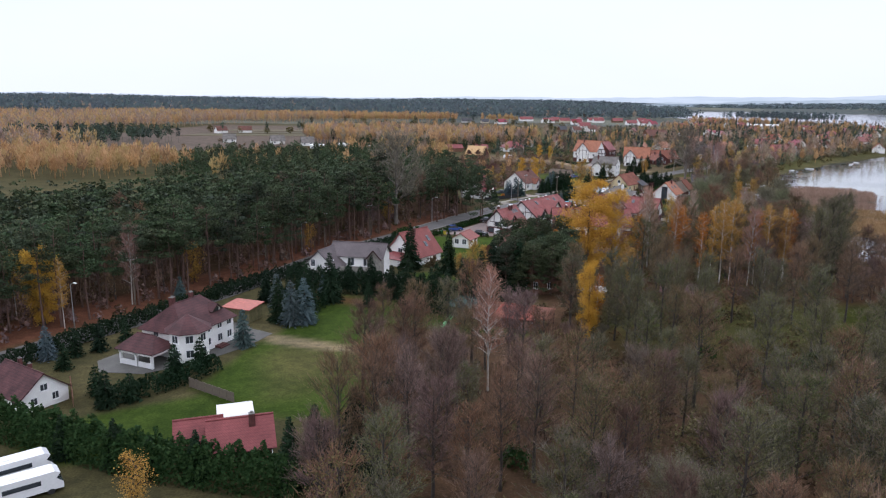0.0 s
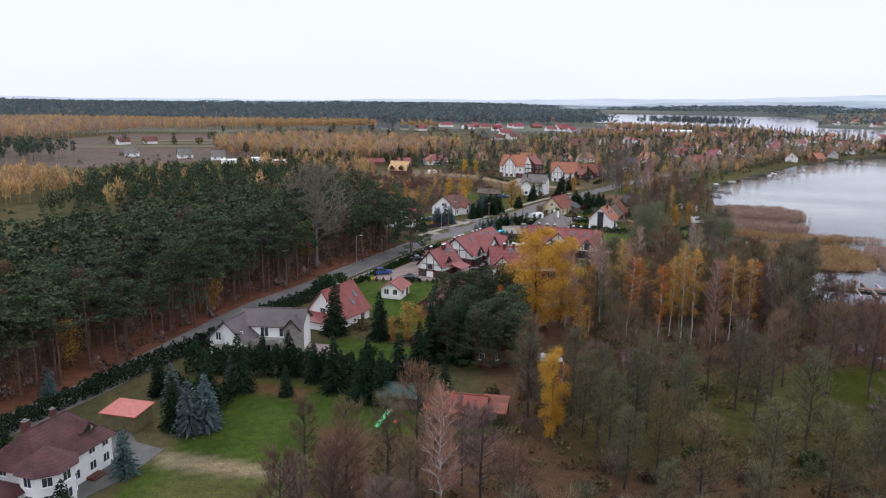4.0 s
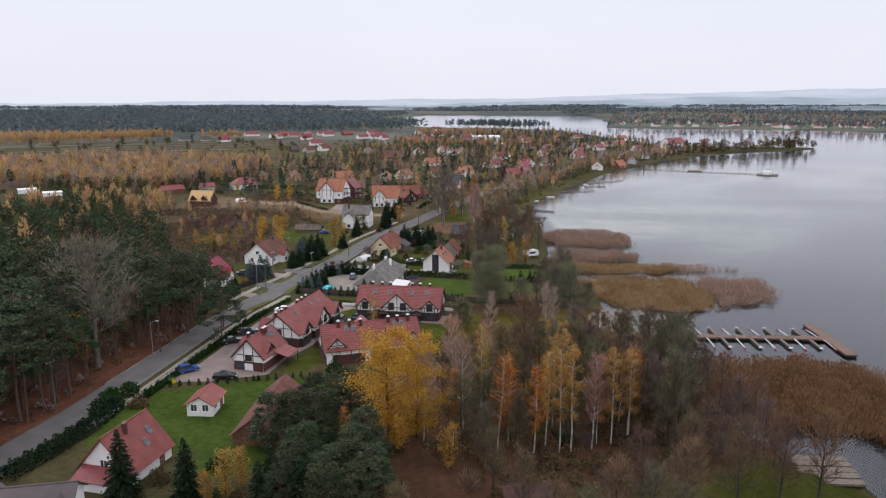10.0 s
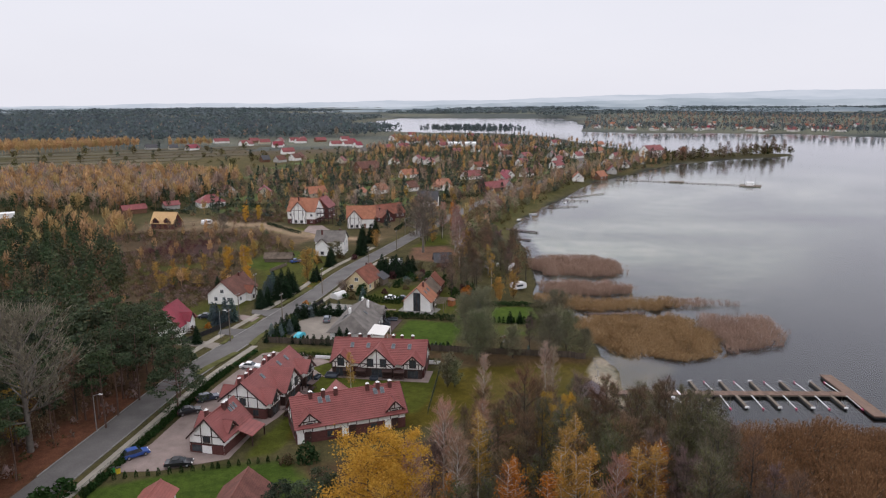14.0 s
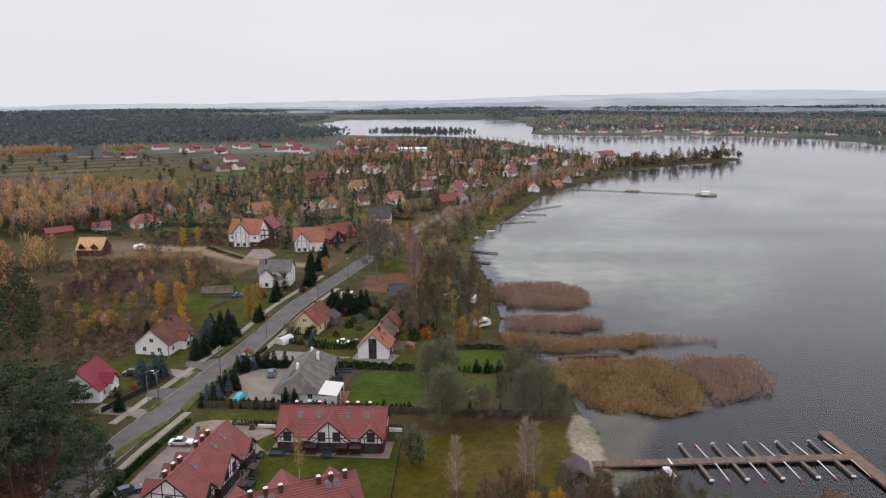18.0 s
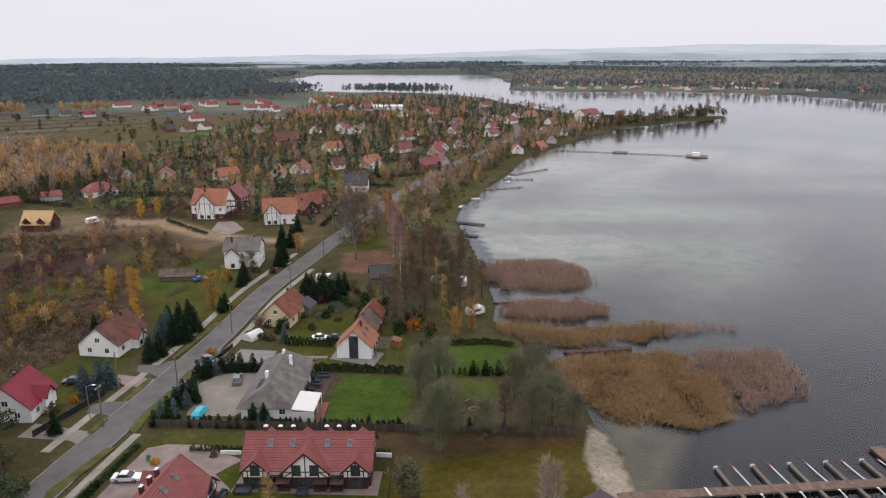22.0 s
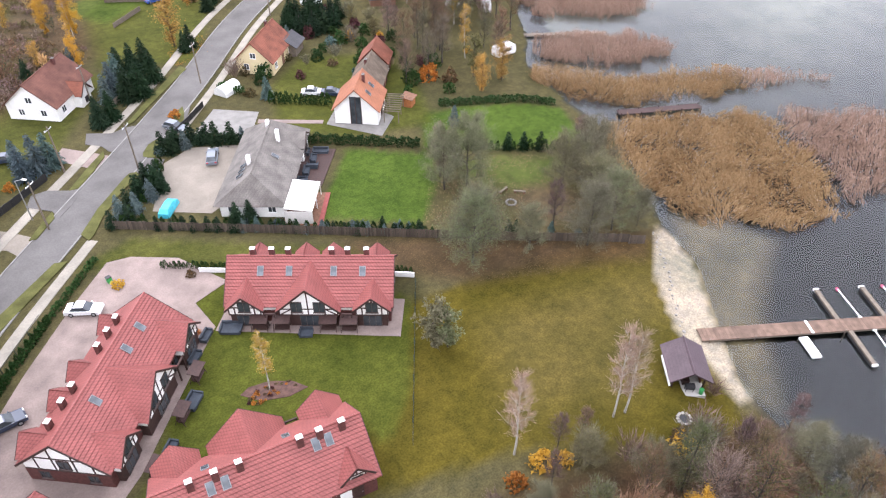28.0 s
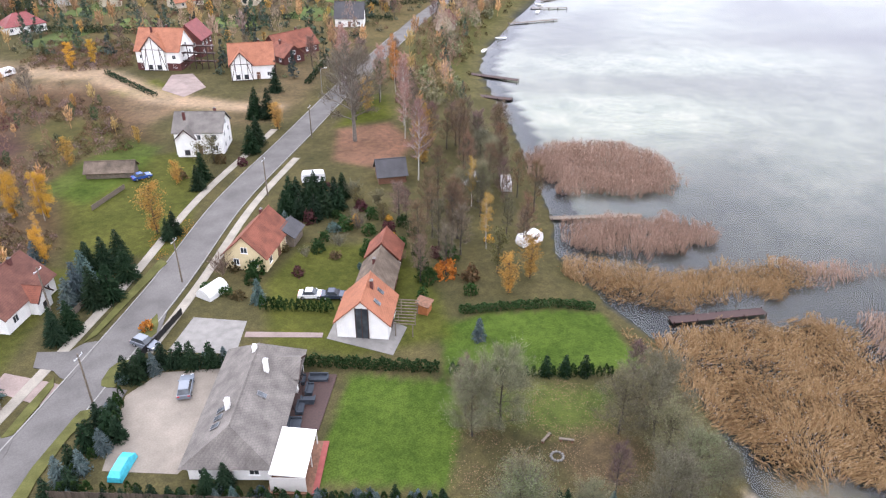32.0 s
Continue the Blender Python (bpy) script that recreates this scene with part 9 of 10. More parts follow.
for x, y, k, sz in [(-8, 183, "green", 2.2), (-5.5, 186, "green", 1.8), (-10, 180, "green", 2.0), (-4, 180, "brown", 1.6), (31, 180.5, "green", 2.0), (27.5, 181, "brown", 1.2), (34, 230.4, "yellow", 0.9), (52.4, 271.6, "orange", 1.2), (69, 282, "brown", 1.2), (78, 275, "red", 1.2), (63.2, 277.5, "green", 1.3), (65.5, 275, "green", 1.1), (67, 273, "brown", 1.2), (84, 281, "green", 1.5), (92, 286, "green", 1.8), (95, 282, "green", 1.5), (98, 279, "yellow", 0.9), (102, 268, "red", 1.6), (100, 262, "orange", 2.2), (103, 259, "brown", 1.8), (96, 275, "green", 1.6), (113, 268, "yellow", 1.0), (66.6, 179.6, "yellow", 1.4), (69, 178.6, "yellow", 1.0), (63, 179, "orange", 1.2), (72, 178.5, "twiggy", 1.6), (82, 172.5, "twiggy", 2.2), (87, 170, "twiggy", 2.0), (92, 168, "twiggy", 1.6), (75, 175, "twiggy", 2.0), (43, 227.6, "brown", 0.7), (40.6, 216.6, "orange", 0.6), (70, 326, "brown", 1.6), (84, 326, "red", 1.4), (80, 330, "brown", 1.5), (48, 290, "green", 1.2), (20, 259, "brown", 1.3), (24, 262, "orange", 1.0), (18, 262, "green", 1.2)]:
    shrub(x, y, k, sz)
rb = random.Random(29)
for x, y in scatter([(78, 282), (84, 274), (92, 268), (104, 276), (106, 292), (98, 306), (84, 304)], 4.2, 131, keep=0.6):
    kind = rb.choice(["green", "green", "brown", "twiggy", "grey", "red", "yellow"])
    shrub(x, y, kind, rb.uniform(0.7, 1.6), rb.uniform(0.9, 1.4))
for x, y in [(93, 258), (96, 262), (97.5, 266), (94.5, 269), (99, 271), (91, 275), (86.6, 284), (72, 279), (70.5, 277), (66.5, 281), (100.5, 255), (103, 266)]:
    shrub(x, y, rb.choice(["green", "green", "brown", "twiggy"]), rb.uniform(1.0, 1.9), 1.2)
for i in range(34):
    shrub(44 + rb.uniform(-1.4, 4.6), 203.2 + rb.uniform(-1, 0.9) - 0.25 * i / 34, rb.choice(["red", "orange", "brown"]), rb.uniform(0.2, 0.35), 0.7)
for i in range(60):
    x, y = rb.uniform(56, 92), rb.uniform(160, 178)
    if y < 168 + (x - 56) * 0.1 or x > 80:
        shrub(x, y, rb.choice(["twiggy", "twiggy", "twiggy", "twiggy", "yellow", "brown"]), rb.uniform(0.9, 2.0))
for i in range(70):
    x, y = rb.uniform(-6, 60), rb.uniform(62, 160)
    if not (x < 17 and 97 < y < 124):
        shrub(x, y, rb.choice(["twiggy", "brown", "green"]), rb.uniform(0.7, 1.6))


def pole(x, y, h=8.5, lean=0.0, arm=True):
    t = thing("utility_pole", x, y, None, 50, "grey concrete utility pole with a short crossarm", "utility pole", "poles along the road")
    part("post", Shape().tube((0, 0, -0.3), (lean, 0, h), 0.16, 0.1, 8), WOOD, t)
    if arm:
        part("crossarm", Shape().box(lean - 0.9, -0.06, h - 0.6, lean + 0.9, 0.06, h - 0.48), METAL, t)
        for u in (-0.8, 0, 0.8):
            part("insulator", Shape().tube((lean + u, 0, h - 0.48), (lean + u, 0, h - 0.28), 0.05, 0.04, 6), WHITE, t)


for x, y in [(60.2, 282.5), (42.8, 257.9), (83.7, 307.7), (40.2, 283.6), (32.2, 263), (-17.5, 186), (-37, 154), (-27, 172), (27.8, 248.2), (104, 334), (-52, 122)]:
    pole(x, y)
for x, y, a in [(-1.5, 207, -40), (-31, 164, -40), (26, 252, -40), (120, 366, -40), (-56, 109, -40)]:
    t = thing("street_lamp", x, y, None, a, "slender grey street lamp leaning over the road", "street lamp", "street lamps")
    part("post", Shape().tube((0, 0, -0.2), (0, 0, 7.0), 0.09, 0.06, 8), METAL, t)
    part("arm", Shape().tube((0, 0, 7.0), (1.4, 0, 7.5), 0.05, 0.04, 6), METAL, t)
    part("lamp_head", Shape().box(1.3, -0.14, 7.42, 2.0, 0.14, 7.56), WHITE, t)


# ---- cars ----
def car(x, y, turn, paint, label, length=4.4, height=1.5, wide=1.8, z=None, estate=False):
    t = thing("car", x, y, (ground(x, y) + 0.06) if z is None else z, turn, label, "car", "parked cars")
    L, w, h = length / 2, wide / 2, height
    low = [(-L, 0.35), (L, 0.35), (L, 0.62), (L - 0.15, 0.78), (L * 0.45, 0.92), (-L * 0.78 if estate else -L * 0.62, 0.95), (-L + 0.06, 0.88)]
    s = Shape().loft([[(a, -w * 0.94, b) for a, b in low], [(a, -w, b * 0.98) for a, b in low], [(a, w, b * 0.98) for a, b in low], [(a, w * 0.94, b) for a, b in low]])
    part("body", s, paint, t, smooth=False)
    back = -L * 0.92 if estate else -L * 0.66
    cab = [(L * 0.46, 0.9), (L * 0.1, h - 0.06), (-L * 0.4 if not estate else -L * 0.7, h - 0.06), (back, 0.92)]
    part("glasshouse", Shape().loft([[(a, -w * (0.9 if b < 1 else 0.72), b) for a, b in cab], [(a, w * (0.9 if b < 1 else 0.72), b) for a, b in cab]]), GLASS, t, "dark tinted car windows")
    part("roof", Shape().loft([[(L * 0.12, yy, h - 0.07), (L * 0.08, yy, h), (-L * 0.38 if not estate else -L * 0.68, yy, h), (-L * 0.42 if not estate else -L * 0.72, yy, h - 0.07)] for yy in (-w * 0.73, w * 0.73)]), paint, t)
    for wx in (-L * 0.62, L * 0.62):
        for sy in (-1, 1):
            wh = part("wheel", Shape().tube((wx, sy * (w - 0.2), 0.32), (wx, sy * (w + 0.01), 0.32), 0.32, 0.32, 14), TYRE, t)
            part("rim", Shape().tube((wx, sy * (w + 0.0), 0.32), (wx, sy * (w + 0.025), 0.32), 0.2, 0.18, 10), METAL, wh)
    for sy in (-1, 1):
        part("headlight", Shape().box(L - 0.12, sy * w * 0.7 - 0.18, 0.6, L + 0.01, sy * w * 0.7 + 0.18, 0.74), WHITE, t)
        part("tail_light", Shape().box(-L - 0.01, sy * w * 0.75 - 0.16, 0.66, -L + 0.1, sy * w * 0.75 + 0.16, 0.84), RED_PLASTIC, t)
        part("mirror", Shape().at(L * 0.36, sy * (w + 0.08), 0.92, 0.16, 0.16, 0.12), paint, t)
    return t


car(4.8, 194.0, 15, CAR_BLUE, "bright blue hatchback parked on the setts", 4.3, 1.58, estate=True)
car(11.2, 187.6, -15, CAR_BLACK, "black saloon parked on the setts", 4.5, 1.45)
car(29.3, 227.5, -28, CAR_WHITE, "white saloon parked on the setts", 4.6, 1.45)
car(18.6, 213.2, 10, CAR_NAVY, "dark estate car parked by the hedge", 4.5, 1.5, estate=True)
car(14.6, 208.2, 5, CAR_BLACK, "black car parked by the hedge", 4.4, 1.45)
car(54.2, 254.6, 70, CAR_GREY, "silver-grey estate car on the gravel yard", 4.7, 1.55, estate=True)
car(51.4, 267.4, -55, CAR_GREY, "grey car parked beside the drive", 4.4, 1.5, estate=True)
car(77.4, 267.2, -30, CAR_WHITE, "white car parked behind the thujas", 4.3, 1.5)
car(80.5, 265.2, -30, CAR_NAVY, "dark car parked behind the thujas", 4.2, 1.5)
car(62.6, 329.5, 10, CAR_BLUE, "blue car parked on the meadow", 4.2, 1.5)
car(24.5, 271, -20, CAR_NAVY, "dark car parked before the white house", 4.4, 1.5)
tc = thing("covered_car", 44.2, 244.0, None, 55, "car under a turquoise tarpaulin on the gravel", "car")
part("tarpaulin", Shape().loft([[(-2.1, -0.9, 0.1), (2.1, -0.9, 0.1), (2.1, 0.9, 0.1), (-2.1, 0.9, 0.1)], [(-2.0, -0.8, 0.8), (2.0, -0.8, 0.8), (2.0, 0.8, 0.8), (-2.0, 0.8, 0.8)], [(-1.4, -0.6, 1.3), (0.8, -0.6, 1.3), (0.8, 0.6, 1.3), (-1.4, 0.6, 1.3)]]), CAN_BLUE, tc)

# ---- terrace furniture ----
aw = thing("awning_pavilion", 61.7, 234.2, None, 58, "white cloth awning on a red-brown timber deck", "awning")
part("deck", Shape().box(-4.2, -3.2, -0.1, 4.2, 2.0, 0.18), BROWN_WOOD, aw)
part("red_edge", Shape().box(-4.2, -3.9, -0.1, 4.2, -3.2, 0.2), plain("red_deck_edge", (0.24, 0.06, 0.05), 0.8), aw)
part("canopy", Shape().slab([(-3.8, -2.6, 2.5), (3.8, -2.6, 2.5), (3.8, 1.6, 2.9), (-3.8, 1.6, 2.9)], 0.14), PVC_WHITE, aw)
for a in (-3.7, 0, 3.7):
    part("post", Shape().at(a, -2.5, 0, 0.12, 0.12, 2.4), WHITE, aw)
part("side_cloth", Shape().box(-3.85, -2.6, 0.2, -3.8, 1.6, 2.4), PVC_WHITE, aw)


def lounge(x, y, turn, w, d, group="terrace seats"):
    t = thing("outdoor_sofa", x, y, ground(x, y) + 0.12, turn, "blue-grey cushioned outdoor sofa under a cover", "sofa", group)
    part("base", Shape().box(-w / 2, -d / 2, 0, w / 2, d / 2, 0.38), GREY_RATTAN, t)
    part("backrest", Shape().box(-w / 2, d / 2 - 0.22, 0.38, w / 2, d / 2, 0.8), GREY_RATTAN, t)
    for s_ in (-1, 1):
        part("armrest", Shape().box(s_ * w / 2 - 0.1, -d / 2, 0.38, s_ * w / 2 + 0.1, d / 2 - 0.22, 0.62), GREY_RATTAN, t)


for x, y, a, w_, d_ in [(64.4, 240.4, 60, 2.2, 1.6), (66.2, 243, 60, 2.2, 1.0), (67.6, 243.9, 150, 1.8, 1.2), (68.6, 245.8, 60, 2.0, 1.0), (70.6, 247.4, -30, 2.6, 1.1), (68.4, 248.2, 60, 1.6, 1.0)]:
    lounge(x, y, a, w_, d_)
for x, y, a, w_, d_ in [(44.6, 214.9, -30, 2.6, 1.8), (52.4, 209.4, -30, 1.6, 1.2), (41.5, 215.2, 50, 2.0, 0.9), (39.3, 212.3, 50, 2.0, 0.9), (37.3, 206, 50, 2.4, 1.4), (33.5, 201, 50, 1.8, 1.0)]:
    lounge(x, y, a, w_, d_, "terrace seats")
for x, y, a in [(47.8, 213.2, -30), (50.2, 211.8, -30), (55.2, 208.8, -30), (57.4, 207.4, -30), (38.8, 209.3, 52), (35.8, 204.4, 52), (31.6, 198.8, 52)]:
    t = thing("garden_swing", x, y, ground(x, y) + 0.06, a, "dark brown hooded garden swing seat", "garden swing", "garden swings")
    part("seat", Shape().box(-0.9, -0.5, 0.4, 0.9, 0.2, 0.55), TIMBER, t)
    part("backrest", Shape().box(-0.9, 0.2, 0.5, 0.9, 0.32, 1.1), TIMBER, t)
    part("hood", Shape().slab([(-1.1, -0.8, 1.75), (1.1, -0.8, 1.75), (1.1, 0.6, 1.95), (-1.1, 0.6, 1.95)], 0.08), TIMBER, t)
    for s_ in (-1, 1):
        part("leg", Shape().beam((s_ * 1.0, -0.6, 0), (s_ * 1.0, 0, 1.8), 0.07, 0.07), TIMBER, t)
        part("leg", Shape().beam((s_ * 1.0, 0.6, 0), (s_ * 1.0, 0, 1.8), 0.07, 0.07), TIMBER, t)
PALE_SLAB = plain("pale_concrete_slab", (0.42, 0.40, 0.37), 0.9, vary=0.12)
gz = thing("gazebo", 88.5, 181.0, ground(88.5, 181.0), 57.6, "timber lakeside hut with a dark plum metal roof", "gazebo")
part("floor", Shape().box(-3.1, -2.0, -0.5, 2.4, 2.0, 0.12), PALE_SLAB, gz)
part("side_rail", Shape().box(-2.2, 2.05, 0.7, 2.3, 2.2, 0.95), WHITE, gz)
for a in (-2.0, 2.2):
    for b in (-1.8, 1.8):
        part("post", Shape().at(a, b, 0.1, 0.16, 0.16, 2.3), TIMBER, gz)
for b in (-1.8, 1.8):
    part("side_wall", Shape().box(-1.2, b - 0.05, 0.1, 2.2, b + 0.05, 2.3), BROWN_WOOD, gz)
part("back_wall", Shape().box(2.1, -1.8, 0.1, 2.2, 1.8, 2.4), BROWN_WOOD, gz)
pitched_roof(gz, 4.8, 3.9, 2.35, 1.2, tiled("plum_metal_roof", (0.075, 0.05, 0.058), 0.45, depth=0.3), Matrix(), 0.55, 0.5)
part("table", Shape().at(-1.0, 0, 0.1, 1.0, 0.8, 0.75), TIMBER, gz)
gq = Matrix(gz.matrix_basis)
bq = thing("barbecue_grill", 0, 0, 0, 0, "black barbecue grill on the hut's concrete floor", "grill")
bq.matrix_basis = gq @ pose(-2.3, -0.2, 0.12)
part("firebox", Shape().loft([[(-0.3, -0.5, 0.5), (0.3, -0.5, 0.5), (0.3, 0.5, 0.5), (-0.3, 0.5, 0.5)], [(-0.35, -0.55, 0.85), (0.35, -0.55, 0.85), (0.35, 0.55, 0.85), (-0.35, 0.55, 0.85)], [(-0.15, -0.5, 1.15), (0.15, -0.5, 1.15), (0.15, 0.5, 1.15), (-0.15, 0.5, 1.15)]]), BLACK, bq)
for lx in (-0.25, 0.25):
    for ly in (-0.42, 0.42):
        part("leg", Shape().at(lx, ly, 0, 0.06, 0.06, 0.52), BLACK, bq)
gc = thing("waste_bin", 0, 0, 0, 0, "small green bin beside the lakeside hut", "bin")
gc.matrix_basis = gq @ pose(-2.7, -1.5, 0.12)
part("body", Shape().tube((0, 0, 0), (0, 0, 0.7), 0.24, 0.28, 10), GREEN_PLASTIC, gc)
part("lid", Shape().tube((0, 0, 0.7), (0, 0, 0.76), 0.3, 0.28, 10), GREEN_PLASTIC, gc)
ring_pit = thing("fire_ring", 90.3, 219.3, None, 0, "small ring of pale stones round cold ashes in the grass", "fire pit")
for k in range(12):
    a = k * math.pi / 6
    part("stone", Shape().at(math.cos(a) * 0.75, math.sin(a) * 0.75, 0, 0.3, 0.26, 0.2), CONCRETE, ring_pit)
for x, y, a in ((90.9, 222.3, 20), (92.9, 220.7, -40)):
    bench = thing("log_bench", x, y, None, a, "half-log bench on two short stumps by the fire ring", "bench", "log benches")
    part("seat", Shape().at(0, 0, 0.36, 1.9, 0.34, 0.14), WOOD, bench)
    for u in (-0.7, 0.7):
        part("stump", Shape().at(u, 0, 0, 0.3, 0.28, 0.36), BROWN_WOOD, bench)
for x, y, k, sz in [(70.3, 223.7, "young_spruce", 0.55), (72.5, 222.3, "blue_spruce", 0.28), (73.6, 221.6, "blue_spruce", 0.24), (74.8, 220.7, "young_spruce", 0.5), (85.8, 213.6, "young_spruce", 0.6), (87, 213.4, "young_spruce", 0.5), (91.4, 210.6, "blue_spruce", 0.3), (98.6, 232.3, "young_spruce", 0.85), (100.9, 231, "young_spruce", 0.85), (103.4, 229.6, "young_spruce", 0.85)]:
    plant(k, x, y, sz, group="small conifers by the fence")


def fallen_leaves(name, poly, count, label, leaf, seed):
    """Leaves lying loose on the grass, thicker in drifts."""
    rng = np.random.default_rng(seed)
    xs, ys = [q[0] for q in poly], [q[1] for q in poly]
    a = np.stack([rng.uniform(min(xs), max(xs), count), rng.uniform(min(ys), max(ys), count)], 1)
    drift = np.sin(a[:, 0] * 0.9 + np.sin(a[:, 1] * 0.7)) + np.sin(a[:, 1] * 0.8 + 1) + rng.normal(size=count)
    a = a[inside(poly, a[:, 0], a[:, 1]) & (drift > 0)]
    z = relief(a[:, 0], a[:, 1]) + 0.03
    t = flakes(np.concatenate([a, z[:, None]], 1), rng.uniform(0.07, 0.17, len(a)), rng, 0.9)
    tagged(new(name, soup(name, t, leaf)), label, "leaves", kind="stuff")


fallen_leaves("fallen_leaves", [(62, 219), (76, 207), (98, 198), (106, 203), (98, 207), (80, 216), (64, 224)], 26000, "brown leaves strewn along the beach fence", LEAF_SHRUB, 401)

fallen_leaves("grove_leaves", [(76, 222), (98, 208), (108, 222), (98, 232), (86, 236)], 22000, "brown leaves under the shore trees", TWIG_BROWN, 403)
fallen_leaves("roadside_leaves", [(58, 292), (66, 296), (70, 304), (64, 306), (58, 300)], 5000, "rusty leaves under the yellow tree by the road", LEAF_ORANGE, 404)
fp = thing("fire_pit", 83.8, 176.1, None, 0, "round stone fire pit in the grass", "fire pit")
for k in range(12):
    a = k * math.pi / 6
    part("stone", Shape().at(0.75 * math.cos(a), 0.75 * math.sin(a), -0.05, 0.34, 0.3, 0.25), STONE, fp)
part("ash", Shape().tube((0, 0, -0.1), (0, 0, 0.06), 0.62, 0.55, 12), BLACK, fp)
for i in range(26):
    f = i / 25
    x, y = 92.6 + 13.2 * f + rb.uniform(-0.3, 0.3), 184 + 20 * f + rb.uniform(-0.3, 0.3)
    st = new("shore_stone", mesh_of("shore_stone", *(lambda q: (q.v, q.f))(Shape().tube((0, 0, -0.1), (0, 0, 0.18), 0.3, 0.16, 6)), STONE)) if i == 0 else new("shore_stone", bpy.data.meshes["shore_stone"])
    st.matrix_basis = pose(x, y, ground(x, y), rb.uniform(-10, 10), 0, rb.uniform(0, 360)) @ Matrix.Diagonal((rb.uniform(0.5, 1.1),) * 3).to_4x4()
    tagged(st, "small grey stone at the beach edge", "stone", "beach stones")

# ---- docks and boats ----
dk = thing("dock", 96.6, 184.6, 0.0, math.degrees(math.atan2(-21.0, 44.6)), "long brown timber dock with side fingers and a cross pier", "dock")
LEN = 49.0
for k in range(98):
    part("plank", Shape().box(k * 0.5 + 0.01 - 1.0, -1.05, 0.55 + 0.004 * (k % 3), k * 0.5 + 0.49 - 1.0, 1.05, 0.64 + 0.004 * (k % 3)), DECK_WOOD, dk)
for sy in (-1, 1):
    part("side_beam", Shape().box(-1, sy * 0.95 - 0.08, 0.3, LEN - 1.2, sy * 0.95 + 0.08, 0.55), WOOD, dk)
part("cross_pier", Shape().box(LEN - 1.2, -11, 0.4, LEN + 1.3, 10.4, 0.66), DECK_WOOD, dk)
part("cross_float", Shape().box(LEN - 1.0, -10.8, -0.2, LEN + 1.1, 10.2, 0.4), BLACK, dk)
for k in range(5):
    for sy in (-1, 1):
        s0 = 18.0 + 6.5 * k + (0.6 if sy < 0 else 0)
        part("finger", Shape().box(s0 - 0.28, sy * 1.05 if sy > 0 else -6.8, 0.35, s0 + 0.28, 6.8 if sy > 0 else -1.05, 0.6), WOOD, dk)
        part("finger_float", Shape().box(s0 - 0.3, sy * 1.2 if sy > 0 else -6.6, -0.15, s0 + 0.3, 6.6 if sy > 0 else -1.2, 0.35), BLACK, dk)
        part("finger_edge", Shape().box(s0 - 0.37, 6.7 if sy > 0 else -6.9, 0.3, s0 + 0.37, 6.9 if sy > 0 else -6.7, 0.62), WHITE, dk)
        bm_ = part("mooring_boom", Shape().tube((s0 + 3.2, sy * 1.0, 0.5), (s0 + 3.2, sy * 6.9, 0.25), 0.075, 0.075, 6).box(s0 + 2.95, sy * 1.2 - 0.1, 0.45, s0 + 3.45, sy * 1.2 + 0.1, 0.55), WHITE, dk, "white steel mooring boom")
        part("buoy", Shape().tube((s0 + 3.2, sy * 6.7, 0.2), (s0 + 3.2, sy * 7.1, 0.2), 0.2, 0.17, 8), PINK_PLASTIC, bm_)
part("gangway_edge", Shape().box(13.4, -1.1, 0.64, 13.7, 1.1, 0.72), WHITE, dk)
for k in range(9):
    for sy in (-1, 1):
        part("pile", Shape().tube((k * 6.0, sy * 1.0, -1.8), (k * 6.0, sy * 1.0, 0.75), 0.09, 0.09, 6), WOOD, dk)
rf = thing("swim_raft", 106.4, 176.6, 0.0, -22, "small white plastic bathing raft beside the dock", "raft")
part("deck", Shape().box(-0.6, -1.7, 0.1, 0.6, 1.7, 0.4), WHITE, rf)
for k in range(5):
    part("slot", Shape().box(-0.35, -1.4 + k * 0.62, 0.4, 0.35, -1.25 + k * 0.62, 0.42), METAL, rf)


def jetty(x0, y0, x1, y1, w=1.6, mat=None, label="narrow dark timber jetty on piles", z=0.45):
    ln = math.dist((x0, y0), (x1, y1))
    t = thing("jetty", x0, y0, 0.0, math.degrees(math.atan2(y1 - y0, x1 - x0)), label, "jetty", "jetties on the lake")
    part("deck", Shape().box(0, -w / 2, z - 0.12, ln, w / 2, z), mat or WOOD, t)
    for k in range(int(ln / 4) + 1):
        for sy in (-1, 1):
            part("pile", Shape().tube((k * 4 + 0.3, sy * w * 0.45, -1.5), (k * 4 + 0.3, sy * w * 0.45, z + 0.25), 0.09, 0.09, 6), TIMBER, t)
    return t


jetty(163.3, 374, 179.7, 350.8, 2.2, TIMBER)
jetty(151.3, 355, 167, 336.4, 2.2, TIMBER)
jetty(130.2, 271.5, 147.2, 263.2, 1.4)
jetty(262, 446, 292, 452, 1.8)
jetty(222, 416, 244, 412, 1.6)
jetty(248, 436, 262, 428, 1.6)
jetty(125.0, 233.9, 140.2, 228.0, 1.8, TIMBER, "dark floating jetty among the reeds")
jetty(350, 516, 409, 446, 2.2, WOOD, "long timber pier with a platform at its head")
t = thing("pier_platform", 411, 443, 0.0, -50, "wooden platform with boat masts at the pier's end", "platform")
part("deck", Shape().box(-7, -6, 0.3, 7, 6, 0.6), WOOD, t)
for u in (-4, 0, 3):
    part("mast", Shape().tube((u, 0, 0.6), (u, 0, 6.5 - u * 0.3), 0.12, 0.06, 6), METAL, t)
part("cabin", Shape().box(-3, -2, 0.6, 2, 2, 2.8), WHITE, t)
t = thing("moored_platform", 381, 484, 0.0, -50, "flat moored raft beside the long pier", "raft")
part("deck", Shape().box(-5, -4, 0.2, 5, 4, 0.7), WOOD, t)
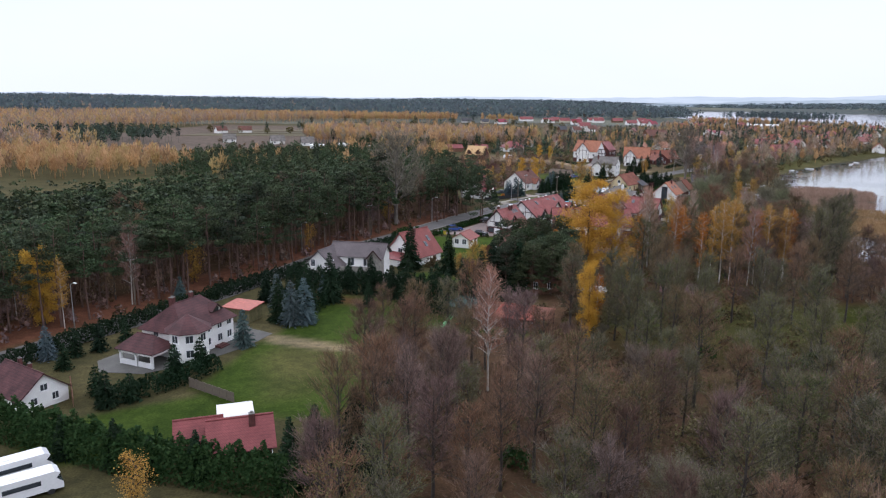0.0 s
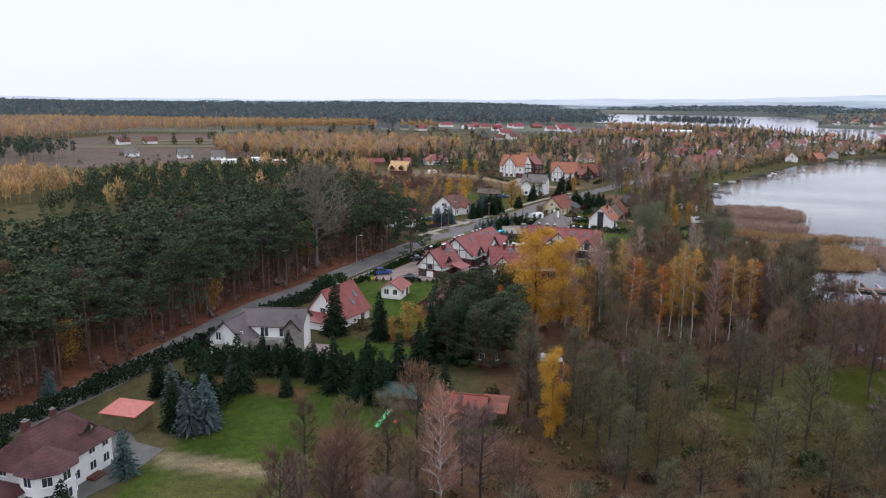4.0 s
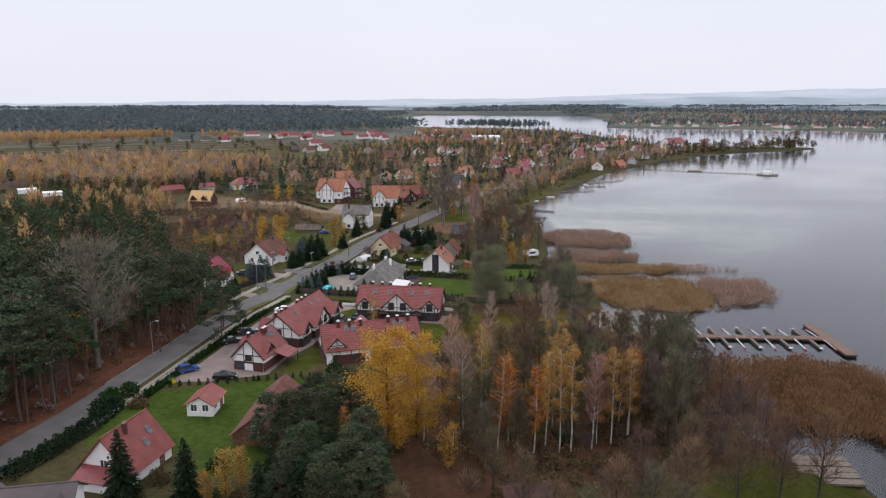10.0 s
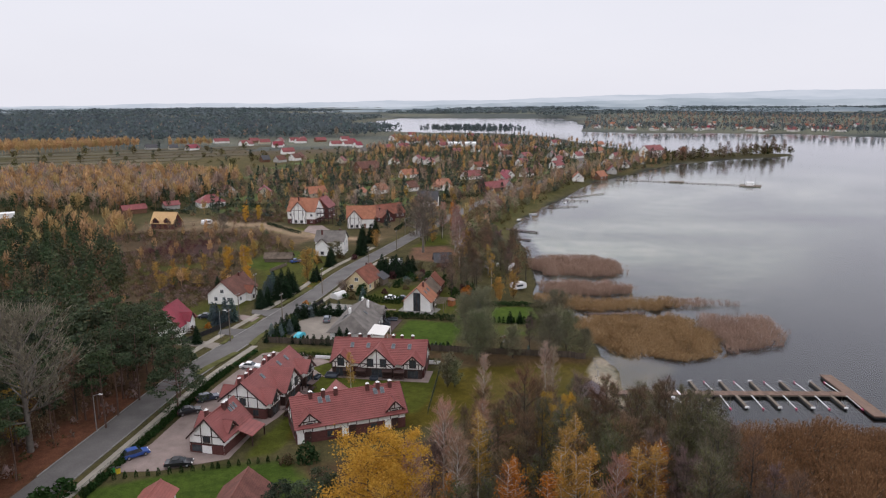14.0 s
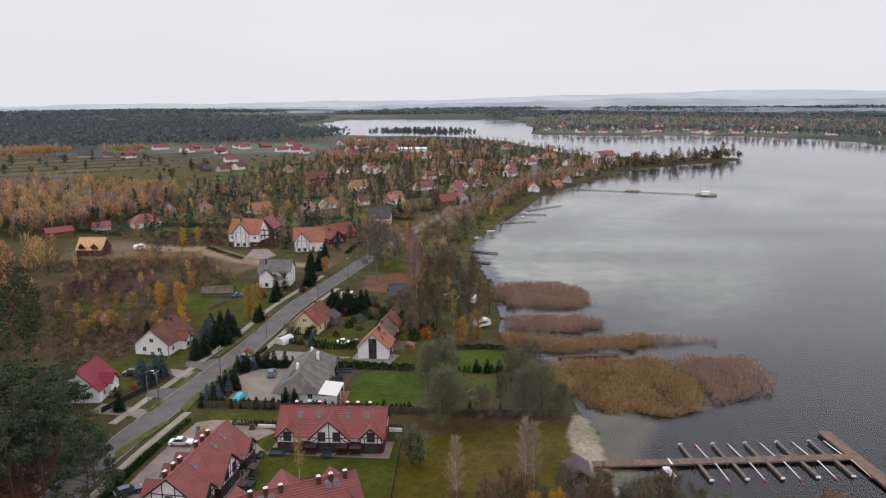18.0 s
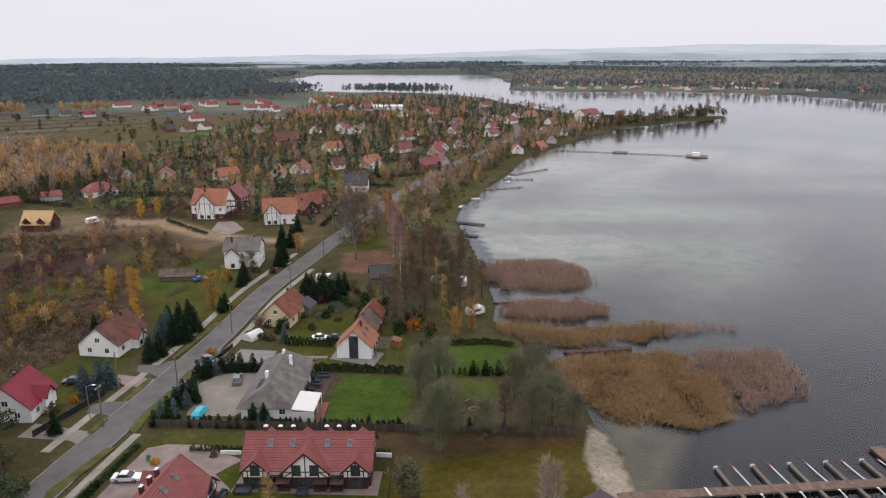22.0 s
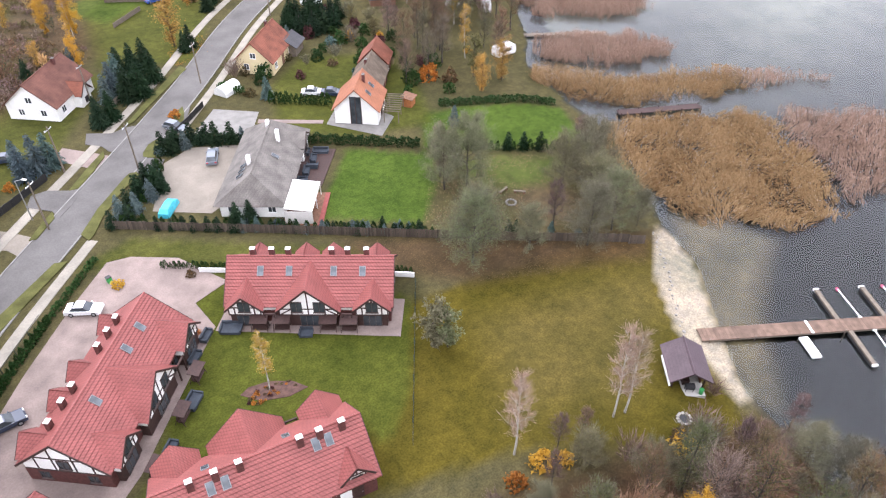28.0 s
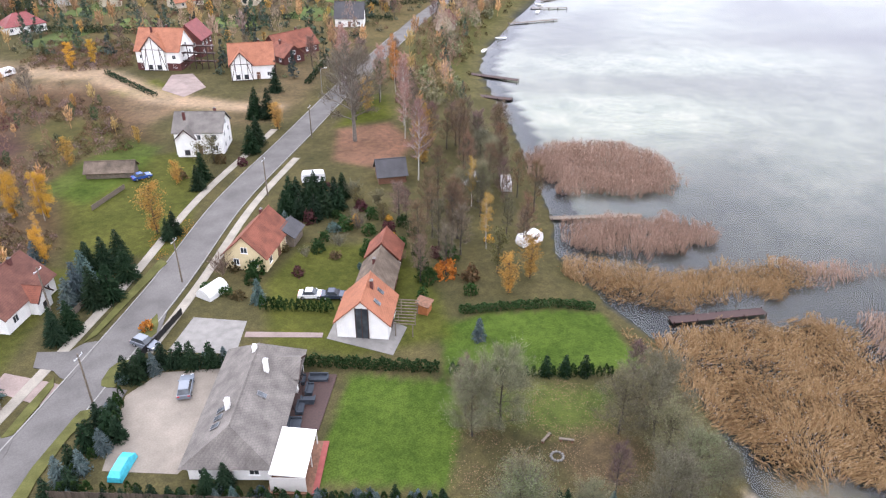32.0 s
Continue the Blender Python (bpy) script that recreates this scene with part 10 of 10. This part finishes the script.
for k, (x, y) in enumerate([(246, 428), (256, 440), (206, 398), (190, 386)]):
    t = thing("rowing_boat", x, y, 0.0, 40 + 60 * k, "small pale rowing boat on the lake", "boat", "rowing boats")
    part("hull", Shape().loft([[(-1.8, -0.5, -0.1), (1.2, -0.5, -0.1), (2.2, 0, 0.0), (1.2, 0.5, -0.1), (-1.8, 0.5, -0.1)], [(-1.9, -0.7, 0.5), (1.3, -0.7, 0.5), (2.6, 0, 0.6), (1.3, 0.7, 0.5), (-1.9, 0.7, 0.5)]]), WHITE, t)
    part("thwart", Shape().box(-0.2, -0.65, 0.5, 0.2, 0.65, 0.55), WOOD, t)
for k, (x, y, a) in enumerate([(124, 291, 10), (129.2, 285.8, 60), (119.8, 264.6, 5), (94.5, 309, -20), (41.7, 429.4, 35)]):
    t = thing("caravan", x, y, max(ground(x, y), 0.6), a, "white caravan under bare shore trees", "caravan", "caravans by the shore")
    prof = [(-2.4, 0.5), (2.4, 0.5), (2.6, 1.2), (2.3, 2.3), (1.9, 2.5), (-1.9, 2.5), (-2.3, 2.3), (-2.6, 1.2)]
    part("body", Shape().loft([[(px, yy, pz) for px, pz in prof] for yy in (-1.05, 1.05)]), CAR_WHITE, t)
    part("window", Shape().box(-1.2, -1.08, 1.3, 1.2, -1.05, 1.9), GLASS, t)
    part("wheel", Shape().tube((0, -1.06, 0.32), (0, 1.06, 0.32), 0.32, 0.32, 10), TYRE, t)
br = thing("canal_bridge", 70.5, 110.2, 0.0, -16, "low dark timber walkway over the canal", "bridge")
part("deck", Shape().box(0, -0.9, 1.35, 19, 0.9, 1.55), TIMBER, br)
for k in range(10):
    part("rail_post", Shape().at(0.4 + k * 2, -0.85, 1.55, 0.1, 0.1, 0.6).at(0.4 + k * 2, -0.85, -1.2, 0.2, 0.2, 2.6), TIMBER, br)
part("rail", Shape().box(0, -0.9, 2.1, 19, -0.8, 2.2), TIMBER, br)
pr = thing("stacked_rafts", 89.4, 120.4, None, -25, "grey dismantled dock sections laid on the grass", "rafts")
for k in range(5):
    part("section", Shape().box(-4.5 + 0.2 * k, -4 + 1.7 * k, 0, 3.8 + 0.2 * k, -2.6 + 1.7 * k, 0.35 + 0.08 * (k % 2)), WOOD, pr)
t = thing("white_boat", 87.5, 101.2, 0.0, 70, "small white boat moored in the canal", "boat")
part("hull", Shape().loft([[(-2, -0.6, -0.1), (1.4, -0.6, -0.1), (2.6, 0, 0.0), (1.4, 0.6, -0.1), (-2, 0.6, -0.1)], [(-2.1, -0.9, 0.6), (1.5, -0.9, 0.6), (3.0, 0, 0.75), (1.5, 0.9, 0.6), (-2.1, 0.9, 0.6)]]), WHITE, t)
pl = thing("play_house", 91.4, 254.4, None, 40, "small orange wooden garden hut", "garden hut")
part("wall", Shape().box(-1, -0.9, -0.1, 1, 0.9, 1.7), plain("orange_stained_boards", (0.35, 0.13, 0.045), 0.8), pl)
part("roof", Shape().slab([(-1.3, -1.2, 1.7), (1.3, -1.2, 1.7), (1.3, 1.2, 2.1), (-1.3, 1.2, 2.1)], 0.1), BROWN_WOOD, pl)
gn = thing("greenhouse", 63.8, 276.6, None, 30, "pale rounded plastic greenhouse tunnel", "greenhouse")
part("tunnel", Shape().loft([[(u, 1.6 * math.cos(a), 1.8 * math.sin(a)) for a in np.linspace(0, math.pi, 9)] for u in (-2.2, 0, 2.2)]), plain("milky_polythene", (0.6, 0.6, 0.58), 0.4, vary=0.1), gn)
for k, (x, y, mt) in enumerate([(2.0, 189.2, YELLOW_PLASTIC), (1.2, 189.8, GREEN_PLASTIC), (33.2, 231.8, GREEN_PLASTIC)]):
    t = thing("waste_bin", x, y, None, 20, "plastic wheeled waste bin by the yard", "bin", "waste bins")
    part("body", Shape().at(0, 0, 0, 0.6, 0.6, 0.95), mt, t)
    part("lid", Shape().at(0, 0, 0.95, 0.66, 0.66, 0.08), BLACK, t)


# ---- reeds ----
def reeds(name, outline, dens, height, label, mat, seed, lean=0.25, width=0.09, thin=0.0):
    rng = np.random.default_rng(seed)
    xs, ys = [p[0] for p in outline], [p[1] for p in outline]
    n = int((max(xs) - min(xs)) * (max(ys) - min(ys)) * dens)
    X, Y = rng.uniform(min(xs), max(xs), n), rng.uniform(min(ys), max(ys), n)
    wob = 1.2 * np.sin(X * 0.9 + Y * 0.5) + 0.8 * np.sin(X * 2.3 - Y * 1.7) + 1.1 * np.sin(X * 0.31 - Y * 0.47 + seed)
    d = reach(outline, X, Y) * np.where(inside(outline, X, Y), 1, -1) + wob * 0.7
    clump = np.sin(X * 1.3 + 2 * np.sin(Y * 0.7)) * np.sin(Y * 1.1 + 1.5 * np.sin(X * 0.6))
    ok = (d > rng.uniform(0, 1, n) ** 2 * (2.2 + thin * 6)) & (clump + 1.35 > rng.uniform(0, 0.7, n))
    X, Y, d = X[ok], Y[ok], d[ok]
    n = len(X)
    H = height * rng.uniform(0.7, 1.12, n) * (0.75 + 0.25 * np.clip(d / 2.5, 0, 1)) * (1 + 0.2 * np.sin(X * 0.7 + np.sin(Y)) * np.sin(Y * 0.6) + 0.12 * clump[ok])
    base = np.maximum(relief(X, Y), -0.15)
    gust = np.stack([np.sin(X * 0.35 + Y * 0.2 + 1.6 * np.sin(Y * 0.45)), np.cos(Y * 0.3 - X * 0.15 + 1.6 * np.sin(X * 0.5))], 1) * lean * 1.3
    D = np.stack([gust[:, 0] + rng.normal(size=n) * lean * 0.7, gust[:, 1] + rng.normal(size=n) * lean * 0.7, np.ones(n)], 1)
    P = np.stack([X, Y, base], 1)
    stems = blades(P, D, H, width * rng.uniform(0.7, 1.5, n), rng)
    Dn = D / np.linalg.norm(D, axis=1, keepdims=True)
    T = P + Dn * (H * 0.86)[:, None]
    plumes = blades(T, Dn + rng.normal(size=(n, 3)) * 0.5, 0.5, 0.16, rng)
    tagged(new(name, soup(name, np.concatenate([stems, plumes]), mat)), label, "reeds", kind="stuff")


reeds("reed_bed", [(140.9, 292.4), (139, 280), (148, 274), (160, 267), (169, 272), (172.5, 282), (171, 293), (162, 300), (150, 303), (144, 300)], 16, 2.4, "oval bed of dry brown reeds in the lake", REED_PINK, 201)
reeds("reed_bed", [(124.5, 261), (132, 254), (143, 247.5), (152, 247.5), (155.5, 252.5), (150, 260), (138, 266.5), (131, 269)], 16, 2.4, "long bed of dry brown reeds in the lake", REED_PINK, 202)
reeds("reed_bed", [(121, 258), (132, 249.4), (137.4, 243.6), (147.2, 240.8), (157.1, 236.2), (160, 230), (152.5, 229.1), (147.7, 229), (138, 232.6), (126, 236.6), (120.5, 243.3), (119, 251.9)], 15, 2.0, "golden sedge and reeds at the shore", REED_GOLD, 203, 0.55)
reeds("reed_bed", [(153, 237), (160, 234.5), (169.7, 226.5), (172, 222.5), (166, 224), (153, 229.5)], 11, 1.9, "thin reeds at the tip of the reed bed", REED_PINK, 204, 0.3, 0.08, 0.3)
reeds("reed_bed", [(111.5, 206), (118, 197.5), (126, 193.5), (134, 191.3), (139, 196), (146, 212), (150, 219), (140, 226), (128, 231), (119, 231.5), (113.5, 217)], 15, 1.9, "wide bed of wind-bent golden sedge", REED_GOLD, 205, 0.75, 0.12)
reeds("reed_bed", [(138, 194), (145, 191.8), (153, 191), (163, 199), (169, 208), (160, 215), (150, 220), (145, 210)], 11, 2.2, "mauve-brown reeds at the lakeward side", REED_PINK, 206, 0.3, 0.09, 0.25)
reeds("reed_bed", [(91, 134), (98.6, 130.8), (104.8, 124.8), (109, 120), (122, 128), (133, 137.5), (131.5, 148), (124, 157), (116, 160), (107, 161), (98, 163), (93.5, 160), (90, 146)], 14, 2.2, "wide rust-brown reed marsh at the shore", REED, 207, 0.35, 0.1)
reeds("reed_bed", [(112, 206), (116, 203), (119, 228), (117, 236), (113, 224)], 9, 1.4, "sedge along the water's edge", REED_GOLD, 208, 0.6, 0.1)

# conifers that screen the gravel yard, and the small firs before its fence
for k, (x, y) in enumerate([(47.6, 261.1), (48.9, 259.9), (51.2, 260.3), (53.9, 260.3), (56.1, 259.0), (58.5, 257.9), (60.4, 257.6), (49.9, 261.5), (52.6, 261.6), (55, 260.6), (42.7, 248.2), (44.7, 249.4), (41.0, 249.8), (39.1, 247.5), (37.6, 245.6), (36.0, 243.9), (42.9, 252.9), (44.8, 253.6), (40, 246), (38.5, 244), (41.5, 251.3), (43.8, 251)]):
    plant("blue_spruce" if k % 4 == 2 else "young_spruce", x, y, (0.55 if k % 4 == 2 else 0.95) * rb.uniform(0.85, 1.25))
for k in range(22):
    f = k / 21
    plant("blue_spruce" if k % 5 in (2, 3) and k > 5 else "young_spruce", 41.8 + 32.7 * f + rb.uniform(-0.3, 0.3), 240.2 - 20.6 * f + rb.uniform(-0.2, 0.4), (0.32 if k % 5 in (2, 3) and k > 5 else 0.55) * rb.uniform(0.8, 1.25))
# bushy trees by the fire ring and the boathouse
for x, y, k, sz in [(69.4, 180.4, "mauve", 0.42), (70.4, 177.1, "grove", 0.45), (74.7, 172, "grove", 0.5), (86.6, 167.1, "mauve", 0.5), (90.8, 165.6, "grove", 0.55), (92.7, 162.4, "grove", 0.55), (94, 169.8, "mauve", 0.45), (86.4, 170.4, "mauve", 0.4), (72.6, 180.3, "mauve", 0.35), (66, 177, "bare_grey", 0.4), (78, 170, "grove", 0.45), (82, 166, "mauve", 0.5), (63, 175, "grove", 0.4), (58, 176, "bare_grey", 0.45)]:
    plant(k, x, y, sz)
rail_fence([(68.6, 210.6), (61.9, 198.8), (56, 188.4)], 1.1, FENCE_DARK, "thin dark wire fence between lawn and meadow")


for a, b, tall, k in village_hedges:
    hedge([a, b], 1.6, tall, "dark evergreen hedge between village plots", LEAF_SPRUCE, 28, k)


# ---- village gardens: mown plots, hedges and field strips ----
VILLAGE_LAWN = plain("village_lawn_grass", (0.075, 0.098, 0.028), 0.95, vary=0.4, scale=0.12, fine=1.2, spec=0.1, random_tint=0.3)
FIELD = plain("stubble_and_pasture", (0.092, 0.078, 0.045), 0.95, vary=0.3, scale=0.03, fine=0.4, spec=0.1, random_tint=0.18)
rv = random.Random(91)
for x, y in scatter(VILLAGE, 33, 92, keep=0.72):
    if (x < 150 and y < 455) or y > 820:
        continue
    a, w, d = rv.uniform(0.4, 1.2), rv.uniform(7, 14), rv.uniform(6, 11)
    pts = []
    for u, v in ((-w, -d), (w, -d * rv.uniform(0.6, 1)), (w * rv.uniform(0.7, 1), d), (-w, d * rv.uniform(0.7, 1))):
        pts.append((x + u * math.cos(a) - v * math.sin(a), y + u * math.sin(a) + v * math.cos(a)))
    if min(ground(*p) for p in pts) > 1.2 and min((Vector((x, y)) - p).length for p in ROAD) > 20:
        sheet("lawn", pts, VILLAGE_LAWN, 0.12, "mown garden lawn between village houses", "lawn", thick=0.6)
for k in range(9):
    y0 = 640 + 42 * k
    x0, x1 = -240 + rv.uniform(-20, 40) + k * 18, -30 + k * 26 + rv.uniform(-30, 30)
    sheet("field", [(x0, y0), (x1, y0 + 20), (x1 + 10, y0 + 20 + rv.uniform(22, 36)), (x0 + 10, y0 + rv.uniform(22, 36))], FIELD, 0.25, "long strip of stubble and pasture", "field", thick=1.0)
